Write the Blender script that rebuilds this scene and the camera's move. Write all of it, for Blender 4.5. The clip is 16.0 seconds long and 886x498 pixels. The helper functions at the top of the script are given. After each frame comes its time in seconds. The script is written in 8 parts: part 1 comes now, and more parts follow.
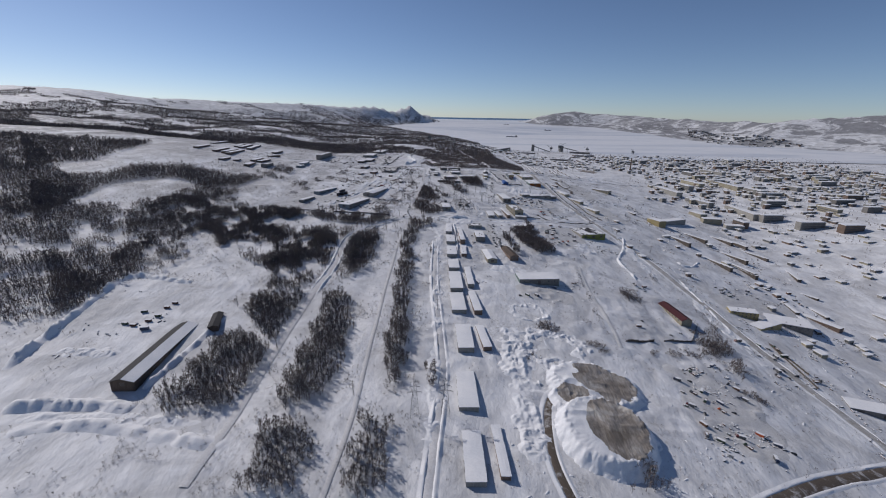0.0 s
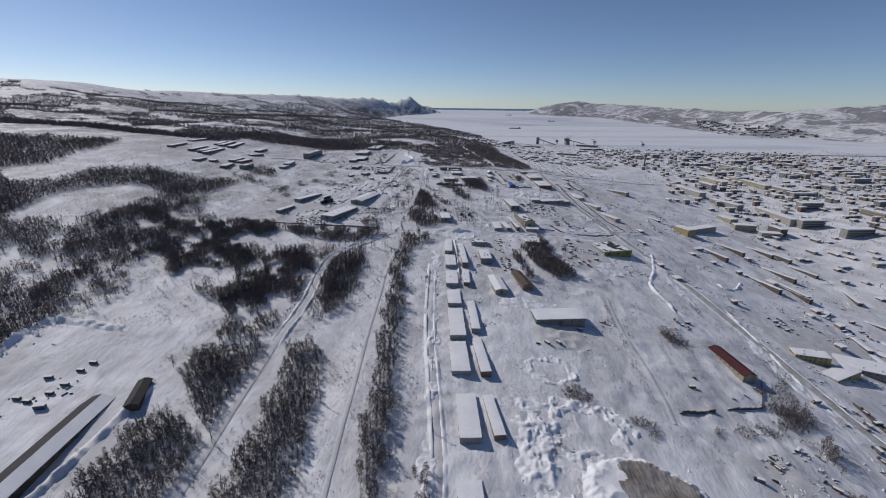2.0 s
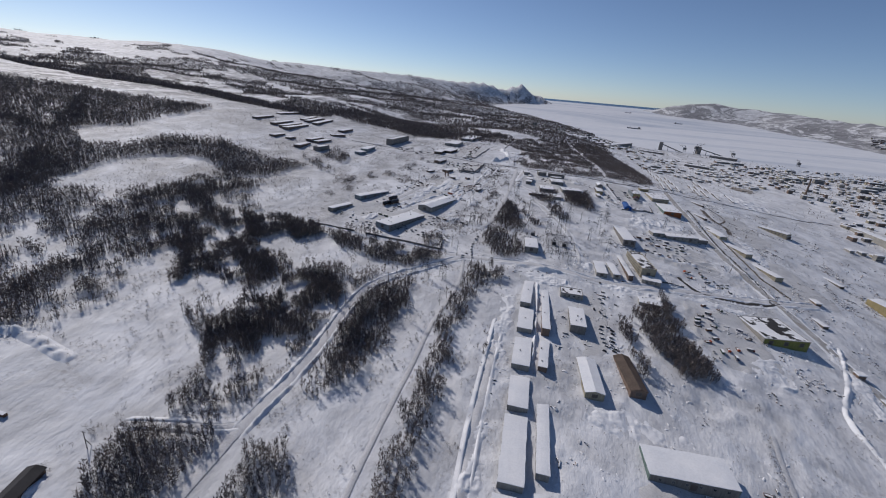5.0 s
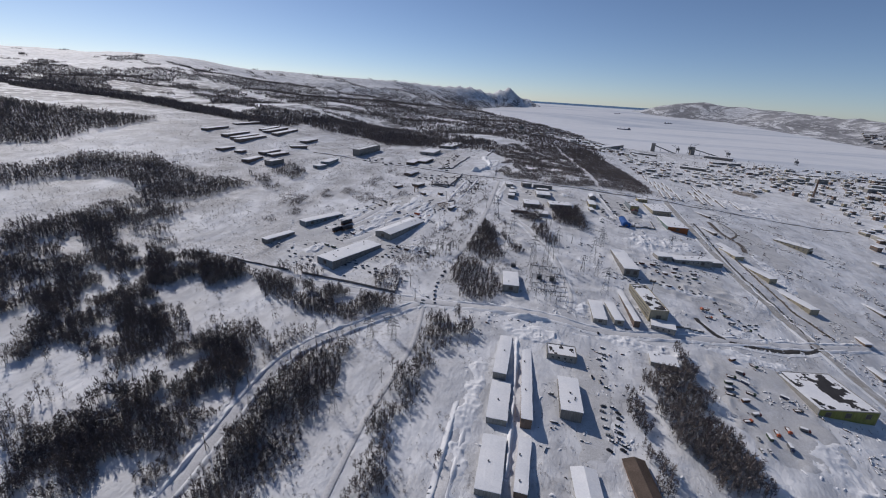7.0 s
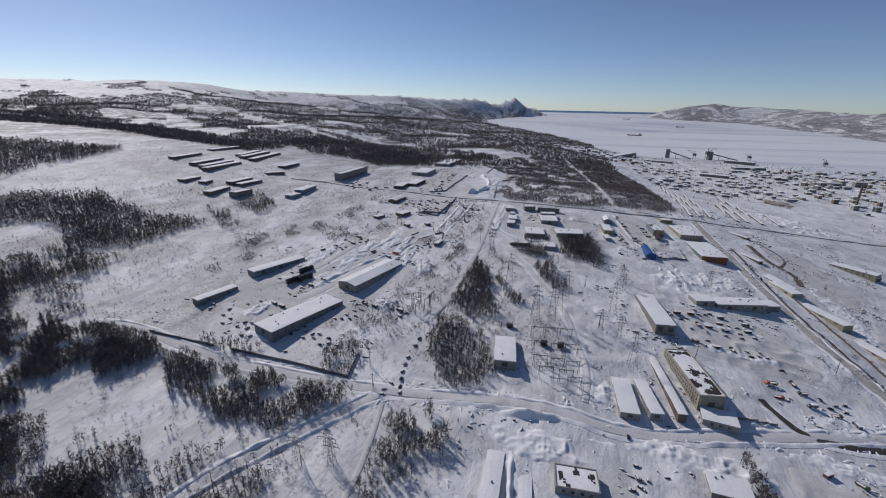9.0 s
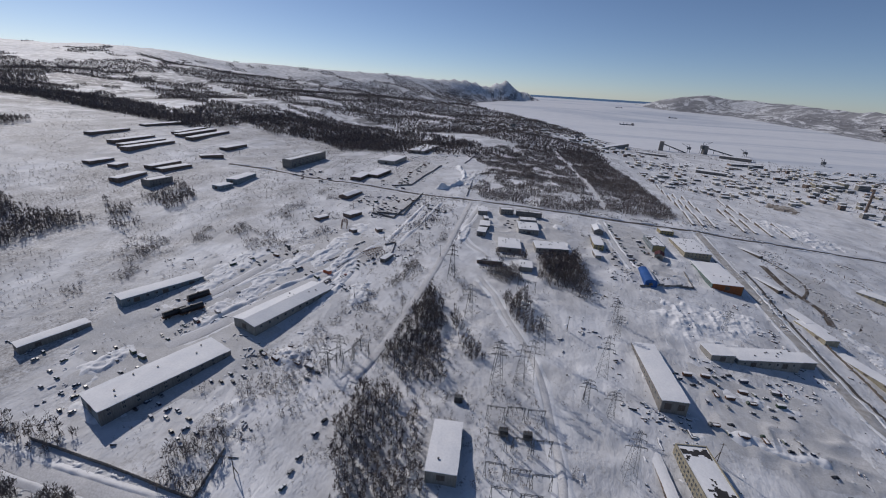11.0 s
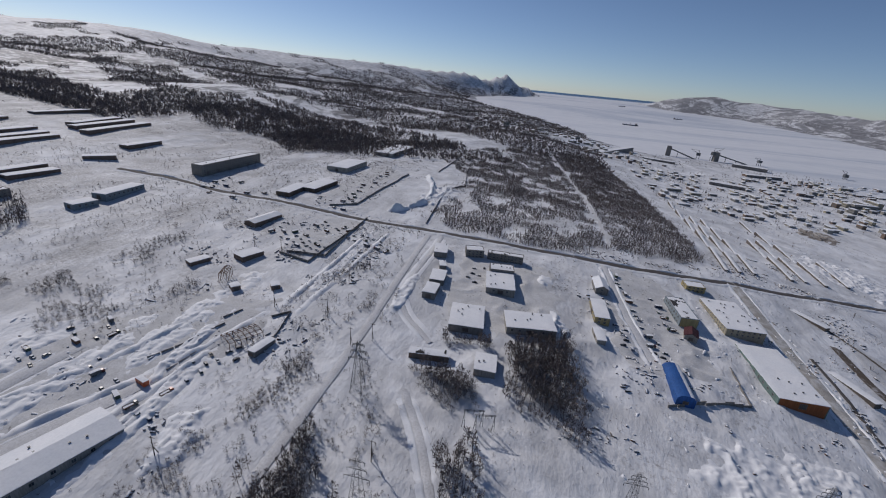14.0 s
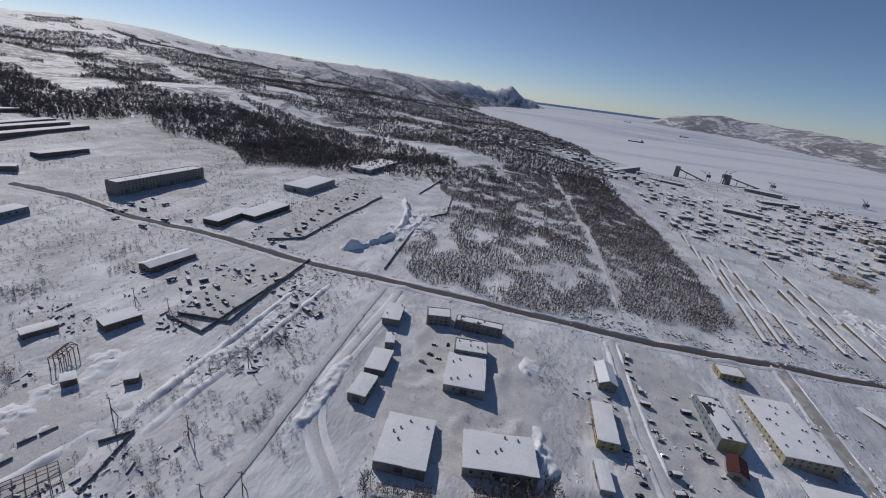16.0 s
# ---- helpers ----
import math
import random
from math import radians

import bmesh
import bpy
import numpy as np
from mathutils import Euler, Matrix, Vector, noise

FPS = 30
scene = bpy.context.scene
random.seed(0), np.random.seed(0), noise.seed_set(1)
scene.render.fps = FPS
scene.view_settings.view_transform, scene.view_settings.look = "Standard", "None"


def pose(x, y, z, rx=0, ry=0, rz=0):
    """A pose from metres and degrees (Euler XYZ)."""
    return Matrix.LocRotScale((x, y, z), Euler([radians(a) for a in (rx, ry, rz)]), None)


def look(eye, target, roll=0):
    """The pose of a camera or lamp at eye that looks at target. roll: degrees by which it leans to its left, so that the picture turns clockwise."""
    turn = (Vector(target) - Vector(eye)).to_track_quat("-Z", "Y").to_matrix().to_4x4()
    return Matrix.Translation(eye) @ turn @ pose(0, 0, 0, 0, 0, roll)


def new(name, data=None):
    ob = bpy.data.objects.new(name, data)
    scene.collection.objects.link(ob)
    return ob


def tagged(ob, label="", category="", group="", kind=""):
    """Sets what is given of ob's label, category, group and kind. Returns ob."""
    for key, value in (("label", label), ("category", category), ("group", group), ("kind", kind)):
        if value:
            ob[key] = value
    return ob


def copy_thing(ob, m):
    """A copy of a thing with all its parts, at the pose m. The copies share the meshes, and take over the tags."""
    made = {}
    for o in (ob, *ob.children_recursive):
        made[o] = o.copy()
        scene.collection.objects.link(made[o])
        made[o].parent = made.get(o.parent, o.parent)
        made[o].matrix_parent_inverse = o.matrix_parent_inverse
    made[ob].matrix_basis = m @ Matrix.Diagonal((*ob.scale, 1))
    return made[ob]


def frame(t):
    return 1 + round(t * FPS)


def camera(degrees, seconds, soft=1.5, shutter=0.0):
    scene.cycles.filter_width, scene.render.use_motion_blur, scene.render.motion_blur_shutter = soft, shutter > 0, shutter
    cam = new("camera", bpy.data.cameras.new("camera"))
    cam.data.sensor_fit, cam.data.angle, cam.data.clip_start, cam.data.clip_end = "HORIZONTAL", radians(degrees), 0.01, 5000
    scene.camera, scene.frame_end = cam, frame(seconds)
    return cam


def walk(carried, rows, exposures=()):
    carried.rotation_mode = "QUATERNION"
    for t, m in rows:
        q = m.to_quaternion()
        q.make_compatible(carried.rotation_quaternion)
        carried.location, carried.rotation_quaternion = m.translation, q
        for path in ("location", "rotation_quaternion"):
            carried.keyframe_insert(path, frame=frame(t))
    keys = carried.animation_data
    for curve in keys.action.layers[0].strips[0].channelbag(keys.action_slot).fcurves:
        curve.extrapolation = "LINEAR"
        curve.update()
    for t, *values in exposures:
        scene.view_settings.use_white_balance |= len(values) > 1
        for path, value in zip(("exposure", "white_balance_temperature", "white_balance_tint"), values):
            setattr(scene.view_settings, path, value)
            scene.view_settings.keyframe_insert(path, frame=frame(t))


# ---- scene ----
# ---- the camera and its walk ----
cam = camera(91.86, 16.0, 1.1)
ROWS = [
    (0.0, 0.77, -0.58, 118.68, 72.80, -0.98, 0.27),
    (0.5, 1.37, 18.34, 119.98, 72.61, -0.77, 0.32),
    (1.0, 1.95, 37.05, 121.41, 72.43, -1.15, 0.48),
    (1.5, 2.55, 55.64, 122.90, 72.03, -0.93, 0.52),
    (2.0, 3.16, 74.20, 124.29, 71.61, -0.67, 0.42),
    (2.5, 3.79, 92.69, 125.58, 71.17, -0.71, 0.28),
    (3.0, 4.22, 111.06, 126.65, 70.79, -0.62, 0.10),
    (3.5, 4.24, 129.24, 127.31, 70.05, -1.90, 4.66),
    (3.7, 4.25, 136.17, 127.68, 69.57, -2.24, 8.40),
    (5.8, 9.34, 212.45, 123.81, 69.47, -4.87, 14.84),
    (6.0, 9.95, 220.26, 123.63, 69.46, -5.00, 14.40),
    (6.5, 10.97, 239.61, 123.67, 69.68, -4.52, 13.37),
    (7.0, 12.00, 258.66, 123.98, 70.08, -3.44, 13.12),
    (7.5, 12.92, 277.38, 124.33, 70.49, -2.30, 13.46),
    (8.0, 13.85, 295.91, 124.70, 70.99, -1.58, 13.96),
    (8.5, 14.99, 314.25, 125.06, 71.55, -0.87, 14.11),
    (9.0, 16.32, 332.40, 125.52, 71.61, -1.06, 14.04),
    (9.2, 17.09, 339.58, 125.80, 71.41, -1.31, 13.99),
    (11.3, 21.85, 420.73, 124.49, 69.21, -3.62, 13.05),
    (11.5, 22.38, 428.28, 124.60, 69.15, -3.83, 13.12),
    (12.0, 23.63, 447.04, 124.81, 68.89, -4.02, 13.26),
    (12.5, 24.82, 465.71, 124.95, 68.49, -4.34, 13.14),
    (13.0, 26.11, 484.39, 124.95, 68.06, -4.53, 12.78),
    (13.5, 27.23, 503.16, 124.85, 68.02, -4.53, 12.70),
    (14.0, 28.43, 521.49, 125.07, 68.45, -5.05, 13.31),
    (14.5, 29.29, 539.34, 125.67, 68.97, -5.84, 13.74),
    (15.0, 30.06, 557.39, 126.20, 69.14, -6.35, 13.65),
    (15.5, 31.08, 575.52, 126.84, 69.28, -6.52, 13.79),
    (16.0, 32.21, 593.21, 127.22, 69.40, -6.93, 14.14),
]
walk(cam, [(t, pose(x, y, z, rx, ry, rz)) for t, x, y, z, rx, ry, rz in ROWS], exposures=[(0, -0.31, 6440, 14), (7.5, -0.25, 6440, 14), (12, -0.43, 6400, 14), (16, -0.47, 6380, 14)])

# ---- sky, sun ----
SUN_AZ, SUN_EL = -55.0, 35.0
world = bpy.data.worlds.new("sky")
scene.world = world
world.use_nodes = True
wn = world.node_tree
wn.nodes.clear()
sky = wn.nodes.new("ShaderNodeTexSky")
sky.sky_type, sky.sun_disc = "NISHITA", False
sky.sun_elevation, sky.sun_rotation = radians(SUN_EL), radians(SUN_AZ)
sky.altitude, sky.air_density, sky.dust_density, sky.ozone_density = 1300, 0.72, 0.5, 3.2
back = wn.nodes.new("ShaderNodeBackground")
back.inputs["Strength"].default_value = 0.094
wout = wn.nodes.new("ShaderNodeOutputWorld")
wn.links.new(sky.outputs[0], back.inputs["Color"])
wn.links.new(back.outputs[0], wout.inputs["Surface"])
sun = new("sun", bpy.data.lights.new("sun", "SUN"))
sun.data.energy, sun.data.angle, sun.data.color = 3.4, radians(0.5), (1.0, 0.955, 0.89)
sx, sy = math.sin(radians(SUN_AZ)) * math.cos(radians(SUN_EL)), math.cos(radians(SUN_AZ)) * math.cos(radians(SUN_EL))
sun.matrix_world = look((sx * 900, sy * 900, 900 * math.sin(radians(SUN_EL))), (0, 0, 0))


# ---- materials ----
class Nodes:
    """A small helper round one node material."""

    def __init__(self, name, rough=0.8, metal=0.0, spec=0.3):
        self.m = bpy.data.materials.new(name)
        self.m.use_nodes = True
        self.t = self.m.node_tree
        self.b = self.t.nodes["Principled BSDF"]
        self.b.inputs["Roughness"].default_value = rough
        self.b.inputs["Metallic"].default_value = metal
        self.b.inputs["Specular IOR Level"].default_value = spec
        self.pos = self.t.nodes.new("ShaderNodeNewGeometry").outputs["Position"]
        self.rnd = self.t.nodes.new("ShaderNodeObjectInfo").outputs["Random"]

    def noise(self, scale, detail=4.0, rough=0.55, stretch=None, warp=0.0):
        n = self.t.nodes.new("ShaderNodeTexNoise")
        n.inputs["Scale"].default_value, n.inputs["Detail"].default_value = scale, detail
        n.inputs["Roughness"].default_value, n.inputs["Distortion"].default_value = rough, warp
        src = self.pos
        if stretch:
            mp = self.t.nodes.new("ShaderNodeMapping")
            mp.inputs["Scale"].default_value = stretch[:3]
            mp.inputs["Rotation"].default_value = (0, 0, radians(stretch[3]) if len(stretch) > 3 else 0)
            self.t.links.new(src, mp.inputs["Vector"])
            src = mp.outputs[0]
        self.t.links.new(src, n.inputs["Vector"])
        return n.outputs["Fac"]

    def ramp(self, src, stops):
        r = self.t.nodes.new("ShaderNodeValToRGB")
        e = r.color_ramp.elements
        while len(e) < len(stops):
            e.new(0.5)
        for k, (p, c) in zip(e, stops):
            k.position = p
            k.color = (*c, 1) if len(c) == 3 else c
        self.t.links.new(src, r.inputs["Fac"])
        return r.outputs["Color"]

    def mix(self, fac, a, b, kind="MIX"):
        m = self.t.nodes.new("ShaderNodeMix")
        m.data_type, m.blend_type = "RGBA", kind
        for socket, value in ((m.inputs[0], fac), (m.inputs[6], a), (m.inputs[7], b)):
            if isinstance(value, (int, float)):
                socket.default_value = value
            elif isinstance(value, tuple):
                socket.default_value = (*value, 1)
            else:
                self.t.links.new(value, socket)
        return m.outputs[2]

    def math(self, op, a, b):
        m = self.t.nodes.new("ShaderNodeMath")
        m.operation = op
        for socket, value in ((m.inputs[0], a), (m.inputs[1], b)):
            if isinstance(value, (int, float)):
                socket.default_value = value
            else:
                self.t.links.new(value, socket)
        return m.outputs[0]

    def color(self, c):
        if isinstance(c, tuple):
            self.b.inputs["Base Color"].default_value = (*c, 1)
        else:
            self.t.links.new(c, self.b.inputs["Base Color"])
        return self

    def bump(self, src, strength, dist):
        n = self.t.nodes.new("ShaderNodeBump")
        n.inputs["Strength"].default_value, n.inputs["Distance"].default_value = strength, dist
        self.t.links.new(src, n.inputs["Height"])
        self.t.links.new(n.outputs[0], self.b.inputs["Normal"])
        return self


G0, G1 = (0, 0, 0), (1, 1, 1)


def plain(name, c, rough=0.8, metal=0.0, var=0.25, scale=0.6, spec=0.3):
    """A painted or raw surface with stains at two scales and a shade of its own per object."""
    k = Nodes(name, rough, metal, spec)
    dark = tuple(v * (1 - var) for v in c)
    light = tuple(min(1, v * (1 + var * 0.6)) for v in c)
    big = k.ramp(k.noise(scale * 0.3, 3), ((0.3, dark), (0.7, light)))
    fine = k.ramp(k.noise(scale * 6, 5), ((0.3, (0.72, 0.72, 0.72)), (0.65, G1)))
    k.color(k.mix(0.7, big, fine, "MULTIPLY"))
    k.bump(k.noise(scale * 10, 4), 0.3, 0.05)
    return k.m


def make_ground():
    """Wind-packed snow with drift relief, thin scrub showing through, and dark dwarf pine on the far slopes."""
    k = Nodes("ground_snow", 0.72, 0, 0.25)
    tone = k.ramp(k.noise(0.02, 5), ((0.3, (0.77, 0.78, 0.80)), (0.7, (0.87, 0.87, 0.875))))
    drift = k.ramp(k.noise(0.07, 5, 0.6, (1, 0.5, 1, 20)), ((0.32, (0.84, 0.85, 0.87)), (0.58, G1)))
    base = k.mix(1.0, tone, drift, "MULTIPLY")
    soot = k.ramp(k.noise(0.035, 6, 0.62, None, 0.8), ((0.36, (0.70, 0.695, 0.69)), (0.62, G1)))
    base = k.mix(1.0, base, soot, "MULTIPLY")
    # twigs and grass through thin snow
    patch = k.ramp(k.noise(0.022, 4, 0.6, None, 1.0), ((0.52, G0), (0.66, G1)))
    speck = k.ramp(k.noise(0.5, 6, 0.78), ((0.50, G0), (0.62, G1)))
    cover = k.mix(1.0, patch, speck, "MULTIPLY")
    base = k.mix(k.mix(1.0, cover, (0.55, 0.55, 0.55), "MULTIPLY"), base, (0.19, 0.165, 0.145))
    # dead grass and brush in long smears over the western field
    sep = k.t.nodes.new("ShaderNodeSeparateXYZ")
    k.t.links.new(k.pos, sep.inputs[0])
    field = k.ramp(k.math("DIVIDE", k.math("ADD", k.math("MULTIPLY", sep.outputs[0], -1.0), 1000.0), 2000.0), ((0.535, G0), (0.56, G1)))
    field = k.mix(1.0, field, k.ramp(k.math("DIVIDE", sep.outputs[1], 2000.0), ((0.22, G0), (0.25, G1), (0.48, G1), (0.52, G0))), "MULTIPLY")
    smear = k.ramp(k.noise(0.012, 5, 0.65, (1.0, 0.38, 1, 12), 0.8), ((0.44, G0), (0.60, G1)))
    twig = k.ramp(k.noise(0.8, 5, 0.8), ((0.40, G0), (0.60, G1)))
    cover = k.mix(1.0, k.mix(1.0, field, smear, "MULTIPLY"), twig, "MULTIPLY")
    base = k.mix(k.mix(1.0, cover, (0.72, 0.72, 0.72), "MULTIPLY"), base, (0.17, 0.15, 0.135))
    # the far slopes: scrub in ragged streaks, bare white tops
    west = k.ramp(k.math("DIVIDE", k.math("ADD", k.math("MULTIPLY", sep.outputs[0], -0.9), sep.outputs[1]), 3000.0), ((0.40, G0), (0.52, G1)))
    east = k.ramp(k.math("DIVIDE", k.math("ADD", k.math("MULTIPLY", sep.outputs[0], 2.0), sep.outputs[1]), 8000.0), ((0.54, G0), (0.62, G1)))
    streak = k.ramp(k.noise(0.0065, 7, 0.68, (1, 0.45, 1, -20), 1.2), ((0.47, G0), (0.52, G1)))
    clump = k.ramp(k.noise(0.04, 7, 0.78), ((0.44, G0), (0.48, G1)))
    bare = k.ramp(k.math("DIVIDE", k.math("ADD", sep.outputs[2], k.math("MULTIPLY", k.noise(0.0035, 4), 130.0)), 300.0), ((0.50, G1), (0.70, (0.10, 0.10, 0.10))))
    dense = k.ramp(k.noise(0.005, 7, 0.75, None, 1.0), ((0.48, G1), (0.52, (0.1, 0.1, 0.1))))
    scrub = k.mix(1.0, k.mix(1.0, k.mix(1.0, west, streak, "MULTIPLY"), clump, "MULTIPLY"), bare, "MULTIPLY")
    scrub = k.mix(1.0, scrub, k.mix(1.0, k.mix(1.0, east, dense, "MULTIPLY"), (0.85, 0.85, 0.85), "MULTIPLY"), "LIGHTEN")
    base = k.mix(k.mix(1.0, scrub, (0.8, 0.8, 0.8), "MULTIPLY"), base, (0.062, 0.06, 0.068))
    tuft = k.ramp(k.noise(0.34, 6, 0.8, (1, 0.7, 1, 30)), ((0.60, G0), (0.70, G1)))
    where = k.ramp(k.noise(0.013, 4, 0.6, None, 1.4), ((0.36, (0.1, 0.1, 0.1)), (0.58, G1)))
    base = k.mix(k.mix(1.0, k.mix(1.0, tuft, where, "MULTIPLY"), (0.62, 0.62, 0.62), "MULTIPLY"), base, (0.20, 0.18, 0.165))
    k.color(base)
    h = k.math("ADD", k.noise(0.07, 6, 0.6, (1, 0.55, 1, 20)), k.math("MULTIPLY", k.noise(0.16, 5, 0.65, (1, 0.45, 1, -25), 0.6), 0.16))
    h = k.math("ADD", h, k.math("MULTIPLY", k.noise(0.6, 4, 0.6), 0.08))
    k.bump(h, 0.75, 2.4)
    return k.m


def make_snow():
    """Loose ploughed snow and roof snow."""
    k = Nodes("snow", 0.75, 0, 0.25)
    base = k.ramp(k.noise(0.09, 5), ((0.3, (0.74, 0.755, 0.78)), (0.65, (0.85, 0.85, 0.855))))
    k.color(k.mix(0.6, base, k.ramp(k.noise(1.3, 5), ((0.3, (0.86, 0.86, 0.87)), (0.6, G1))), "MULTIPLY"))
    k.bump(k.noise(0.9, 6, 0.65), 0.35, 0.35)
    return k.m


def make_road(name, dirt, cover):
    """Driven snow over asphalt: wheel streaks and sand."""
    k = Nodes(name, 0.85, 0, 0.2)
    f = k.ramp(k.noise(0.16, 6, 0.7, None, 0.8), ((0.28 + cover * 0.26, dirt), (0.76, (0.74, 0.74, 0.75))))
    k.color(k.mix(0.6, f, k.ramp(k.noise(1.7, 4), ((0.3, (0.65, 0.64, 0.62)), (0.65, G1))), "MULTIPLY"))
    k.bump(k.noise(1.2, 5), 0.5, 0.2)
    return k.m


def make_ice():
    k = Nodes("sea_ice", 0.6, 0, 0.35)
    big = k.ramp(k.noise(0.0016, 5, 0.6, (0.35, 1.3, 1, 15), 1.5), ((0.34, (0.50, 0.54, 0.60)), (0.50, (0.72, 0.73, 0.75)), (0.7, (0.79, 0.79, 0.80))))
    k.color(k.mix(0.5, big, k.ramp(k.noise(0.02, 5), ((0.35, (0.85, 0.86, 0.88)), (0.65, G1))), "MULTIPLY"))
    k.bump(k.noise(0.05, 4), 0.3, 1.0)
    return k.m


def make_bark():
    k = Nodes("bare_branches", 0.9, 0, 0.1)
    k.color(k.ramp(k.noise(0.08, 4), ((0.3, (0.12, 0.105, 0.108)), (0.5, (0.17, 0.147, 0.14)), (0.72, (0.24, 0.20, 0.175)))))
    return k.m


def make_dirt():
    k = Nodes("dirty_snow", 0.9, 0, 0.15)
    f = k.ramp(k.noise(0.07, 6, 0.65, None, 0.6), ((0.34, (0.20, 0.175, 0.15)), (0.5, (0.34, 0.31, 0.28)), (0.66, (0.52, 0.50, 0.47))))
    rut = k.ramp(k.noise(0.5, 4, 0.6, (2.2, 0.35, 1, 22)), ((0.35, (0.62, 0.6, 0.58)), (0.6, G1)))
    k.color(k.mix(0.8, f, rut, "MULTIPLY"))
    k.bump(k.noise(0.5, 5, 0.6, (2.2, 0.35, 1, 22)), 0.8, 0.6)
    return k.m


def make_panel(name, c, pitch, var=0.2):
    """Wall of ribbed or panelled sheets: joints every pitch metres, streaks of rust and soot."""
    k = Nodes(name, 0.75, 0, 0.3)
    dark = tuple(v * (1 - var) for v in c)
    base = k.ramp(k.noise(0.25, 4), ((0.3, dark), (0.7, c)))
    base = k.mix(0.75, base, k.ramp(k.noise(0.8, 5, 0.6, (3, 3, 0.35)), ((0.32, (0.58, 0.55, 0.52)), (0.6, G1))), "MULTIPLY")
    k.color(k.mix(1.0, base, k.ramp(k.rnd, ((0, (0.82, 0.82, 0.84)), (1, G1))), "MULTIPLY"))
    w = k.t.nodes.new("ShaderNodeTexWave")
    w.inputs["Scale"].default_value = 1.0 / pitch
    k.t.links.new(k.t.nodes.new("ShaderNodeTexCoord").outputs["Object"], w.inputs["Vector"])
    k.bump(w.outputs["Fac"], 0.35, 0.06)
    return k.m


SNOWY = make_ground()
SNOW = make_snow()
# grey of driven lots; in the works yard it also paints the shade
TRODDEN_SHADED = make_road("trodden_snow", (0.61, 0.605, 0.60), 0.6)
AVENUE = make_road("dirty_avenue", (0.40, 0.375, 0.34), 0.5)
PACKED = make_road("packed_snow_road", (0.62, 0.615, 0.62), 0.1)
SANDED = make_road("sanded_road", (0.115, 0.105, 0.10), 1.5)
WET = make_road("wet_road", (0.07, 0.066, 0.064), 1.72)
MUDDY = make_road("brown_track", (0.13, 0.105, 0.085), 0.9)
ICE = make_ice()
OPEN_WATER = plain("open_water", (0.06, 0.11, 0.17), 0.25, 0, 0.2, 0.004)
BARK = make_bark()
DIRT = make_dirt()
CONCRETE = make_panel("grey_concrete", (0.27, 0.255, 0.235), 3.0)
PALE = make_panel("pale_plaster", (0.38, 0.365, 0.33), 6.0)
YELLOW = make_panel("yellow_plaster", (0.46, 0.38, 0.19), 6.0)
CREAM = make_panel("cream_plaster", (0.42, 0.38, 0.28), 6.0)
BROWN = make_panel("brown_boards", (0.15, 0.11, 0.085), 0.4, 0.35)
BRICKY = make_panel("weathered_brick", (0.25, 0.18, 0.14), 0.6, 0.3)
GREEN = make_panel("green_sheet", (0.17, 0.25, 0.225), 0.5)
LIME = make_panel("lime_sheet", (0.27, 0.28, 0.075), 0.5)
BLUE = make_panel("blue_sheet", (0.03, 0.12, 0.38), 0.5)
BLUEGREY = make_panel("blue_grey_plaster", (0.26, 0.31, 0.34), 4.0)
ORANGE = make_panel("orange_sheet", (0.36, 0.12, 0.04), 0.5)
RED = make_panel("dark_red_sheet", (0.10, 0.028, 0.032), 0.5)
ROOFING = plain("bitumen_roofing", (0.045, 0.043, 0.045), 0.85)
DARK = plain("dark_opening", (0.025, 0.027, 0.03), 0.5)
STEEL = plain("galvanised_steel", (0.13, 0.135, 0.14), 0.55, 0.5)
RUST = plain("rusted_steel", (0.14, 0.075, 0.05), 0.8)
TIMBER = plain("grey_timber", (0.13, 0.11, 0.095), 0.9)
RUBBER = plain("tyre_rubber", (0.02, 0.02, 0.02), 0.9)
PAINTS = [plain(n, c, 0.4, 0.0, 0.15, 0.6, 0.5) for n, c in (("black_paint", (0.02, 0.02, 0.025)), ("navy_paint", (0.025, 0.04, 0.09)), ("grey_paint", (0.12, 0.125, 0.13)), ("white_paint", (0.6, 0.6, 0.6)), ("green_paint", (0.04, 0.07, 0.045)), ("orange_paint", (0.50, 0.10, 0.03)), ("silver_paint", (0.3, 0.31, 0.32)), ("maroon_paint", (0.12, 0.03, 0.03)))]


def make_glass():
    k = Nodes("window_glass", 0.15, 0, 0.5)
    k.color(k.ramp(k.rnd, ((0, (0.02, 0.025, 0.03)), (1, (0.09, 0.10, 0.11)))))
    return k.m


GLASS = make_glass()


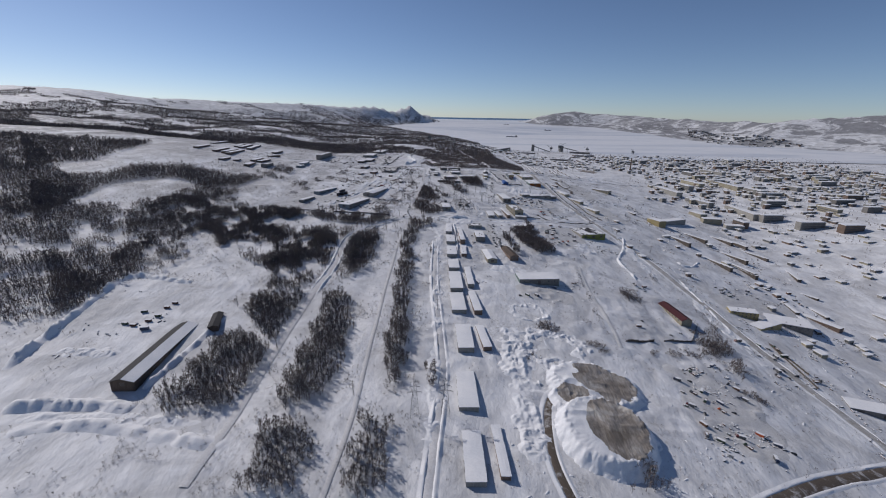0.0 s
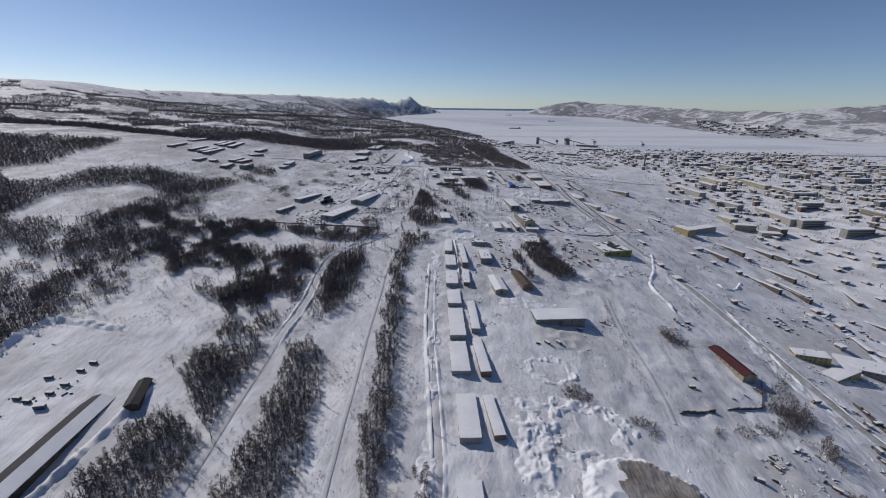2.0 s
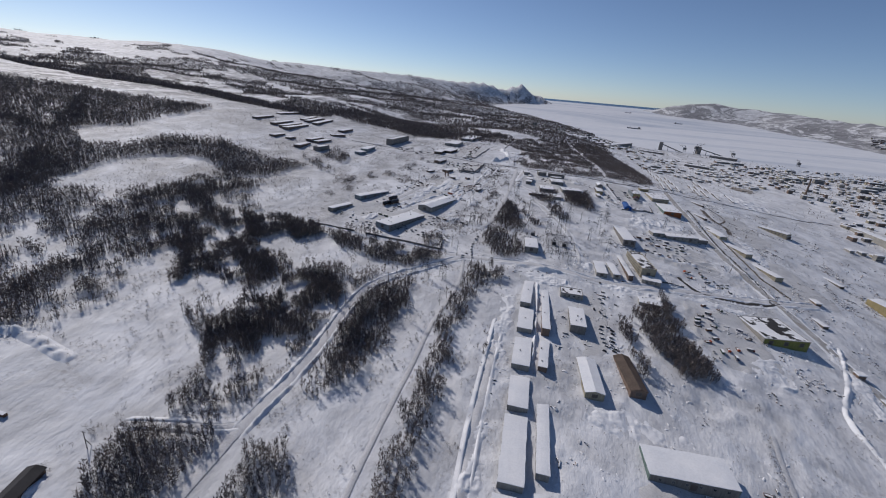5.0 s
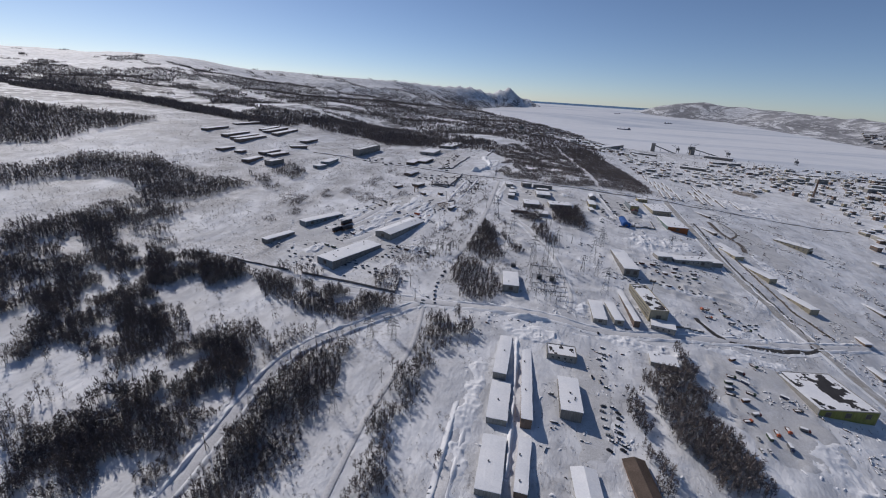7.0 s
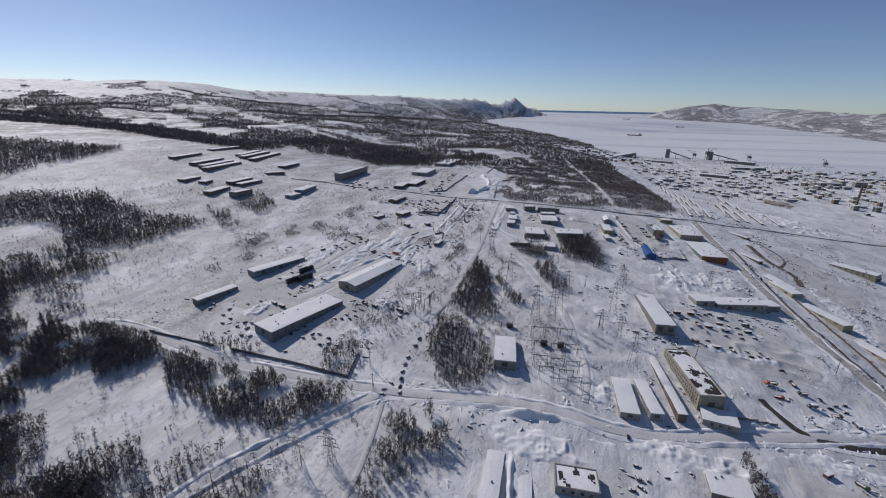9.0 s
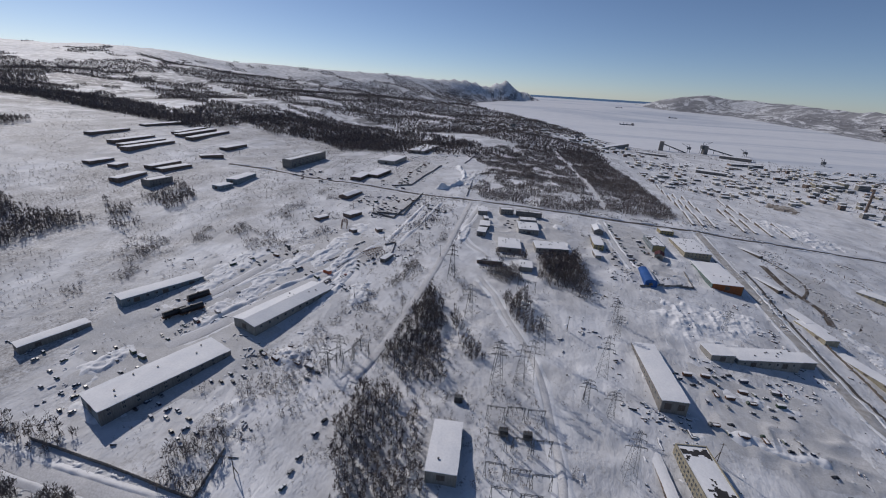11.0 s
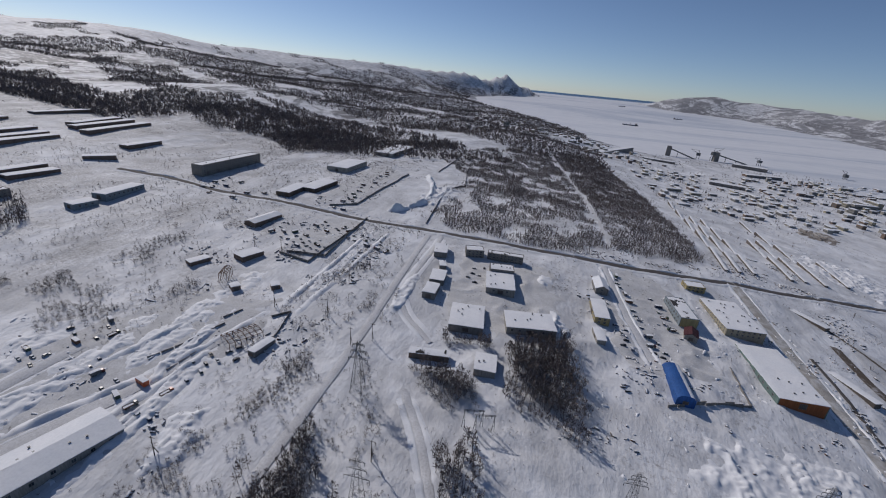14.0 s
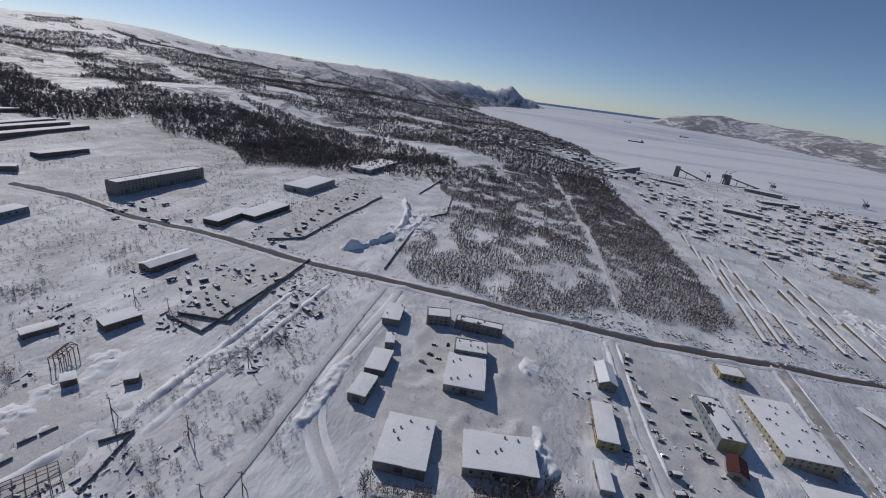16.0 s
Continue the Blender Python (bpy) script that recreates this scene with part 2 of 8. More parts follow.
# ---- mesh helpers ----
class Shape:
    """Collects vertices and faces, then makes one mesh."""

    def __init__(self):
        self.v, self.f, self.mi = [], [], []

    def quad(self, *p, mat=0):
        n = len(self.v)
        self.v += [tuple(q) for q in p]
        self.f.append(tuple(range(n, n + len(p))))
        self.mi.append(mat)

    def box(self, x0, y0, z0, x1, y1, z1, mat=0, taper=0.0):
        n, t = len(self.v), taper
        self.v += [(x0, y0, z0), (x1, y0, z0), (x1, y1, z0), (x0, y1, z0), (x0 + t, y0 + t, z1), (x1 - t, y0 + t, z1), (x1 - t, y1 - t, z1), (x0 + t, y1 - t, z1)]
        for q in ((3, 2, 1, 0), (4, 5, 6, 7), (0, 1, 5, 4), (1, 2, 6, 5), (2, 3, 7, 6), (3, 0, 4, 7)):
            self.f.append(tuple(n + i for i in q))
            self.mi.append(mat)

    def bar(self, a, b, r, r2=None, mat=0, sides=4):
        """A straight bar from a to b."""
        a, b = Vector(a), Vector(b)
        d = (b - a).normalized()
        s = d.orthogonal().normalized()
        u = d.cross(s)
        n, r2 = len(self.v), r if r2 is None else r2
        for p, q in ((a, r), (b, r2)):
            for i in range(sides):
                w = 2 * math.pi * i / sides
                self.v.append(tuple(p + (s * math.cos(w) + u * math.sin(w)) * q))
        for i in range(sides):
            j = (i + 1) % sides
            self.f.append((n + i, n + j, n + sides + j, n + sides + i))
            self.mi.append(mat)
        self.f += [tuple(n + i for i in reversed(range(sides))), tuple(n + sides + i for i in range(sides))]
        self.mi += [mat, mat]

    def mesh(self, name, *mats, smooth=False):
        me = bpy.data.meshes.new(name)
        me.from_pydata(self.v, [], self.f)
        for m in mats:
            me.materials.append(m)
        if len(mats) > 1:
            me.polygons.foreach_set("material_index", self.mi)
        if smooth:
            me.polygons.foreach_set("use_smooth", [True] * len(me.polygons))
        me.update()
        return me


def part(name, me, parent, label="", at=None):
    """Links a mesh as one part under its thing."""
    ob = new(name, me)
    ob.parent = parent
    if at is not None:
        ob.matrix_basis = at
    if label:
        tagged(ob, label)
    return ob


def thing(name, label, category, m, group="", kind=""):
    ob = new(name)
    ob.empty_display_size = 0.5
    ob.matrix_basis = m
    return tagged(ob, label, category, group, kind)


# ---- the lie of the land ----
def step(a, b, v):
    s = np.clip((v - a) / (b - a), 0, 1)
    return s * s * (3 - 2 * s)


def sea_level(y):
    """The ice of the bay, with the far part lifted towards the horizon."""
    return -12 + 121 * np.clip((y - 1900) / 3100, 0, None) ** 2


# ridges: x, y, crest height, half width at either end
RIDGES = [
    (-3300, 1500, 210, 1900, -2250, 2350, 232, 1500),
    (-2250, 2350, 232, 1500, -1830, 2980, 200, 1300),
    (-1830, 2980, 200, 1300, -1265, 3480, 196, 900),
    (-1265, 3480, 196, 900, -880, 3800, 186, 430),
    (-880, 3800, 186, 430, -620, 4050, 200, 270),
    (-620, 4050, 200, 270, -480, 4180, 150, 200),
    (-480, 4180, 150, 200, -347, 4320, 212, 200),
    (-347, 4320, 212, 200, -120, 4420, 95, 110),
    (-1100, 1900, 100, 700, -480, 2150, 66, 420),
    (-480, 2150, 66, 420, -250, 2330, 44, 190),
]
RIDGES_EAST = [
    (820, 4600, 95, 130, 1130, 4530, 182, 380),
    (1130, 4530, 182, 380, 1750, 4350, 166, 520),
    (1750, 4350, 166, 520, 2000, 3500, 122, 560),
    (2000, 3500, 122, 560, 2150, 2750, 140, 640),
    (2150, 2750, 140, 640, 2600, 2450, 185, 800),
    (2600, 2450, 185, 800, 3600, 1900, 150, 900),
]


def land(x, y):
    """Height of the ground at x, y (arrays)."""
    x, y = np.asarray(x, float), np.asarray(y, float)
    u = 340 * np.tanh(x / 340) / 300
    v = (np.clip(y, 100, 1050) - 600) / 400
    near = 18.17 - 10.35 * u + 32.15 * v - 21.72 * u * u + 2.75 * u * v - 12.45 * v * v - 9.45 * v ** 3 + 8.78 * u * u * v + 2.90 * u * v * v - 32.53 * u ** 3
    far = -9 + 46 * step(330, -150, x)
    z = near + (far - near) * step(800, 1250, y)
    z = z + (-14 - z) * step(330, 700, x) + 0.05 * np.clip(-x - 300, 0, 900)
    shore = np.interp(x, (-700, -100, 30, 170, 330, 590, 720, 1200, 2200, 4000), (2500, 2330, 2250, 1930, 1790, 1850, 1740, 1760, 1450, 1400))
    z = z + (sea_level(y) - 9 - z) * step(-70, 50, y - shore)
    base = z
    for x1, y1, h1, w1, x2, y2, h2, w2 in RIDGES + RIDGES_EAST:
        dx, dy = x2 - x1, y2 - y1
        s = np.clip(((x - x1) * dx + (y - y1) * dy) / (dx * dx + dy * dy), 0, 1)
        d = np.hypot(x - x1 - s * dx, y - y1 - s * dy) / (w1 + s * (w2 - w1))
        top = h1 + s * (h2 - h1)
        z = np.maximum(z, base + (top - base) * np.clip(1 - d, 0, 1) ** 1.25)
    return z


def hashed(ix, iy, seed):
    h = np.sin(ix * 127.1 + iy * 311.7 + seed * 74.7) * 43758.5453
    return h - np.floor(h)


def grain(x, y, size, seed=0):
    """Smooth value noise, 0 to 1, with cells of that size."""
    x, y = np.asarray(x, float) / size, np.asarray(y, float) / size
    ix, iy = np.floor(x), np.floor(y)
    fx, fy = x - ix, y - iy
    fx, fy = fx * fx * (3 - 2 * fx), fy * fy * (3 - 2 * fy)
    a, b = hashed(ix, iy, seed), hashed(ix + 1, iy, seed)
    c, d = hashed(ix, iy + 1, seed), hashed(ix + 1, iy + 1, seed)
    return (a + (b - a) * fx) * (1 - fy) + (c + (d - c) * fx) * fy


def ground(x, y):
    """The land with its drifts and, far off, its gullies."""
    x, y = np.asarray(x, float), np.asarray(y, float)
    z = land(x, y)
    rough = step(1000, 1700, y - 0.6 * x)
    z = z + 1.1 * (grain(x, y, 34, 1) - 0.5) + 0.6 * (grain(x, y, 14, 2) - 0.5) + 0.35 * (np.abs(grain(x, y, 8, 6) - 0.5) * 2 - 0.5)
    yard = step(-40, 0, x) * step(230, 170, x) * step(120, 160, y) * step(800, 700, y) * step(0.34, 0.55, grain(x, y, 26, 71))
    z = z + 1.05 * yard * ((1 - np.abs(2 * grain(x, y, 9, 72) - 1)) ** 2 + 0.5 * grain(x, y, 4.5, 73) - 0.5)
    return z + rough * (26 * (grain(x, y, 330, 3) - 0.5) + 15 * (grain(x, y, 140, 4) - 0.5) + 5 * (grain(x, y, 60, 5) - 0.5)) * step(-6, 30, z - sea_level(y))


def height(x, y):
    return float(ground(x, y))


def grid_mesh(name, xs, ys, zf, mat):
    gx, gy = np.meshgrid(xs, ys)
    gz = zf(gx, gy)
    nx, ny = len(xs), len(ys)
    idx = np.arange(nx * ny).reshape(ny, nx)
    quads = np.stack([idx[:-1, :-1], idx[:-1, 1:], idx[1:, 1:], idx[1:, :-1]], -1).reshape(-1, 4)
    me = bpy.data.meshes.new(name)
    me.vertices.add(nx * ny)
    me.vertices.foreach_set("co", np.stack([gx, gy, gz], -1).ravel().astype(np.float32))
    me.loops.add(quads.size)
    me.loops.foreach_set("vertex_index", quads.ravel().astype(np.int32))
    me.polygons.add(len(quads))
    me.polygons.foreach_set("loop_start", np.arange(0, quads.size, 4, dtype=np.int32))
    me.polygons.foreach_set("use_smooth", np.ones(len(quads), bool))
    me.materials.append(mat)
    me.update()
    me.validate()
    return me


def graded(a, b, fine, lo, hi, grow):
    """Steps of fine between a and b, growing outwards to lo and hi."""
    mid = list(np.arange(a, b + fine, fine))
    s, left = fine, [a]
    while left[-1] > lo:
        s *= grow
        left.append(left[-1] - s)
    s, right = fine, [mid[-1]]
    while right[-1] < hi:
        s *= grow
        right.append(right[-1] + s)
    return np.array(left[:0:-1] + mid + right[1:])


ys = np.clip(graded(90, 880, 2.3, -900, 4990, 1.022), -900, 4990)
tagged(new("ground", grid_mesh("ground", graded(-330, 300, 2.3, -4600, 4600, 1.035), ys, ground, SNOWY)), "snow-covered ground rising to scrubby hills", "ground", kind="structure")
tagged(new("water", grid_mesh("water", np.linspace(-1500, 4600, 60), np.linspace(1500, 4760, 60), lambda x, y: sea_level(y), ICE)), "frozen bay covered with white snowy ice", "sea ice", kind="structure")
tagged(new("water_open", grid_mesh("water_open", np.linspace(-1500, 4600, 30), np.linspace(4760, 4990, 8), lambda x, y: sea_level(y) - 0.3, OPEN_WATER)), "strip of open dark blue water at the horizon", "sea", kind="structure")


# ---- roads ----
LANES = []


def off_lanes(px, py, margin):
    """True where a spot keeps its distance from every road."""
    ok = np.ones(len(px), bool)
    for line, half in LANES:
        near = np.flatnonzero(ok & (px > line[:, 0].min() - 12) & (px < line[:, 0].max() + 12) & (py > line[:, 1].min() - 12) & (py < line[:, 1].max() + 12))
        for i in range(0, len(near), 4000):
            q = near[i:i + 4000]
            d = np.hypot(px[q, None] - line[None, :, 0], py[q, None] - line[None, :, 1]).min(1)
            ok[q[d < half + min(margin, half)]] = False
    return ok


def smooth_line(points, step_len):
    """Points every step_len metres along a rounded polyline."""
    p = np.array(points, float)
    for _ in range(3):
        q = [p[0]]
        for a, b in zip(p, p[1:]):
            q += [a * 0.75 + b * 0.25, a * 0.25 + b * 0.75]
        p = np.array(q + [p[-1]])
    d = np.r_[0, np.cumsum(np.hypot(*np.diff(p, axis=0).T))]
    s = np.linspace(0, d[-1], max(3, int(d[-1] / step_len)))
    return np.stack([np.interp(s, d, p[:, 0]), np.interp(s, d, p[:, 1])], 1)


def ribbon(points, offsets, zs, step_len=3.0, seed=0, wobble=0.0):
    """A strip along a line: offsets across it and the height of each over the ground."""
    c = smooth_line(points, step_len)
    t = np.gradient(c, axis=0)
    t /= np.hypot(t[:, 0], t[:, 1])[:, None]
    n = np.stack([-t[:, 1], t[:, 0]], 1)
    s = Shape()
    k = len(offsets)
    px = c[:, :1] + n[:, :1] * np.array(offsets)[None]
    py = c[:, 1:] + n[:, 1:] * np.array(offsets)[None]
    dz = np.broadcast_to(np.array(zs, float)[None], px.shape)
    w = np.clip(1 + wobble * 2 * (0.45 * grain(px, py, 2.4, seed) + 0.55 * grain(px, py, 9.0, seed + 3) - 0.5) * (dz > 0.3), 0.05, 2)
    if wobble:
        run = np.minimum(np.arange(len(c)), np.arange(len(c))[::-1])[:, None] * step_len
        dz = (dz + 0.3) * np.clip(run / 7.0, 0, 1) ** 0.7 - 0.3
    pz = ground(px, py) + dz * w
    s.v = np.stack([px, py, pz], -1).reshape(-1, 3).tolist()
    for i in range(len(c) - 1):
        for j in range(k - 1):
            a = i * k + j
            s.f.append((a, a + 1, a + k + 1, a + k))
            s.mi.append(0)
    return s


def road(name, label, points, width, mat, bank=1.0):
    h = width / 2
    LANES.append((smooth_line(points, 4.0), h))
    offs = [-h, -h * 0.6, -h * 0.2, h * 0.2, h * 0.6, h]
    tagged(new(name, ribbon(points, offs, [0.22, 0.34, 0.38, 0.38, 0.34, 0.22]).mesh(name, mat, smooth=True)), label, "road", kind="structure")
    if bank:
        for side in (-1, 1):
            o = [side * (h - 0.2), side * (h + 0.3), side * (h + 0.7), side * (h + 1.4), side * (h + 2.6)]
            if side < 0:
                o = o[::-1]
            z = [0.1, 0.55 * bank, 0.75 * bank, 0.42 * bank, -0.15]
            me = ribbon(points, o, z, 1.5, 7 + side, 1.5).mesh("snow_bank", SNOW, smooth=True)
            tagged(new("snow_bank", me), "ploughed snow bank along the road edge", "snow bank", "snow banks", "structure")


road("road_main", "sanded grey-brown road crossing the snowfields", [(-281.5, 784.1), (-234.9, 791.2), (-194.4, 784.6), (-159.9, 789.1), (-122.8, 789.5), (-79.6, 785.2), (-30, 786.6), (29.5, 787.9), (84.7, 790.1), (138.5, 804), (172.1, 814.6), (226.3, 834), (300, 862), (420, 905)], 4.6, SANDED, 0.7)
road("road_cross", "packed snow road between ploughed banks", [(-211.9, 485), (-187.3, 489.6), (-135.5, 477.7), (-89.4, 476.8), (-47.1, 478.2), (-10.7, 482.4), (25, 487.6), (56.1, 481.7), (101.3, 496.8), (187.7, 528.8), (243.5, 558.7)], 4.6, PACKED, 0.8)
road("road_curve", "dark wet bend of a sanded road", [(118.5, 525.1), (122.1, 515.1), (129.2, 506.4), (152.4, 509.0), (183.4, 521.7), (198.1, 535.8)], 3.4, WET, 0.3)
road("road_avenue", "long straight avenue of dirty packed snow", [(163.5, 816), (165.3, 803), (166.9, 700.3), (172, 612.9), (183, 562.2), (191, 532.2), (205, 480), (218, 420), (226, 360), (232, 300), (240, 240), (246, 180)], 6.5, AVENUE, 0.6)
road("road_west", "snow road with high ploughed banks", [(-45, 477), (-73.4, 441.8), (-91.4, 417), (-93.4, 389.2), (-91.7, 360.3), (-90.4, 340.9), (-93, 310), (-95, 290)], 4.2, PACKED, 1.1)
road("road_clearing", "faint track along a clearing", [(-95, 290), (-96, 240), (-96, 200), (-96, 165), (-98, 130)], 4, PACKED, 0)
road("road_track", "narrow track through a clearing", [(-42.5, 471.6), (-38.2, 442.9), (-39.6, 416.3), (-42.8, 385.1), (-42, 354.2), (-43, 310), (-42, 258), (-42, 212), (-40, 171), (-44, 120)], 2.2, PACKED, 0)
road("road_straight", "straight packed snow road", [(-39, 538.5), (-34.4, 568), (-31.1, 630.9), (-31.1, 677.3), (-33.6, 778.4)], 3.4, PACKED, 0)
road("road_alley", "ploughed alley beside garages", [(-6, 410), (-6, 360), (-5.4, 313.4), (0.1, 245.1), (2.7, 207.1), (-0, 173), (-2, 150), (-4, 120)], 3.5, PACKED, 0.9)
road("road_dump", "brown muddy track curling round the snow dump", [(88, 213), (76, 204), (67.7, 197.5), (59.1, 192.6), (54.2, 180), (51.1, 161.5), (50.6, 145.5), (53, 132.5), (58, 112)], 3.6, MUDDY, 0.5)
road("road_south", "brown muddy lane", [(260, 185), (221.5, 171.7), (187.4, 160.6), (154.5, 147.2), (130, 135)], 5, MUDDY, 0.5)
road("road_trail", "white cut line through the birch scrub", [(30, 1420), (38.9, 1347.7), (66.1, 1165.9), (83.7, 967.2), (87.3, 810.3)], 1.8, PACKED, 0)
road("road_masts", "ploughed lane under the power line", [(-4.9, 640.6), (6.6, 622.9), (16.2, 601.5), (27, 583.1), (34.4, 562.4), (38, 540), (43, 515), (40, 495)], 2.6, PACKED, 0.25)
road("road_lane", "brown sanded lane along the edge of the avenue", [(185.4, 525.1), (189.8, 539.3), (188.7, 563.7), (183, 596.4), (176.7, 632.2), (176.1, 682.1), (176.7, 740.4)], 2, SANDED, 0)
road("road_loop", "brown muddy yard drive", [(206.7, 683.9), (211, 703), (204.6, 714.8), (198.8, 724.3), (198.4, 743.1), (198.1, 760.9)], 5, MUDDY, 0)
road("road_loop_2", "brown muddy turning loop", [(204.6, 714.8), (215, 729.1), (220.1, 744.4), (217.2, 759.7), (210.5, 775.6), (203.6, 789.7)], 2.2, MUDDY, 0)
road("road_ditch", "trodden path along a shallow ditch", [(127.1, 373.5), (121.7, 325.6), (122.2, 295.4), (121.2, 267.4), (118.2, 248.1)], 2.5, PACKED, 0)
road("road_yard", "narrow ploughed lane to the shed yard", [(-90.7, 298.1), (-106.6, 291.8), (-125.7, 287.5), (-140.7, 282.5)], 2.6, PACKED, 0.9)
road("road_yards", "broad ploughed lane through the western yards", [(-122.2, 535.5), (-113.7, 548.9), (-106.6, 571.6), (-90.1, 608.4), (-80.7, 644.8)], 6, PACKED, 0.3)
road("road_yards_2", "ploughed lane behind the warehouses", [(-144.5, 550.9), (-130, 575.9), (-123, 623.2)], 4.5, PACKED, 0.3)
road("road_works", "packed lane beside the works", [(-3, 670), (-24, 690), (-27, 712), (-24, 760), (-25, 780)], 2.5, PACKED, 0.3)
road("road_depot", "narrow lane between yards", [(79, 786), (79.3, 777.5), (82.9, 741.8), (87.1, 715), (92, 690)], 3.5, PACKED, 0.8)


def bank(label, points, w, h, mat=SNOW):
    """A ridge of pushed-up or drifted snow."""
    o = [-w, -w * 0.5, -w * 0.15, w * 0.15, w * 0.5, w]
    z = [-0.2, h * 0.55, h, h * 0.95, h * 0.5, -0.2]
    tagged(new("snow_bank", ribbon(points, o, z, 1.6, 17, 1.7).mesh("snow_bank", mat, smooth=True)), label, "snow bank", "snow banks", "structure")


bank("drifted bank round the shed yard", [(-232.2, 197.3), (-235, 219), (-236.9, 241), (-241.5, 272.7), (-244.7, 305.3), (-235.7, 311.2), (-189.9, 303.5)], 4, 2.2)
bank("drifted bank below the shed yard", [(-206.7, 170.7), (-187.1, 174.2), (-160.6, 175.3), (-146, 171.9)], 5, 2.5)
bank("drifted bank beside the shed", [(-151.2, 185.8), (-145.9, 217.2), (-142.5, 257.8)], 3, 1.6)
bank("long bank of a snowed-in ditch", [(-191.7, 156.3), (-162.8, 164.1), (-118.4, 155.2), (-91.5, 151)], 5, 1.6)
bank("bank of ploughed snow beside the yard road", [(4.6, 478.8), (18.8, 481.1), (34.6, 483.1)], 2.5, 1.8)
bank("bank of snow behind the garages", [(12.1, 464.9), (14.4, 425.9), (14.9, 399.8), (15, 376.8)], 1.3, 1.5)
bank("bank of ploughed snow below the warehouses", [(-102.9, 556.8), (-96.8, 573.3), (-85.8, 600.5), (-79, 639.5)], 2.4, 0.8)
bank("long ploughed ridge in the western yards", [(-119, 551.6), (-115.4, 567.1), (-105.6, 591.6), (-88.1, 620), (-74, 667.2)], 2.6, 0.8)
bank("long ploughed ridge in the western yards", [(-126.5, 582.3), (-117.1, 604.6), (-105.8, 623.8), (-96.4, 658.2)], 2.6, 0.8)
bank("ploughed ridge along the fenced yard", [(-71.9, 667), (-71.1, 693), (-69.8, 727), (-67.7, 773.1)], 2.4, 0.8)
bank("ploughed ridge along the lane", [(-63.1, 666.1), (-62.2, 687.9), (-59.3, 723.2), (-57.6, 771.7)], 2.2, 0.7)
bank("tipped snow edge on the cleared plot", [(-74.4, 810.8), (-62.1, 823.8), (-54.3, 852.5), (-60.7, 902.1), (-78.4, 939.7)], 3, 3)
bank("winding ridge of ploughed snow in the open lot", [(214.7, 489.9), (197.4, 443), (176.2, 411.2), (180.4, 383.5), (177.3, 363.6)], 2.2, 1.3)
bank("curved ridge of ploughed snow in the open lot", [(257.2, 445.5), (257.8, 434.1), (271.2, 437.1), (291.1, 460.2)], 1.8, 1.3)
bank("low ridge of ploughed snow beside the avenue", [(232.2, 394.2), (228.8, 345.4), (225.9, 307.8), (227.2, 275.2)], 1.8, 0.8)

# ---- buildings ----
WINDOWS = {}


def window_mesh(w, h):
    if (w, h) not in WINDOWS:
        s = Shape()
        s.box(-w / 2, -0.06, -h / 2, w / 2, 0.04, h / 2, 0)
        s.box(-w / 2 + 0.1, -0.075, -h / 2 + 0.1, -0.04, -0.05, h / 2 - 0.1, 1)
        s.box(0.04, -0.075, -h / 2 + 0.1, w / 2 - 0.1, -0.05, h / 2 - 0.1, 1)
        WINDOWS[(w, h)] = s.mesh("window", PALE, GLASS)
    return WINDOWS[(w, h)]


DOORS = {}


def door_mesh(w, h, mat):
    if (w, h, mat.name) not in DOORS:
        s = Shape()
        s.box(-w / 2, -0.1, 0, w / 2, 0.02, h, 0)
        s.box(-w / 2 + 0.12, -0.14, 0.1, -0.03, -0.08, h - 0.12, 1)
        s.box(0.03, -0.14, 0.1, w / 2 - 0.12, -0.08, h - 0.12, 1)
        DOORS[(w, h, mat.name)] = s.mesh("door", CONCRETE, mat)
    return DOORS[(w, h, mat.name)]


def snow_slab(l, w, z, thick, seed, sag=0.12):
    """Roof snow: a slab with an uneven top and wavering edges."""
    nx, ny = max(3, int(l / 2.5)), max(3, int(w / 2.5))
    s = Shape()
    for j in range(ny + 1):
        for i in range(nx + 1):
            x, y = l * (i / nx - 0.5), w * (j / ny - 0.5)
            edge = i in (0, nx) or j in (0, ny)
            e = 0.22 * (float(hashed(i, j, seed)) - 0.35) if edge else 0
            x += e * (1 if i == nx else -1 if i == 0 else 0)
            y += e * (1 if j == ny else -1 if j == 0 else 0)
            top = thick * (0.6 if edge else 1.0) + sag * (float(grain(x + seed * 7, y, 4.0, seed)) - 0.5)
            s.v.append((x, y, z + top))
    for j in range(ny):
        for i in range(nx):
            a = j * (nx + 1) + i
            s.f.append((a, a + 1, a + nx + 2, a + nx + 1))
            s.mi.append(0)
    rim = [i for i in range(nx + 1)] + [j * (nx + 1) + nx for j in range(1, ny + 1)] + [ny * (nx + 1) + i for i in range(nx - 1, -1, -1)] + [j * (nx + 1) for j in range(ny - 1, 0, -1)]
    n = len(s.v)
    s.v += [(s.v[i][0], s.v[i][1], z) for i in rim]
    m = len(rim)
    for i in range(m):
        j = (i + 1) % m
        s.f.append((rim[j], rim[i], n + i, n + j))
        s.mi.append(0)
    return s


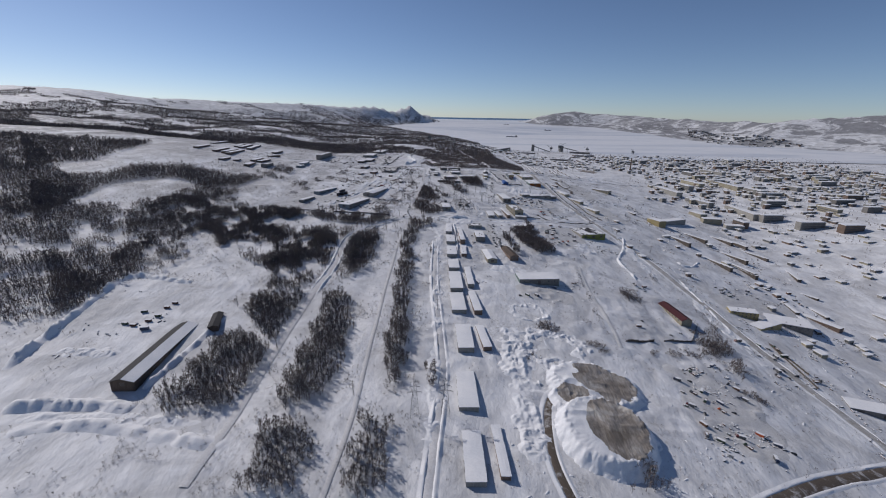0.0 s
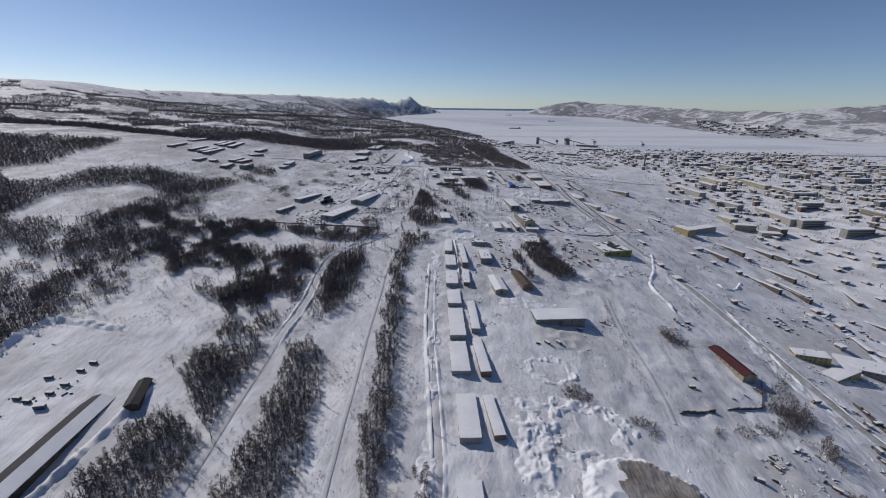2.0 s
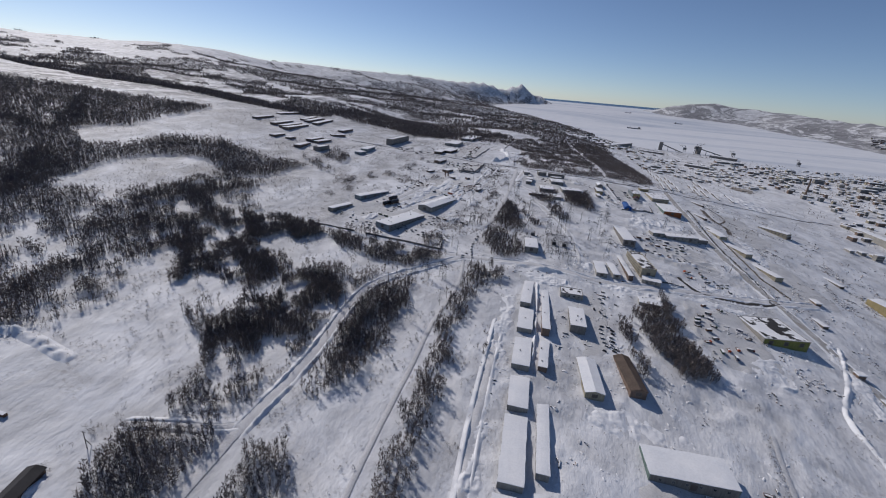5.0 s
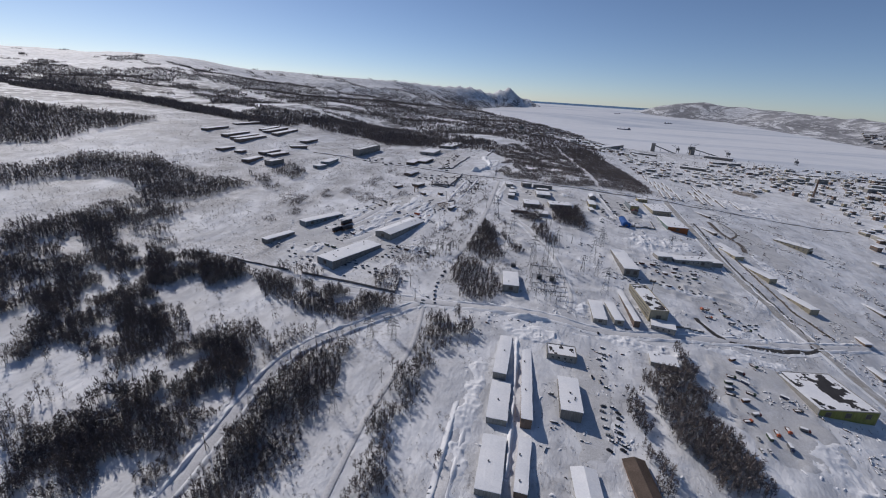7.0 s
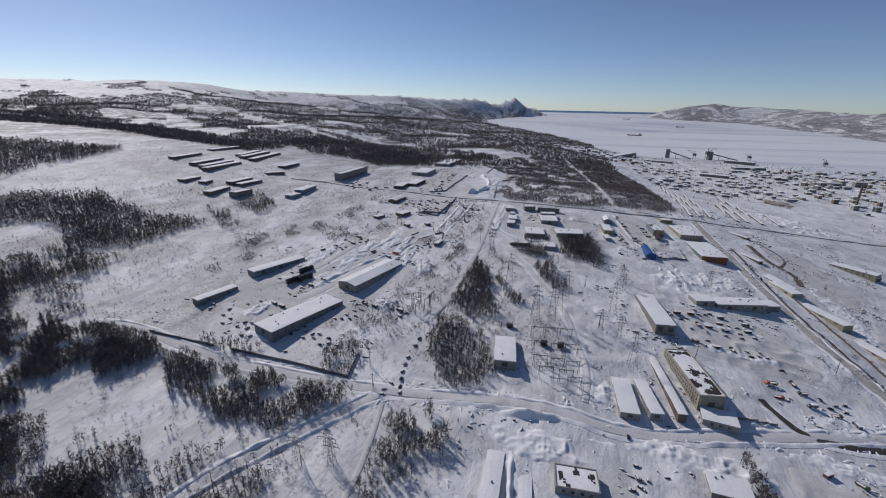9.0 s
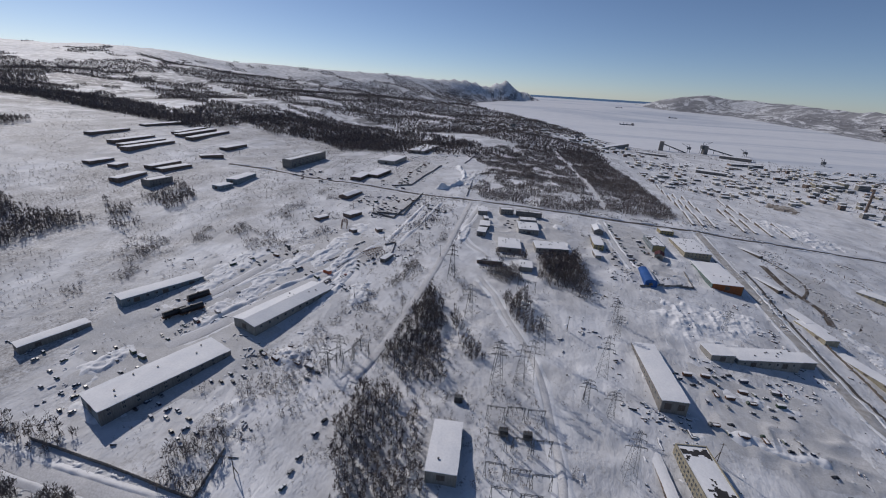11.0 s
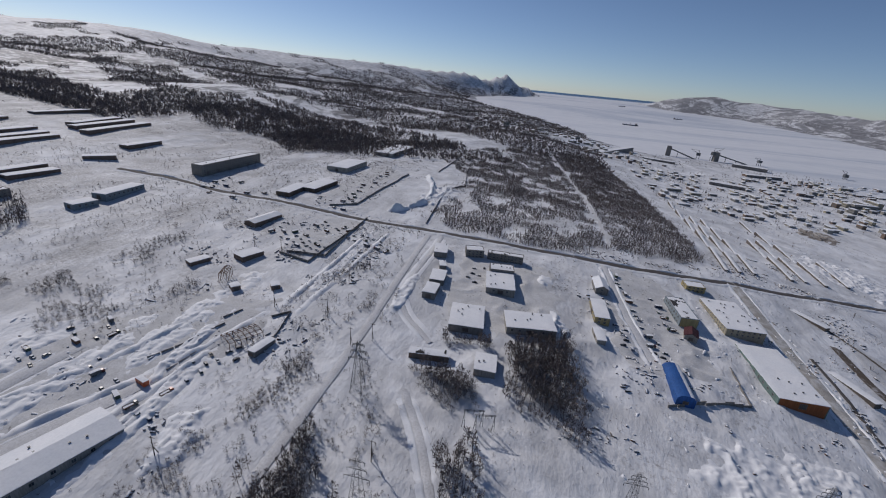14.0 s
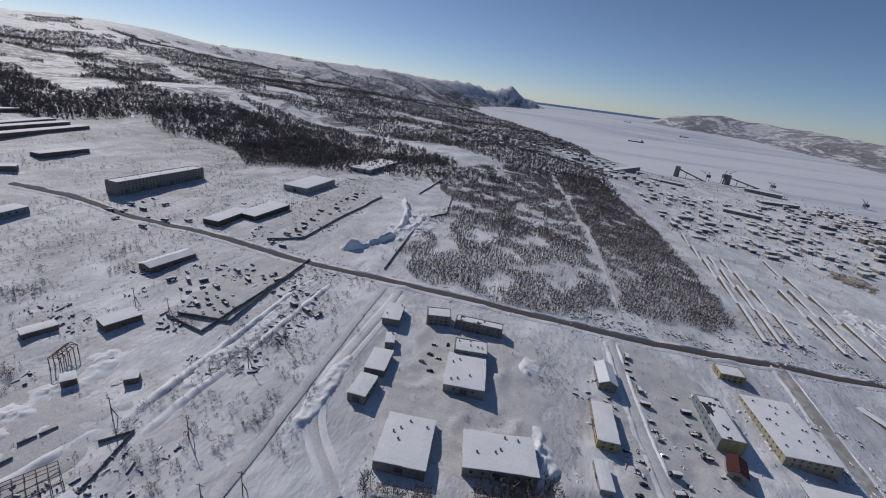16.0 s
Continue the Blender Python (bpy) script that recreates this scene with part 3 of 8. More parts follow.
def gable_roof(l, w, z, rise, over, seed, mats):
    """Pitched roof with thickness, snow lying on it where told."""
    s = Shape()
    h = w / 2 + over
    for side, mat in ((-1, mats[0]), (1, mats[1])):
        n = 10
        for i in range(n):
            x0, x1 = (l / 2 + over) * (2 * i / n - 1), (l / 2 + over) * (2 * (i + 1) / n - 1)
            zz = [z + rise + 0.12 * float(hashed(k, side, seed)) for k in (i, i + 1)]
            ez = z - over * rise / (w / 2)
            p = [(x0, side * h, ez + 0.2), (x1, side * h, ez + 0.2), (x1, 0, zz[1] + 0.2), (x0, 0, zz[0] + 0.2)]
            s.quad(*(p if side < 0 else p[::-1]), mat=mat)
            q = [(x0, side * h, ez), (x1, side * h, ez), (x1, side * h, ez + 0.2), (x0, side * h, ez + 0.2)]
            s.quad(*(q if side < 0 else q[::-1]), mat=mat)
            r = [(x0, side * h, ez), (x1, side * h, ez), (x1, 0, zz[1] - 0.05), (x0, 0, zz[0] - 0.05)]
            s.quad(*(r[::-1] if side < 0 else r), mat=mat)
    for e in (-1, 1):
        x = e * (l / 2 + over)
        ez = z - over * rise / (w / 2)
        p = [(x, -h, ez), (x, 0, z + rise), (x, 0, z + rise + 0.2), (x, -h, ez + 0.2)]
        s.quad(*(p if e < 0 else p[::-1]), mat=mats[0])
        p = [(x, 0, z + rise), (x, h, ez), (x, h, ez + 0.2), (x, 0, z + rise + 0.2)]
        s.quad(*(p if e < 0 else p[::-1]), mat=mats[1])
    return s


count = [0]
PLOTS = []


def off_plots(px, py, margin):
    """True where a spot lies outside every building."""
    ok = np.ones(len(px), bool)
    for x, y, l, w, turn in PLOTS:
        c, s_ = math.cos(radians(turn)), math.sin(radians(turn))
        u, v = c * (px - x) + s_ * (py - y), -s_ * (px - x) + c * (py - y)
        ok &= ~((np.abs(u) < l / 2 + margin) & (np.abs(v) < w / 2 + margin))
    return ok


def blown_roofing(l, w, z, share, seed):
    """Ragged patches of roofing blown free of snow, standing just out of the thin snow round them."""
    d = 0.7
    nx, ny = max(3, int(l * 0.94 / d)), max(3, int(w * 0.86 / d))
    gx, gy = np.meshgrid((np.arange(nx) - nx / 2 + 0.5) * d, (np.arange(ny) - ny / 2 + 0.5) * d)
    q = 0.5 * grain(gx + seed * 31, gy * 1.7, 7, seed) + 0.32 * grain(gx + seed * 17, gy, 2.6, seed + 1) + 0.18 * grain(gx, gy, 1.0, seed + 2)
    on = q > np.quantile(q, 1 - share)
    s = Shape()
    jx, jy = 0.3 * (hashed(np.arange(nx + 1)[None] + 0 * np.arange(ny + 1)[:, None], np.arange(ny + 1)[:, None], seed) - 0.5), 0.3 * (hashed(np.arange(ny + 1)[:, None], np.arange(nx + 1)[None], seed + 5) - 0.5)

    def corner(i, j, zz):
        return ((i - nx / 2) * d + float(jx[j, i]), (j - ny / 2) * d + float(jy[j, i]), zz)

    for j in range(ny):
        for i in range(nx):
            if on[j, i]:
                s.quad(corner(i, j, z), corner(i + 1, j, z), corner(i + 1, j + 1, z), corner(i, j + 1, z))
                for di, dj, a, b in ((-1, 0, (i, j + 1), (i, j)), (1, 0, (i + 1, j), (i + 1, j + 1)), (0, -1, (i, j), (i + 1, j)), (0, 1, (i + 1, j + 1), (i, j + 1))):
                    m, n = i + di, j + dj
                    if not (0 <= m < nx and 0 <= n < ny and on[n, m]):
                        s.quad(corner(*a, z - 0.3), corner(*b, z - 0.3), corner(*b, z), corner(*a, z))
    return s


LOW = 0.62  # the houses stand deep in snow


def settle(x, y, h):
    """Height over the snow, and the plot moved back by what the roof came down."""
    low = h * LOW
    if -30 < x < 62 and 640 < y < 800:
        return low, x, y
    ex, ey = 15.0, min(y - 200.0, 593.0)
    d = (h - low) / (123.0 - height(x, y))
    return low, x + (x - ex) * d, y + (y - ey) * d


def building(name, label, category, x, y, l, w, h, turn, wall=CONCRETE, roof="flat", cover=SNOW, cover2=None, rows=0, bay=4.0, faces="ab", doors="", door=TIMBER, vents=0, bald=0, parapet=0.0, rise=1.6, end=None, group="", foot=2.0, win=(1.5, 1.5)):
    """One building. Its length l runs along its own x axis. faces: a front (-y), b back (+y), c left end, d right end."""
    count[0] += 1
    seed = count[0]
    h, x, y = settle(x, y, h)
    PLOTS.append((x, y, l, w, turn))
    t = radians(turn)
    c, s_ = math.cos(t), math.sin(t)
    z0 = min(height(x + c * u - s_ * v, y + s_ * u + c * v) for u in (-l / 2, 0, l / 2) for v in (-w / 2, w / 2))
    ztop = height(x, y) + h
    hh = ztop - z0
    b = thing(name, label, category, pose(x, y, z0, 0, 0, turn), group)
    s = Shape()
    for q in ((-l / 2, -w / 2, l / 2, -w / 2 + 0.4, 0), (-l / 2, w / 2 - 0.4, l / 2, w / 2, 0), (-l / 2, -w / 2 + 0.4, -l / 2 + 0.4, w / 2 - 0.4, 1), (l / 2 - 0.4, -w / 2 + 0.4, l / 2, w / 2 - 0.4, 1)):
        s.box(q[0], q[1], -foot, q[2], q[3], hh, q[4])
    if roof == "gable":
        for e in (-1, 1):
            x0, x1 = e * l / 2, e * (l / 2 - 0.4)
            for xx, flip in ((x0, e < 0), (x1, e > 0)):
                p = [(xx, -w / 2, hh), (xx, w / 2, hh), (xx, 0, hh + rise)]
                s.quad(*(p[::-1] if flip else p), mat=1)
    part("wall", s.mesh("wall", wall, end or wall), b)
    if roof == "gable":
        part("roof", gable_roof(l, w, hh, rise, 0.4, seed, (0, 1)).mesh("roof", cover, cover2 or cover), b)
    elif roof == "arch":
        s = Shape()
        n = 10
        for i in range(n):
            a0, a1 = math.pi * i / n, math.pi * (i + 1) / n
            p0, p1 = (w / 2 * math.cos(a0), hh + rise * math.sin(a0)), (w / 2 * math.cos(a1), hh + rise * math.sin(a1))
            s.quad((-l / 2, *p0), (l / 2, *p0), (l / 2, *p1), (-l / 2, *p1), mat=1 if 6 <= i <= 8 else 0)
            for e in (-l / 2, l / 2):
                s.quad((e, 0, hh), (e, *p0), (e, *p1), mat=0)
        part("roof", s.mesh("roof", cover, SNOW), b)
    else:
        s = Shape()
        s.box(-l / 2 + 0.4, -w / 2 + 0.4, hh - 0.45, l / 2 - 0.4, w / 2 - 0.4, hh - 0.05)
        deck = part("roof", s.mesh("roof", ROOFING), b)
        if parapet:
            s = Shape()
            for q in ((-l / 2, -w / 2, l / 2, -w / 2 + 0.35), (-l / 2, w / 2 - 0.35, l / 2, w / 2), (-l / 2, -w / 2 + 0.35, -l / 2 + 0.35, w / 2 - 0.35), (l / 2 - 0.35, -w / 2 + 0.35, l / 2, w / 2 - 0.35)):
                s.box(q[0], q[1], hh, q[2], q[3], hh + parapet)
            part("parapet", s.mesh("parapet", wall), b)
        part("roof_snow", snow_slab(l + (0.3 if not parapet else -0.8), w + (0.3 if not parapet else -0.8), hh + 0.005, 0.35, seed).mesh("roof_snow", cover), deck, "wind-packed white snow cover")
        if bald:
            tagged(part("bare_roofing", blown_roofing(l, w, hh + 0.43, bald, seed).mesh("bare_roofing", ROOFING), deck), "dark roofing blown free of snow", kind="stuff")
    rnd = random.Random(seed)
    for i in range(vents):
        s = Shape()
        s.box(-0.22, -0.22, 0, 0.22, 0.22, 0.55)
        s.box(-0.3, -0.3, 0.55, 0.3, 0.3, 0.65)
        part("vent", s.mesh("vent", STEEL), b, "dark roof vent", pose(rnd.uniform(-0.42, 0.42) * l, rnd.uniform(-0.38, 0.38) * w, hh + (0.2 if roof == "flat" else rise * 0.5)))
    sides = {"a": (l, 0, (0, -w / 2, 0)), "b": (l, 180, (0, w / 2, 0)), "c": (w, -90, (-l / 2, 0, 0)), "d": (w, 90, (l / 2, 0, 0))}
    if rows:
        gap = h / rows
        win = (round(win[0] * 0.8, 2), round(min(win[1] * 0.8, gap * 0.62), 2))
        for face in faces:
            span, ang, o = sides[face]
            n = max(1, int((span - 1.2) / bay))
            for r in range(rows):
                zc = hh - h + gap * (r + 0.55)
                for i in range(n):
                    u = (i + 0.5 - n / 2) * bay
                    part("window", window_mesh(*win), b, "", pose(*o, 0, 0, ang) @ pose(u, 0, zc))
    for k, face in enumerate(doors):
        span, ang, o = sides[face]
        n = doors.count(face)
        i = doors[:k].count(face)
        dh = min(3.0, h * 0.75)
        part("door", door_mesh(2.8 if h > 2.6 else 2.2, dh, door), b, "", pose(*o, 0, 0, ang) @ pose((i + 0.5 - n / 2) * span / n, 0, hh - h))
    return b


building("long_shed", "long dark shed with half its pitched roof snow-covered", "shed", -158.6, 213.9, 62.9, 11.9, 4, 92.1, wall=BROWN, roof='gable', cover=SNOW, cover2=ROOFING, rise=1.6, doors='cd', rows=1, bay=6.0)
building("hut", "low dark hut with a bare grey roof", "hut", -142.5, 246.3, 20.5, 5.8, 4, 107.7, wall=BROWN, roof='gable', cover=ROOFING, rise=1.0, doors='d')
building("garage_block", "long garage block with a flat snow-laden roof", "garage", 15.2, 238.6, 29.9, 9.5, 3.2, 92.3, wall=PALE, doors='bbbbbb', group='garage blocks')
building("garage_block", "long garage block with a flat snow-laden roof", "garage", 14.6, 189.9, 30.4, 9.7, 3.2, 91.5, wall=PALE, doors='bbbbbb', group='garage blocks')
building("garage_block", "long garage block with a flat snow-laden roof", "garage", 12.2, 282.4, 29.8, 9.9, 3.2, 93.1, wall=PALE, doors='bbbbbb', group='garage blocks')
building("garage_block", "long garage block with a flat snow-laden roof", "garage", 15.5, 146.8, 28.9, 8.3, 3.2, 91, wall=PALE, doors='bbbbbb', group='garage blocks')
building("garage_row", "narrow garage row with snow on its roof", "garage", 27.2, 240, 27.6, 5, 3, 96.5, wall=BRICKY, doors='aaaaaa', group='garage blocks')
building("garage_row", "narrow garage row with snow on its roof", "garage", 24.6, 285.2, 34, 5.5, 3, 95.4, wall=BRICKY, doors='aaaaaa', group='garage blocks')
building("garage_row", "narrow garage row with snow on its roof", "garage", 27.4, 151, 30, 4, 3, 92, wall=BRICKY, doors='aaaaaa', group='garage blocks')
building("garage_block", "long garage block with a flat snow-laden roof", "garage", 6.9, 441.7, 32.9, 6.1, 3.2, 89.7, wall=PALE, doors='bbbbbb', group='garage blocks', vents=1)
building("garage_block", "long garage block with a flat snow-laden roof", "garage", 8.4, 410.8, 24.7, 8.3, 3.2, 91.1, wall=PALE, doors='bbbbbb', group='garage blocks', vents=1)
building("garage_block", "long garage block with a flat snow-laden roof", "garage", 9.2, 379.3, 25.7, 8.8, 3.2, 90.9, wall=PALE, doors='bbbbbb', group='garage blocks', vents=1)
building("garage_row", "narrow garage row with snow on its roof", "garage", 18.9, 430.4, 60.5, 4.4, 3, 92.7, wall=BRICKY, doors='aaaaaaaa', group='garage blocks', vents=2)
building("garage_row", "narrow garage row with snow on its roof", "garage", 20.4, 382.1, 25.8, 4.5, 3, 89.2, wall=BRICKY, doors='aaaaaaaa', group='garage blocks', vents=2)
for gx, gy, gl, gw in ((11.5, 318, 36, 9.5), (10.5, 350, 22, 9), (22.5, 330, 44, 5)):
    building("garage_block", "long garage block with a flat snow-laden roof", "garage", gx, gy, gl, gw, 3.2, 92, wall=PALE, doors="bbbbbb", group="garage blocks")
building("office_block", "two-storey grey block with a snowy flat roof and vents", "building", 37.5, 419.7, 23, 8.8, 6.5, 92.4, wall=CONCRETE, rows=2, faces='abd', bay=3.2, vents=5, doors='a')
building("workshop", "low pale workshop with its dark roof partly blown bare", "workshop", 34.7, 451.8, 10, 14.4, 4, 92.6, wall=PALE, bald=0.16, parapet=0.5, rows=1, faces='cd', bay=3.0)
building("workshop", "low white workshop with a clean snow roof", "workshop", 85.4, 464.5, 9.4, 12.9, 4.5, 86, wall=PALE, rows=1, faces='cd', vents=2)
building("substation_building", "substation building with a snowy flat roof", "substation", 3.6, 513.5, 22, 9.8, 5, 95.7, wall=PALE, rows=1, faces='ab', doors='c', vents=1)
building("warehouse", "large hall with a lime-green gable wall and patchy roof", "warehouse", 163.7, 474.7, 30.1, 29.3, 6, 102.6, wall=PALE, end=LIME, bald=0.4, rows=1, faces='a', bay=4.0, doors='ccc', parapet=0.4)
building("brown_shed", "weathered brown shed with a bare pitched roof", "shed", 63.1, 382.1, 28.8, 7.8, 4.2, 99.7, wall=BRICKY, roof='gable', cover=BROWN, rise=1.4, doors='c')
building("shed", "snow-roofed shed with weathered walls", "shed", 43.3, 372.5, 27.9, 8.8, 4.2, 96.1, wall=CREAM, roof='gable', cover=SNOW, rise=1.0, doors='ca', rows=1)
building("warehouse", "broad grey-green hall with a deep flat snow roof", "warehouse", 78.5, 330.5, 15.3, 33, 6.5, 94.8, wall=GREEN, end=CONCRETE, rows=1, faces='cda', bay=5.0, doors='c')
building("red_roofed_shed", "long pale shed with a dark red pitched roof", "shed", 183.6, 308.1, 32.4, 8.2, 4.5, 94, wall=CREAM, roof='gable', cover=RED, rise=1.6, rows=1, bay=4.0, doors='d')
building("office_block", "yellow plastered two-storey office block", "building", 255.8, 334.3, 9.7, 21.5, 7.5, 75.3, wall=YELLOW, rows=2, faces='abcd', bay=3.0, vents=3)
building("workshop", "wide grey workshop hall with a flat snow roof", "workshop", 295, 337.2, 18, 39.1, 5, 63.6, wall=CONCRETE, rows=1, faces='cd', bay=4.0, vents=3)
building("workshop", "yellow-walled low workshop under snow", "workshop", 267.9, 321.1, 10.2, 28, 4, 113.5, wall=CREAM, end=YELLOW, doors='c')
building("shed", "row of weathered brick sheds", "shed", 344.1, 352.5, 30, 7, 4, 114.3, wall=BRICKY, doors='aaa')
building("warehouse", "grey hall with a smooth snow roof", "warehouse", 266.9, 225.5, 12, 24, 5, 69.1, wall=CONCRETE, doors='cc')
building("warehouse", "long grey warehouse with a ribbed snowy roof", "warehouse", -106.3, 515.9, 46.3, 15, 5.5, 68.6, wall=CONCRETE, end=BLUEGREY, rows=2, faces='a', bay=4.5, doors='c', vents=6, bald=0.0)
building("warehouse", "long pale warehouse with a snowy pitched roof", "warehouse", -89, 572.9, 47.4, 14.1, 5.5, 73.1, wall=PALE, roof='gable', rise=1.2, rows=1, faces='a', bay=4.5, doors='cd', vents=5)
building("warehouse", "low warehouse with a snowy flat roof", "warehouse", -166.5, 523.6, 24.6, 5.9, 4, 71.5, wall=CONCRETE, doors='aa')
building("warehouse", "blue-grey warehouse with a snowy flat roof", "warehouse", -154.2, 567, 37.8, 8.1, 5, 65.4, wall=BLUEGREY, doors='aaa', rows=1, faces='a')
building("warehouse", "long concrete hall with a flat snow roof", "warehouse", 81.3, 578, 41.2, 10.2, 6.5, 96.2, wall=CONCRETE, rows=1, faces='bd', bay=3.4, vents=0, doors='cc')
building("depot_hall", "pale lower wing of the depot hall under smooth snow", "warehouse", 115.4, 609.4, 9.5, 11.5, 5.0, 103.6, wall=PALE, doors="c")
building("depot_hall", "wide pale depot hall with small vents along its snow roof", "warehouse", 137.2, 614.7, 10.5, 31, 6.0, 103.6, wall=PALE, doors="cc", rows=1, faces="cd", vents=6)
building("depot_annex", "small grey block beside the depot hall", "warehouse", 158.5, 623.5, 8.5, 9, 5.5, 103.6, wall=CONCRETE)
building("barrack", "low barrack with a snow roof", "barrack", 56.4, 501.4, 24.2, 7.6, 3.5, 92.4, wall=PALE, doors='c', rows=1, faces='ab', win=(1.1, 1.1))
building("barrack", "low barrack with a snow roof", "barrack", 66.2, 504, 23.1, 5.2, 3.5, 97.8, wall=PALE, doors='c', rows=1, faces='ab', win=(1.1, 1.1))
building("shed_row", "narrow row of sheds with a snow roof", "shed", 75.6, 519.3, 48.5, 3.4, 3, 95.3, wall=BRICKY, doors='bbbbbb')
building("office_block", "three-storey yellow block with closely set windows and bare roof patches", "office block", 87, 520.1, 37.1, 10.8, 9, 98.9, wall=CREAM, rows=3, faces='ab', bay=1.75, bald=0.34, parapet=0.6, doors='c', win=(1.2, 1.8))
building("annex", "lower annex of the yellow block, snow on its roof", "annex", 92.5, 499.3, 9.2, 12.9, 5, 81.2, wall=PALE, rows=1, faces='cd', bay=3.0)
building("depot_hall", "long hall with turquoise side and orange end wall", "warehouse", 144.5, 707.2, 40.3, 18.8, 5.5, 92.8, wall=GREEN, end=ORANGE, rows=1, faces='b', bay=4.0, doors='c', vents=6)
building("depot_hall", "long pale yellow hall with many small roof vents", "warehouse", 139.6, 751.2, 33.5, 18.9, 6, 95.1, wall=CREAM, rows=2, faces='bc', bay=2.6, vents=16, win=(1.2, 1.2))
building("workshop", "tall blue-grey workshop with snow along its roof lights", "workshop", 111.5, 740.6, 24.2, 9, 7.5, 94.6, wall=BLUEGREY, end=YELLOW, rows=2, faces='b', bay=3.0, bald=0.16, parapet=0.4)
building("house", "small house with a bare dark red roof", "house", 112.5, 722.3, 7.9, 5.7, 4, 75.4, wall=PALE, roof='gable', cover=RED, rise=1.4, doors='c', rows=1)
building("house", "small yellow office house with a flat snow roof", "house", 129.7, 782.5, 8, 11, 5, 94.5, wall=YELLOW, rows=2, faces='abcd', bay=2.4, parapet=0.3)
building("house", "grey two-storey house with a snowy pitched roof", "house", 71.7, 748.4, 14, 6.7, 5.5, 93, wall=CONCRETE, roof='gable', rise=1.6, rows=2, faces='abcd', bay=2.8)
building("house", "long yellow two-storey house under a snow roof", "house", 69.1, 721.4, 20, 7, 5.5, 92.2, wall=YELLOW, rows=2, faces='abcd', bay=2.6, doors='b')
building("outbuilding", "low pale outbuilding with snow roof", "outbuilding", 67.5, 700.7, 11.3, 3.9, 3, 96.2, wall=PALE, doors='b')
building("works_hall", "square grey works hall with a smooth snow roof", "works hall", 8.5, 691.5, 19.7, 15.1, 4.5, 96.1, wall=CONCRETE, rows=0, faces='cd', bay=3.4, vents=5, doors='c', parapet=0.0)
building("works_hall", "broad works hall with a snow roof and small penthouse", "works hall", 36.3, 696.4, 14.4, 21.9, 5, 100.7, wall=PALE, rows=1, faces='cd', bay=3.4, vents=5, doors='c', parapet=0.0)
building("works_hall", "pale works hall with a snow roof", "works hall", 19.2, 728.3, 19.9, 14.6, 5, 97.3, wall=PALE, rows=1, faces='cd', bay=3.4, vents=5, doors='c', parapet=0.0)
building("works_block", "taller back block of the works hall", "works hall", 18.3, 743.2, 9, 13.3, 6, 98.6, wall=CONCRETE, parapet=0.4, bald=0.0, vents=5)
building("office_block", "three-storey concrete office block of the works", "office block", 18.5, 762.3, 5.1, 21.1, 7, 91.2, wall=CONCRETE, rows=3, faces='cd', bay=2.2, bald=0.12, parapet=0.4)
building("office_block", "three-storey concrete wing of the works office", "office block", -0.2, 761.8, 7.8, 10.7, 7, 104.5, wall=CONCRETE, rows=3, faces='cd', bay=2.2, parapet=0.4)
building("workshop", "two-storey concrete workshop with a snow roof", "workshop", -19.3, 754.8, 14.3, 7.5, 5.5, 99.4, wall=CONCRETE, rows=2, faces='ab', bay=2.6, vents=2)
building("workshop", "low concrete workshop, snow roof stepped", "workshop", -12.9, 722.1, 12.9, 7.4, 4.5, 95.5, wall=CONCRETE, rows=1, faces='ab', bay=2.6)
building("workshop", "low concrete workshop with a sagging snow roof", "workshop", -12.8, 707.3, 11.3, 6.3, 5, 90.2, wall=CONCRETE, rows=1, faces='ab', bay=2.6, doors='c')
building("boiler_house", "small concrete boiler house", "boiler house", -14, 736.4, 7, 3.5, 5, 105.9, wall=CONCRETE, vents=1)
building("dark_shed", "long dark shed with a partly bare roof", "shed", -1.1, 661.2, 4, 15.8, 4, 98.4, wall=BRICKY, roof='flat', bald=0.12, doors='ccc')
building("workshop", "small square workshop with fresh snow roof", "workshop", 21.3, 662.6, 11.1, 8.2, 4, 93.4, wall=PALE, rows=1, faces='ad', bay=2.5, vents=2)
building("hangar", "bright blue arched metal hangar", "hangar", 96.8, 680.8, 22.1, 7, 3, 91, wall=BLUE, roof='arch', cover=BLUE, rise=2.0, doors='c')
building("apartment_block", "five-storey concrete-panel apartment block with stair hoods on its roof", "apartment block", -216.5, 827.5, 70, 10, 13, 87.9, wall=CONCRETE, rows=5, faces='a', bay=2.6, vents=6, parapet=0.5, doors='aaaaaa', win=(1.7, 1.5))
building("apartment_block", "three-storey grey block alone in the snow", "apartment block", -276.1, 694.7, 20.6, 10, 7.5, 81.7, wall=CONCRETE, rows=3, faces='a', bay=3.0, parapet=0.4, vents=3)
building("barn", "abandoned long low barn with snow on its roof", "barn", -431.3, 793.6, 49.4, 9, 3.5, 95.3, wall=BRICKY, rows=0, faces='a', bay=3.5, doors='c', group='low barns')
building("barn", "abandoned long low barn with snow on its roof", "barn", -394.9, 787.3, 53, 9, 3.5, 93.9, wall=BRICKY, rows=0, faces='a', bay=3.5, doors='c', group='low barns')
building("barn", "abandoned long low barn with snow on its roof", "barn", -377.3, 782.3, 54.5, 9, 3.5, 93.9, wall=BRICKY, rows=0, faces='a', bay=3.5, doors='c', group='low barns')
building("barn", "abandoned long low barn with snow on its roof", "barn", -366.5, 778.9, 59.8, 9, 3.5, 91.9, wall=BRICKY, rows=0, faces='a', bay=3.5, doors='c', group='low barns')
building("barn", "abandoned long low barn with snow on its roof", "barn", -399, 870.8, 62.4, 9, 3.5, 102.2, wall=BRICKY, rows=0, faces='a', bay=3.5, doors='c', group='low barns')
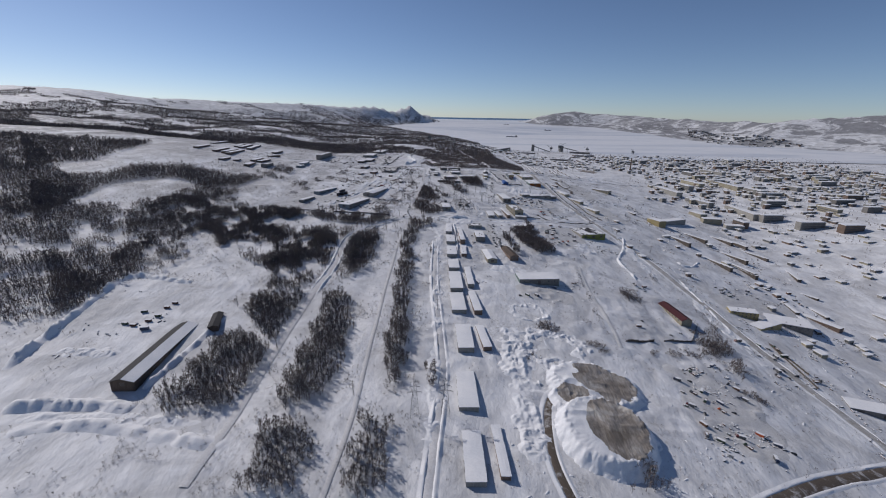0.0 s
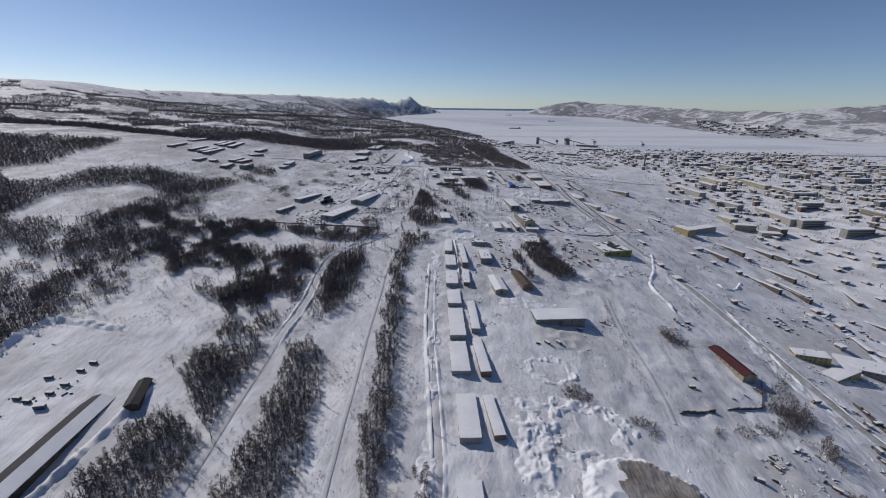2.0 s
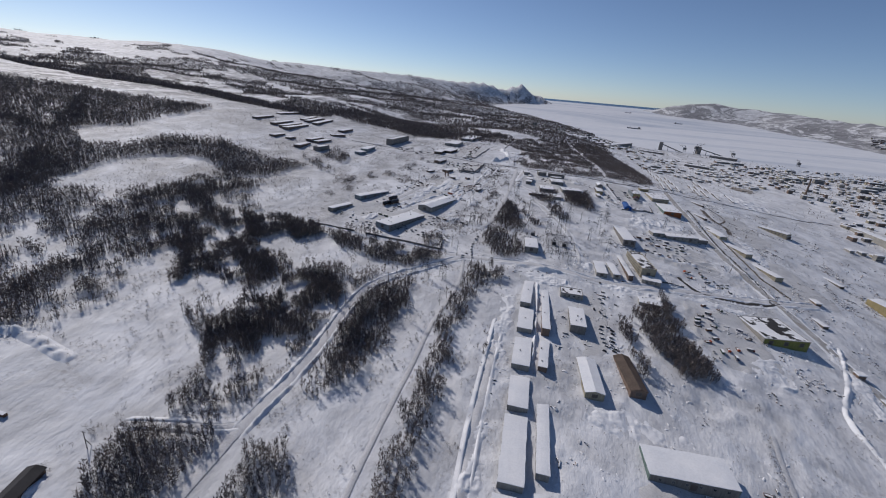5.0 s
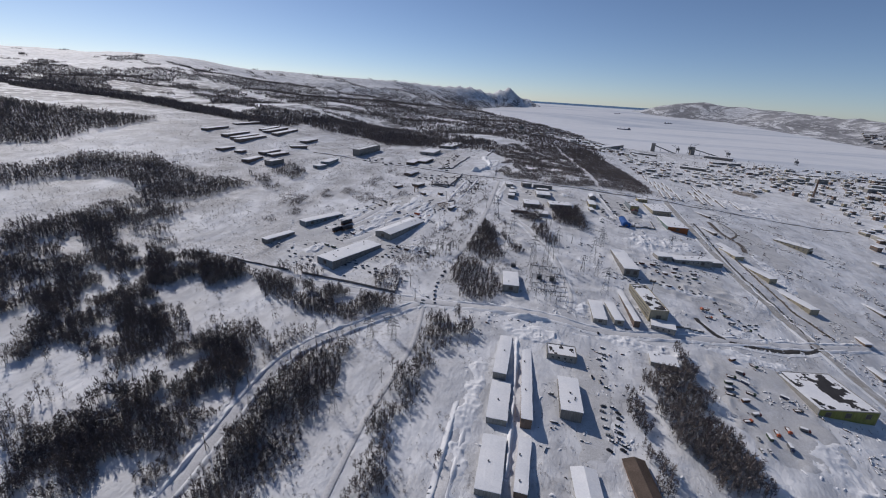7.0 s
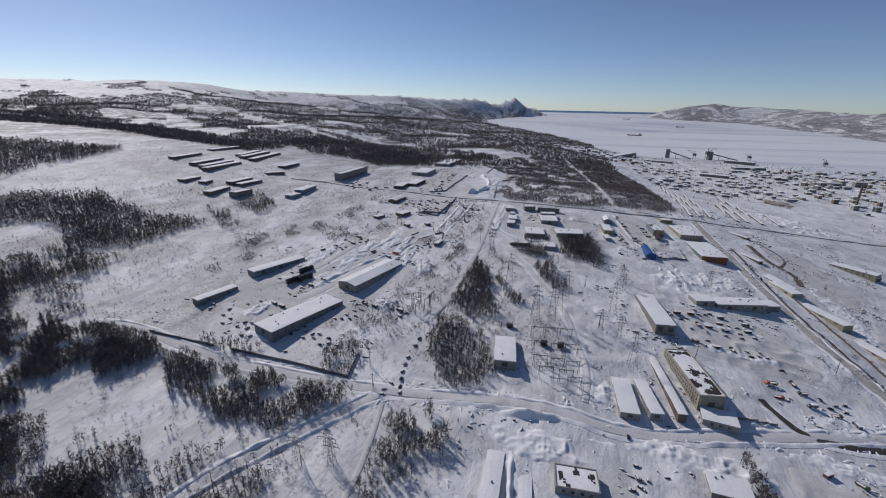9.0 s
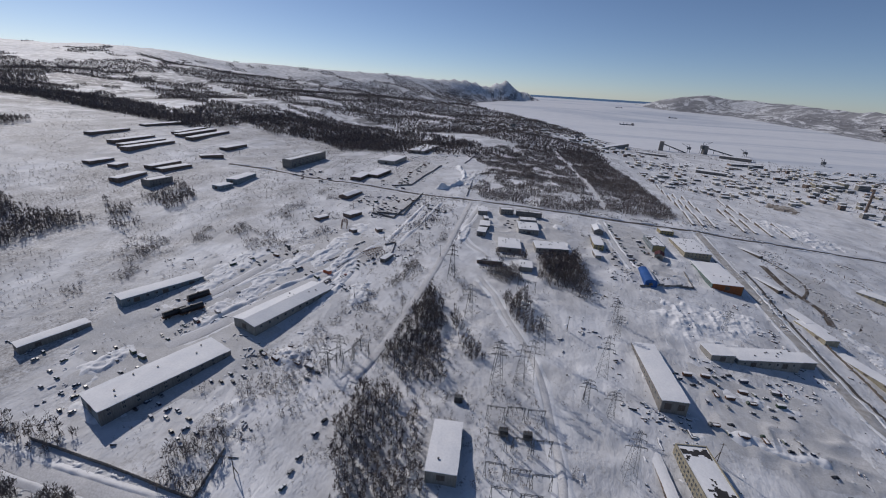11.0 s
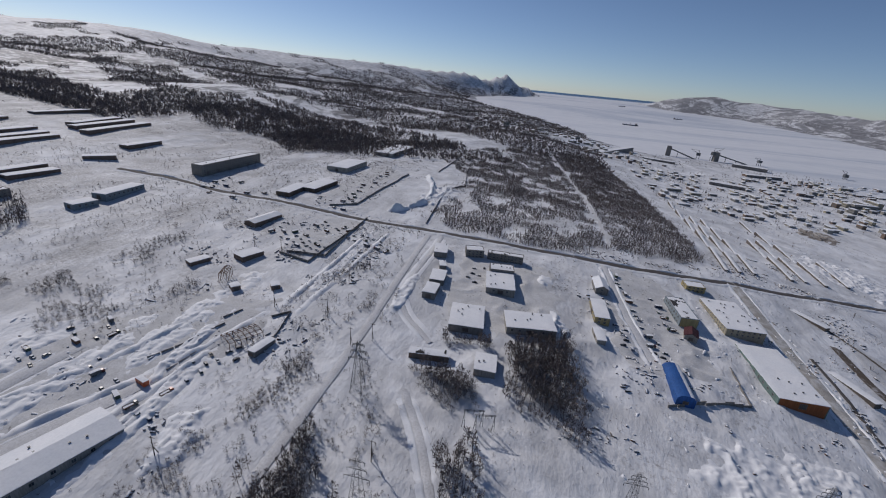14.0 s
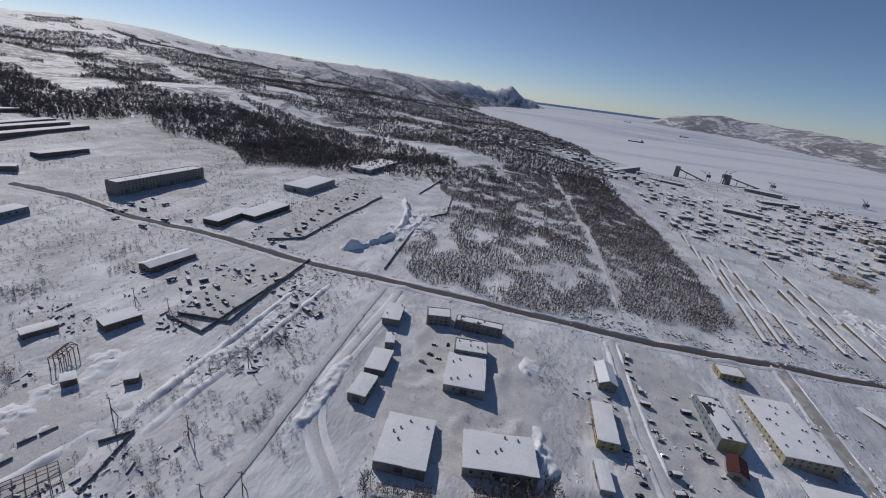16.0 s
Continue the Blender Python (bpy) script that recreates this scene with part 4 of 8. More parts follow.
building("barn", "abandoned long low barn with snow on its roof", "barn", -387.4, 868.8, 71, 9, 3.5, 98.6, wall=BRICKY, rows=0, faces='a', bay=3.5, doors='c', group='low barns')
building("barn", "abandoned long low barn with snow on its roof", "barn", -372.4, 870.2, 80.7, 9, 3.5, 99.7, wall=BRICKY, rows=0, faces='a', bay=3.5, doors='c', group='low barns')
building("barn", "abandoned long low barn with snow on its roof", "barn", -438.5, 871.5, 57.5, 9, 3.5, 89.1, wall=BRICKY, rows=0, faces='a', bay=3.5, doors='c', group='low barns')
building("barn", "abandoned long low barn with snow on its roof", "barn", -315.3, 839.7, 36, 9, 4.5, 90.4, wall=BRICKY, rows=1, faces='a', bay=3.5, doors='c', group='low barns')
building("barn", "abandoned long low barn with snow on its roof", "barn", -355.1, 713.3, 22.1, 9, 3.5, 85.8, wall=BRICKY, rows=0, faces='a', bay=3.5, doors='c', group='low barns')
building("barn", "abandoned long low barn with snow on its roof", "barn", -313.8, 739.6, 32.8, 9, 3.5, 88.5, wall=BRICKY, rows=0, faces='a', bay=3.5, doors='c', group='low barns')
building("barn", "abandoned long low barn with snow on its roof", "barn", -302.4, 739.3, 30.6, 9, 3.5, 81.9, wall=BRICKY, rows=0, faces='a', bay=3.5, doors='c', group='low barns')
building("barn", "abandoned long low barn with snow on its roof", "barn", -336.3, 714.1, 12.1, 9, 3, 96.4, wall=BRICKY, rows=0, faces='a', bay=3.5, doors='c', group='low barns')
building("barn", "abandoned long low barn with snow on its roof", "barn", -307.6, 696.9, 29.5, 9, 4, 94.1, wall=BRICKY, rows=0, faces='a', bay=3.5, doors='c', group='low barns')
building("barn", "blue-grey storage building with snow roof", "barn", -232.9, 740.8, 30.6, 10, 6, 94.3, wall=BLUEGREY, rows=1, faces='a', bay=3.5, doors='c', group='low barns')
building("barn", "blue-grey storage building with snow roof", "barn", -233.1, 715.3, 13.7, 9, 5, 80.1, wall=BLUEGREY, rows=1, faces='a', bay=3.5, doors='c', group='low barns')
building("barn", "abandoned long low barn with snow on its roof", "barn", -304.6, 791.2, 21.4, 9, 4, 50.5, wall=BRICKY, rows=0, faces='a', bay=3.5, doors='c', group='low barns')
building("warehouse", "large pale hall with a broad snow roof", "warehouse", -147.4, 1039.9, 75, 22.4, 6.5, 86.4, wall=PALE, doors='cc', rows=1, faces='a')
building("warehouse", "tall pale hall with a snow roof", "warehouse", -150.4, 908.7, 46, 20.6, 7, 88.5, wall=PALE, doors='c', rows=1, faces='a')
building("store_shed", "dark-walled store with snow roof", "store", -149.7, 810.5, 29.5, 10.6, 5, 90.4, wall=BROWN, doors='ca')
building("store_shed", "dark-walled store with snow roof", "store", -140.6, 833.8, 35.8, 14.1, 5, 86.9, wall=BROWN, doors='ca')
building("store_shed", "long low store with a snowy pitched roof", "store", -133.5, 748.9, 23.7, 8.1, 4, 80.8, wall=BRICKY, roof='gable', rise=1.0, doors='a')
building("shed", "low shed with deep snow roof", "shed", -112.1, 703.6, 12.5, 8, 4, 69.5, wall=BRICKY, doors='a')
building("shed", "low brick wall shed with snow", "shed", -130.2, 688.5, 10, 5, 3, 68, wall=BRICKY)
building("kiosk", "small brick kiosk with a snow cap", "kiosk", -98.4, 673.6, 4, 4.5, 4, 53.9, wall=BRICKY, doors='a')
building("kiosk", "small brick kiosk with a snow cap", "kiosk", -82.6, 681.5, 4, 4.5, 3.5, 41.2, wall=BRICKY, doors='a')
building("apartment_block", "pale panel apartment block of the town", "apartment block", 431.6, 844.3, 83.6, 12, 12.5, -85.1, wall=PALE, rows=4, faces='b', bay=4.6, group='town blocks', win=(3.0, 1.6))
building("apartment_block", "yellow apartment block of the town with rows of windows", "apartment block", 585.5, 917.7, 110.3, 12, 12.5, -89.7, wall=CREAM, rows=4, faces='b', bay=4.6, group='town blocks', win=(3.0, 1.6))
building("apartment_block", "pale panel apartment block of the town", "apartment block", 447, 758.4, 54.1, 12, 12.5, -75.2, wall=PALE, rows=4, faces='b', bay=4.6, group='town blocks', win=(3.0, 1.6))
building("apartment_block", "pale panel apartment block of the town", "apartment block", 482.4, 694.9, 78.1, 12, 12.5, -92.3, wall=PALE, rows=4, faces='b', bay=4.6, group='town blocks', win=(3.0, 1.6))
building("apartment_block", "pale panel apartment block of the town", "apartment block", 402.6, 674.8, 26.1, 12, 9, -79.9, wall=CREAM, rows=3, faces='b', bay=4.6, group='town blocks', win=(3.0, 1.6))
building("apartment_block", "yellow apartment block of the town with rows of windows", "apartment block", 292.9, 584.2, 22.9, 12, 12, -72.1, wall=YELLOW, rows=4, faces='b', bay=4.6, group='town blocks', win=(3.0, 1.6))
building("apartment_block", "pale panel apartment block of the town", "apartment block", 325.1, 607.5, 50.5, 12, 9, 23.7, wall=PALE, rows=3, faces='b', bay=4.6, group='town blocks', win=(3.0, 1.6))
building("apartment_block", "pale panel apartment block of the town", "apartment block", 401.7, 639.2, 26.3, 12, 12, -9.7, wall=CREAM, rows=4, faces='b', bay=4.6, group='town blocks', win=(3.0, 1.6))
building("apartment_block", "pale panel apartment block of the town", "apartment block", 426.2, 619.4, 24.6, 12, 9, -12.5, wall=PALE, rows=3, faces='b', bay=4.6, group='town blocks', win=(3.0, 1.6))
building("apartment_block", "pale panel apartment block of the town", "apartment block", 598.5, 841.9, 40.5, 12, 12.5, -81.5, wall=PALE, rows=4, faces='b', bay=4.6, group='town blocks', win=(3.0, 1.6))
building("apartment_block", "pale panel apartment block of the town", "apartment block", 532.1, 939, 64.2, 12, 12.5, -84.4, wall=CREAM, rows=4, faces='b', bay=4.6, group='town blocks', win=(3.0, 1.6))
building("apartment_block", "yellow apartment block of the town with rows of windows", "apartment block", 684.1, 1121, 65.1, 12, 12, -73.3, wall=PALE, rows=4, faces='b', bay=4.6, group='town blocks', win=(3.0, 1.6))
building("factory", "long pale factory with dark openings", "factory", 273.2, 748.1, 31.8, 10, 6, -49.1, wall=CREAM, rows=2, faces='ab', bay=4.0, vents=3)
building("shed", "low cream shed beside the avenue", "shed", 185.5, 663.5, 22.2, 8, 4, -75.5, wall=CREAM, doors='aa')

# ---- vehicles ----
def loft(sections):
    """A closed hull through rings of equal length."""
    s = Shape()
    n = len(sections[0])
    for ring in sections:
        s.v += ring
    for a in range(len(sections) - 1):
        for i in range(n):
            j = (i + 1) % n
            s.f.append((a * n + i, a * n + j, (a + 1) * n + j, (a + 1) * n + i))
            s.mi.append(0)
    s.f += [tuple(reversed(range(n))), tuple((len(sections) - 1) * n + i for i in range(n))]
    s.mi += [0, 0]
    return s


def ring(x, w, z0, z1, r=0.15):
    return [(x, -w + r, z0), (x, w - r, z0), (x, w, z0 + r), (x, w, z1 - r), (x, w - r, z1), (x, -w + r, z1), (x, -w, z1 - r), (x, -w, z0 + r)]


def wheel_mesh(r, wid):
    s = Shape()
    s.bar((0, -wid / 2, 0), (0, wid / 2, 0), r, None, 0, 9)
    s.bar((0, -wid / 2 - 0.02, 0), (0, wid / 2 + 0.02, 0), r * 0.55, None, 1, 6)
    return s.mesh("wheel", RUBBER, STEEL)


WHEEL, BIG_WHEEL = wheel_mesh(0.34, 0.22), wheel_mesh(0.55, 0.32)
FAR = pose(0, 0, 0)


def make_car(paint, snowy):
    c = thing("car", "parked %s car standing in the snow" % ("snow-covered " + paint.name.split("_")[0] if snowy else paint.name.split("_")[0]), "car", FAR, "parked cars")
    part("body", loft([ring(-2.15, 0.75, 0.35, 0.8), ring(-1.9, 0.86, 0.28, 0.92), ring(0.9, 0.88, 0.28, 0.95), ring(1.9, 0.84, 0.3, 0.82), ring(2.2, 0.7, 0.36, 0.68)]).mesh("body", paint), c)
    part("cabin", loft([ring(-1.85, 0.7, 0.85, 0.95, 0.04), ring(-1.35, 0.68, 0.85, 1.45), ring(0.2, 0.68, 0.85, 1.48), ring(1.0, 0.72, 0.85, 0.95, 0.04)]).mesh("cabin", GLASS), c, "dark glass cabin")
    s = loft([ring(-1.4, 0.66, 1.42, 1.52, 0.04), ring(0.25, 0.66, 1.43, 1.55 + 0.15 * snowy, 0.04)])
    part("roof", s.mesh("roof", SNOW if snowy else paint), c)
    if snowy:
        part("bonnet_snow", loft([ring(1.0, 0.7, 0.9, 1.05, 0.04), ring(2.0, 0.66, 0.75, 0.92, 0.04)]).mesh("bonnet_snow", SNOW), c, "snow on the bonnet")
    for u in (-1.35, 1.35):
        for v in (-0.78, 0.78):
            part("wheel", WHEEL, c, "", pose(u, v, 0.34))
    return c


def make_truck(paint, bed, snowy):
    c = thing("truck", "parked %s lorry with a %s, snow lying on it" % (paint.name.split("_")[0], "flat load bed" if bed else "box body"), "truck", FAR, "parked lorries")
    part("chassis", loft([ring(-3.6, 0.5, 0.6, 0.9, 0.05), ring(3.2, 0.5, 0.6, 0.9, 0.05)]).mesh("chassis", STEEL), c)
    part("cab", loft([ring(1.5, 1.15, 0.8, 2.5), ring(2.7, 1.15, 0.8, 2.55), ring(3.2, 1.1, 0.8, 1.8)]).mesh("cab", paint), c)
    part("windscreen", loft([ring(2.72, 1.0, 1.75, 2.4, 0.05), ring(3.02, 0.98, 1.75, 2.1, 0.05)]).mesh("windscreen", GLASS), c)
    s = Shape()
    if bed:
        s.box(-3.7, -1.2, 0.9, 1.3, 1.2, 1.1)
        for q in ((-3.7, -1.2, 1.3, -1.1), (-3.7, 1.1, 1.3, 1.2), (-3.7, -1.1, -3.6, 1.1), (1.2, -1.1, 1.3, 1.1)):
            s.box(q[0], q[1], 1.1, q[2], q[3], 1.7)
        part("load_bed", s.mesh("load_bed", RUST), c)
        part("snow", snow_slab(4.8, 2.1, 1.1, 0.4, 3).mesh("snow", SNOW), c, "snow in the bed", pose(-1.2, 0, 0))
    else:
        s.box(-3.7, -1.25, 0.95, 1.35, 1.25, 3.0, 0, 0.05)
        part("box_body", s.mesh("box_body", PAINTS[2]), c)
        part("snow", snow_slab(5.0, 2.4, 3.0, 0.25, 5).mesh("snow", SNOW), c, "snow on top", pose(-1.2, 0, 0))
    for u in (-2.7, -1.5, 2.3):
        for v in (-1.0, 1.0):
            part("wheel", BIG_WHEEL, c, "", pose(u, v, 0.55))
    return c


def make_container(paint, name="shipping_container"):
    c = thing(name, "%s steel container capped with snow in a yard" % paint.name.split("_")[0], "container", FAR, "containers")
    s = Shape()
    n = 28
    for i in range(n + 1):
        u, v = -3.0 + 6.0 * i / n, 1.2 + 0.05 * (i // 2 % 2)
        s.v += [(u, -v, 0), (u, v, 0), (u, v, 2.5), (u, -v, 2.5)]
    for i in range(n):
        for j in range(4):
            k = (j + 1) % 4
            s.f.append((i * 4 + j, i * 4 + k, i * 4 + 4 + k, i * 4 + 4 + j))
            s.mi.append(0)
    s.f += [(3, 2, 1, 0), (n * 4, n * 4 + 1, n * 4 + 2, n * 4 + 3)]
    s.mi += [0, 0]
    part("shell", s.mesh("shell", paint), c)
    for v in (-0.58, 0.58):
        s = Shape()
        s.box(3.0, v - 0.56, 0.1, 3.06, v + 0.56, 2.4)
        s.bar((3.1, v, 0.15), (3.1, v, 2.35), 0.03)
        part("door", s.mesh("door", paint), c)
    part("snow", snow_slab(6.0, 2.4, 2.5, 0.3, 9).mesh("snow", SNOW), c, "snow on top")
    return c


FLEET = [make_car(PAINTS[i % 8], i % 3 != 0) for i in (0, 1, 2, 6, 4, 0)] + [make_truck(PAINTS[i], i % 2 == 0, True) for i in (4, 2, 1, 7)] + [make_container(m) for m in (RUST, PAINTS[1], PAINTS[4])]
REDS = [make_truck(PAINTS[5], True, True), make_container(PAINTS[5])]
KINDS = {"c": FLEET[:6], "t": FLEET[6:10], "b": FLEET[10:], "r": REDS, "m": FLEET}
used = set()
TAKEN = []


def free(x, y, r):
    if any((x - a) ** 2 + (y - b) ** 2 < (r + q) ** 2 for a, b, q in TAKEN):
        return False
    TAKEN.append((x, y, r))
    return True


def stand(ob, x, y, turn):
    m = pose(x, y, height(x, y) + 0.12, 0, 0, turn) @ Matrix.Diagonal((0.78, 0.78, 0.74, 1))
    if ob.name in used:
        return copy_thing(ob, m)
    used.add(ob.name)
    ob.matrix_basis = m
    return ob


def cluster(kind, x, y, l, w, turn, n, seed):
    """n vehicles parked loosely in a plot l by w."""
    rnd = random.Random(seed)
    c, s_ = math.cos(radians(turn)), math.sin(radians(turn))
    for _ in range(n):
        for _try in range(12):
            u, v = rnd.uniform(-l / 2, l / 2), rnd.uniform(-w / 2, w / 2)
            px, py = x + c * u - s_ * v, y + s_ * u + c * v
            ob = rnd.choice(KINDS[kind])
            if free(px, py, 1.9 if ob.name.startswith("car") else 3.0):
                stand(ob, px, py, turn + rnd.choice((90, 90, 270, 0)) + rnd.uniform(-9, 9))
                break


cluster("m", 235.8, 267.8, 44, 36, 93, 14, 3)
cluster("m", 320.4, 395.6, 31, 84, 93, 14, 4)
cluster("b", -191.6, 255.5, 35, 24, 93, 9, 5)
cluster("m", 119.2, 587.6, 24, 37, 93, 22, 13)
cluster("m", 117, 561.9, 6, 36, 93, 14, 14)
cluster("r", 125.7, 532.8, 12, 4, 93, 5, 15)
cluster("m", 139.6, 540.5, 29, 4, 93, 14, 16)
cluster("m", 154, 531.8, 18, 14, 93, 8, 17)
cluster("c", -92.5, 504.2, 9, 29, 70, 20, 18)
cluster("c", -149.2, 510.1, 13, 57, 70, 16, 19)
cluster("m", -125.6, 522, 10, 41, 70, 16, 20)
cluster("m", -68.8, 541.7, 6, 29, 70, 12, 21)
cluster("m", -122, 552, 30, 5, 66, 12, 45)
cluster("c", -84, 530, 18, 8, 66, 10, 46)
cluster("c", 55, 465.8, 34, 4, 93, 5, 22)
cluster("m", -143.2, 560.9, 19, 4, 70, 3, 24)
cluster("m", -92, 609.1, 6, 46, 70, 16, 25)
cluster("r", -83.1, 614.6, 4, 18, 70, 3, 26)
cluster("m", -130.5, 619.8, 43, 16, 70, 14, 27)
cluster("m", -75.6, 754.5, 12, 63, 70, 22, 28)
cluster("m", -111.2, 870, 147, 12, 93, 22, 29)
cluster("m", -105.8, 736.9, 17, 45, 60, 22, 30)
cluster("m", 88.5, 738, 74, 2.5, 97, 24, 23)
cluster("m", 103.5, 742, 30, 2.5, 95, 10, 31)
cluster("m", 96, 700, 26, 5, 97, 8, 32)
cluster("c", 80, 709.9, 21, 5, 93, 10, 33)
cluster("c", 8.3, 734.2, 28, 15, 93, 9, 34)
cluster("m", -187.1, 796.8, 47, 50, 93, 12, 35)
cluster("c", 36.6, 429.9, 33, 14, 93, 4, 36)
cluster("m", 102.6, 587.7, 8, 22, 93, 10, 37)
cluster("m", 175.7, 348.6, 12, 11, 93, 5, 39)
cluster("m", 273.5, 381.5, 22, 10, 93, 9, 42)
cluster("m", 339.7, 401.1, 38, 10, 93, 8, 43)
cluster("c", -74.6, 630.8, 24, 9, 62, 10, 44)
FIELD = ((155.9, 230.1), (175, 241.2), (184.1, 239.8), (141, 220.2), (149.6, 221.4), (175.9, 225.4), (179, 222.1), (139.3, 210.2), (145.6, 210.3), (152.3, 213.2), (133.7, 196.5), (136.5, 197.5), (139.4, 198.4), (149.5, 204.7), (158.2, 204.9), (173.6, 212.8), (177.2, 212.3), (142.3, 192.5), (161.7, 197.7), (135.9, 183.3), (142.5, 183.1), (133.7, 176.3), (139.2, 173.5), (147.3, 180.2), (152.3, 178.3), (142.5, 169.2), (151.8, 171.9), (170.9, 176.8), (137.8, 163.9), (161.4, 165.5), (176.1, 172.7))
for i, (cx, cy) in enumerate(FIELD):
    stand(FLEET[(i * 5 + 6) % 13], cx, cy, 115 + 50 * float(hashed(i, 3, 5)) + (90 if i % 4 == 1 else 0))
LORRIES = ((120.6, 470.8, -10), (126.6, 475.9, -19), (117.2, 465.2, 4), (116.1, 460.4, 10), (125.7, 468, -41), (115.4, 456.3, -9), (120.8, 453.8, 20), (126, 460.7, -27), (123, 446.3, 19), (123, 433.3, -88), (130.2, 430.6, -92), (143.1, 465.8, -32), (146.4, 458.8, 8), (127, 488.2, 32), (137.4, 487, -54), (143.2, 445.8, -14), (66.5, 304.2, -55), (74.1, 305.2, -58), (92, 323.9, -34), (112.2, 337.1, -10), (143, 279, 1))
for i, (cx, cy, a) in enumerate(LORRIES):
    stand(FLEET[6 + (i * 3) % 7], cx, cy, a)
for cx, cy, a in ((117, 440, 20), (128, 437.6, -94), (134.6, 442.2, -92)):
    stand(REDS[0], cx, cy, a)
CARS = ((49.4, 442.5, -81), (53, 440.4, -75), (55.6, 437.4, -8), (52.3, 422, -14), (52.5, 417.9, -9), (56.9, 425.4, -2), (58.9, 422.8, -27), (59, 419.8, -26), (58, 415.6, -13), (53.6, 409.5, -9), (54.8, 406.8, -24), (57.8, 409.1, -47), (58.5, 403.7, -23), (53.2, 401.9, -27), (56.8, 459.2, -34), (57, 462.4, -18), (64.2, 454.9, -35), (52.8, 413.5, 8), (58.4, 412, -12), (53, 425, 4), (59.6, 406, -20), (117.6, 430.6, -82), (116.2, 424, -81), (119.4, 424.5, -84), (60.9, 303.6, -18), (149.9, 288.5, -66), (60.2, 224, -97), (165.3, 275, -35), (174.4, 278.8, -45), (187, 288.4, -58), (157.4, 234.7, -64))
for i, (cx, cy, a) in enumerate(CARS):
    stand(FLEET[(i * 5) % 6], cx, cy, a)
stand(REDS[0], 154.9, 198.1, 120)
stand(REDS[1], 165.7, 182.8, 130)
for i, (cx, cy, a) in enumerate(((-40.5, 518.3, 70), (-40.8, 512.3, 70), (-41.5, 502.9, 75), (-41.1, 497.4, 80), (-40.6, 492.1, 80), (-39.4, 487, 85), (-38.3, 482.4, 85), (-37.2, 479.1, 90), (-43, 483.7, 150), (-44.3, 479, 20), (-44, 476.2, 10))):
    stand(FLEET[i % 6], cx, cy, a)

# ---- masts, poles and fences ----
def make_pylon(h, name="power_pylon"):
    p = thing(name, "grey steel lattice power pylon with three arms", "pylon", FAR, "power pylons")
    b, t = h * 0.11, 0.35
    for i in (-1, 1):
        for j in (-1, 1):
            s = Shape()
            s.bar((i * b, j * b, -1), (i * t, j * t, h), 0.06, 0.04)
            part("leg", s.mesh("leg", STEEL), p)
    s = Shape()
    n = 8
    for k in range(n):
        z0, z1 = h * k / n, h * (k + 1) / n
        r0, r1 = b + (t - b) * k / n, b + (t - b) * (k + 1) / n
        for q in range(4):
            a = [(-1, -1), (1, -1), (1, 1), (-1, 1)]
            (i, j), (m, o) = a[q], a[(q + 1) % 4]
            s.bar((i * r0, j * r0, z0), (m * r1, o * r1, z1), 0.022)
            s.bar((m * r0, o * r0, z0), (i * r1, j * r1, z1), 0.022)
    tagged(part("bracing", s.mesh("bracing", STEEL), p), kind="stuff")
    for z, w in ((0.66, 3.4), (0.8, 2.6), (0.93, 2.0)):
        s = Shape()
        for j in (-0.35, 0.35):
            s.bar((-w, 0, h * z), (0, j, h * z + 0.7), 0.045)
            s.bar((w, 0, h * z), (0, j, h * z + 0.7), 0.045)
        s.bar((-w, 0, h * z), (w, 0, h * z), 0.055)
        part("arm", s.mesh("arm", STEEL), p)
        for e in (-w, w):
            s = Shape()
            s.bar((e, 0, h * z), (e, 0, h * z - 1.1), 0.09, 0.05)
            part("insulator", s.mesh("insulator", DARK), p)
    return p


PYLON, PYLON_LOW = make_pylon(20), make_pylon(12)


def make_pole():
    p = thing("utility_pole", "leaning grey wooden utility pole with a cross-arm", "utility pole", FAR, "utility poles")
    s = Shape()
    s.bar((0, 0, -1), (0, 0, 8.5), 0.16, 0.11, 0, 6)
    part("pole", s.mesh("pole", TIMBER), p)
    s = Shape()
    s.bar((-1.1, 0, 7.9), (1.1, 0, 7.9), 0.08)
    part("cross_arm", s.mesh("cross_arm", TIMBER), p)
    s = Shape()
    s.bar((0, 0.1, 4.5), (0, 2.0, -0.8), 0.12)
    part("brace", s.mesh("brace", TIMBER), p)
    return p


POLE = make_pole()


def put(ob, x, y, turn=0.0, lean=0.0):
    m = pose(x, y, height(x, y), lean, 0, turn)
    if ob.name in used:
        return copy_thing(ob, m)
    used.add(ob.name)
    ob.matrix_basis = m
    return ob


PANEL = {}


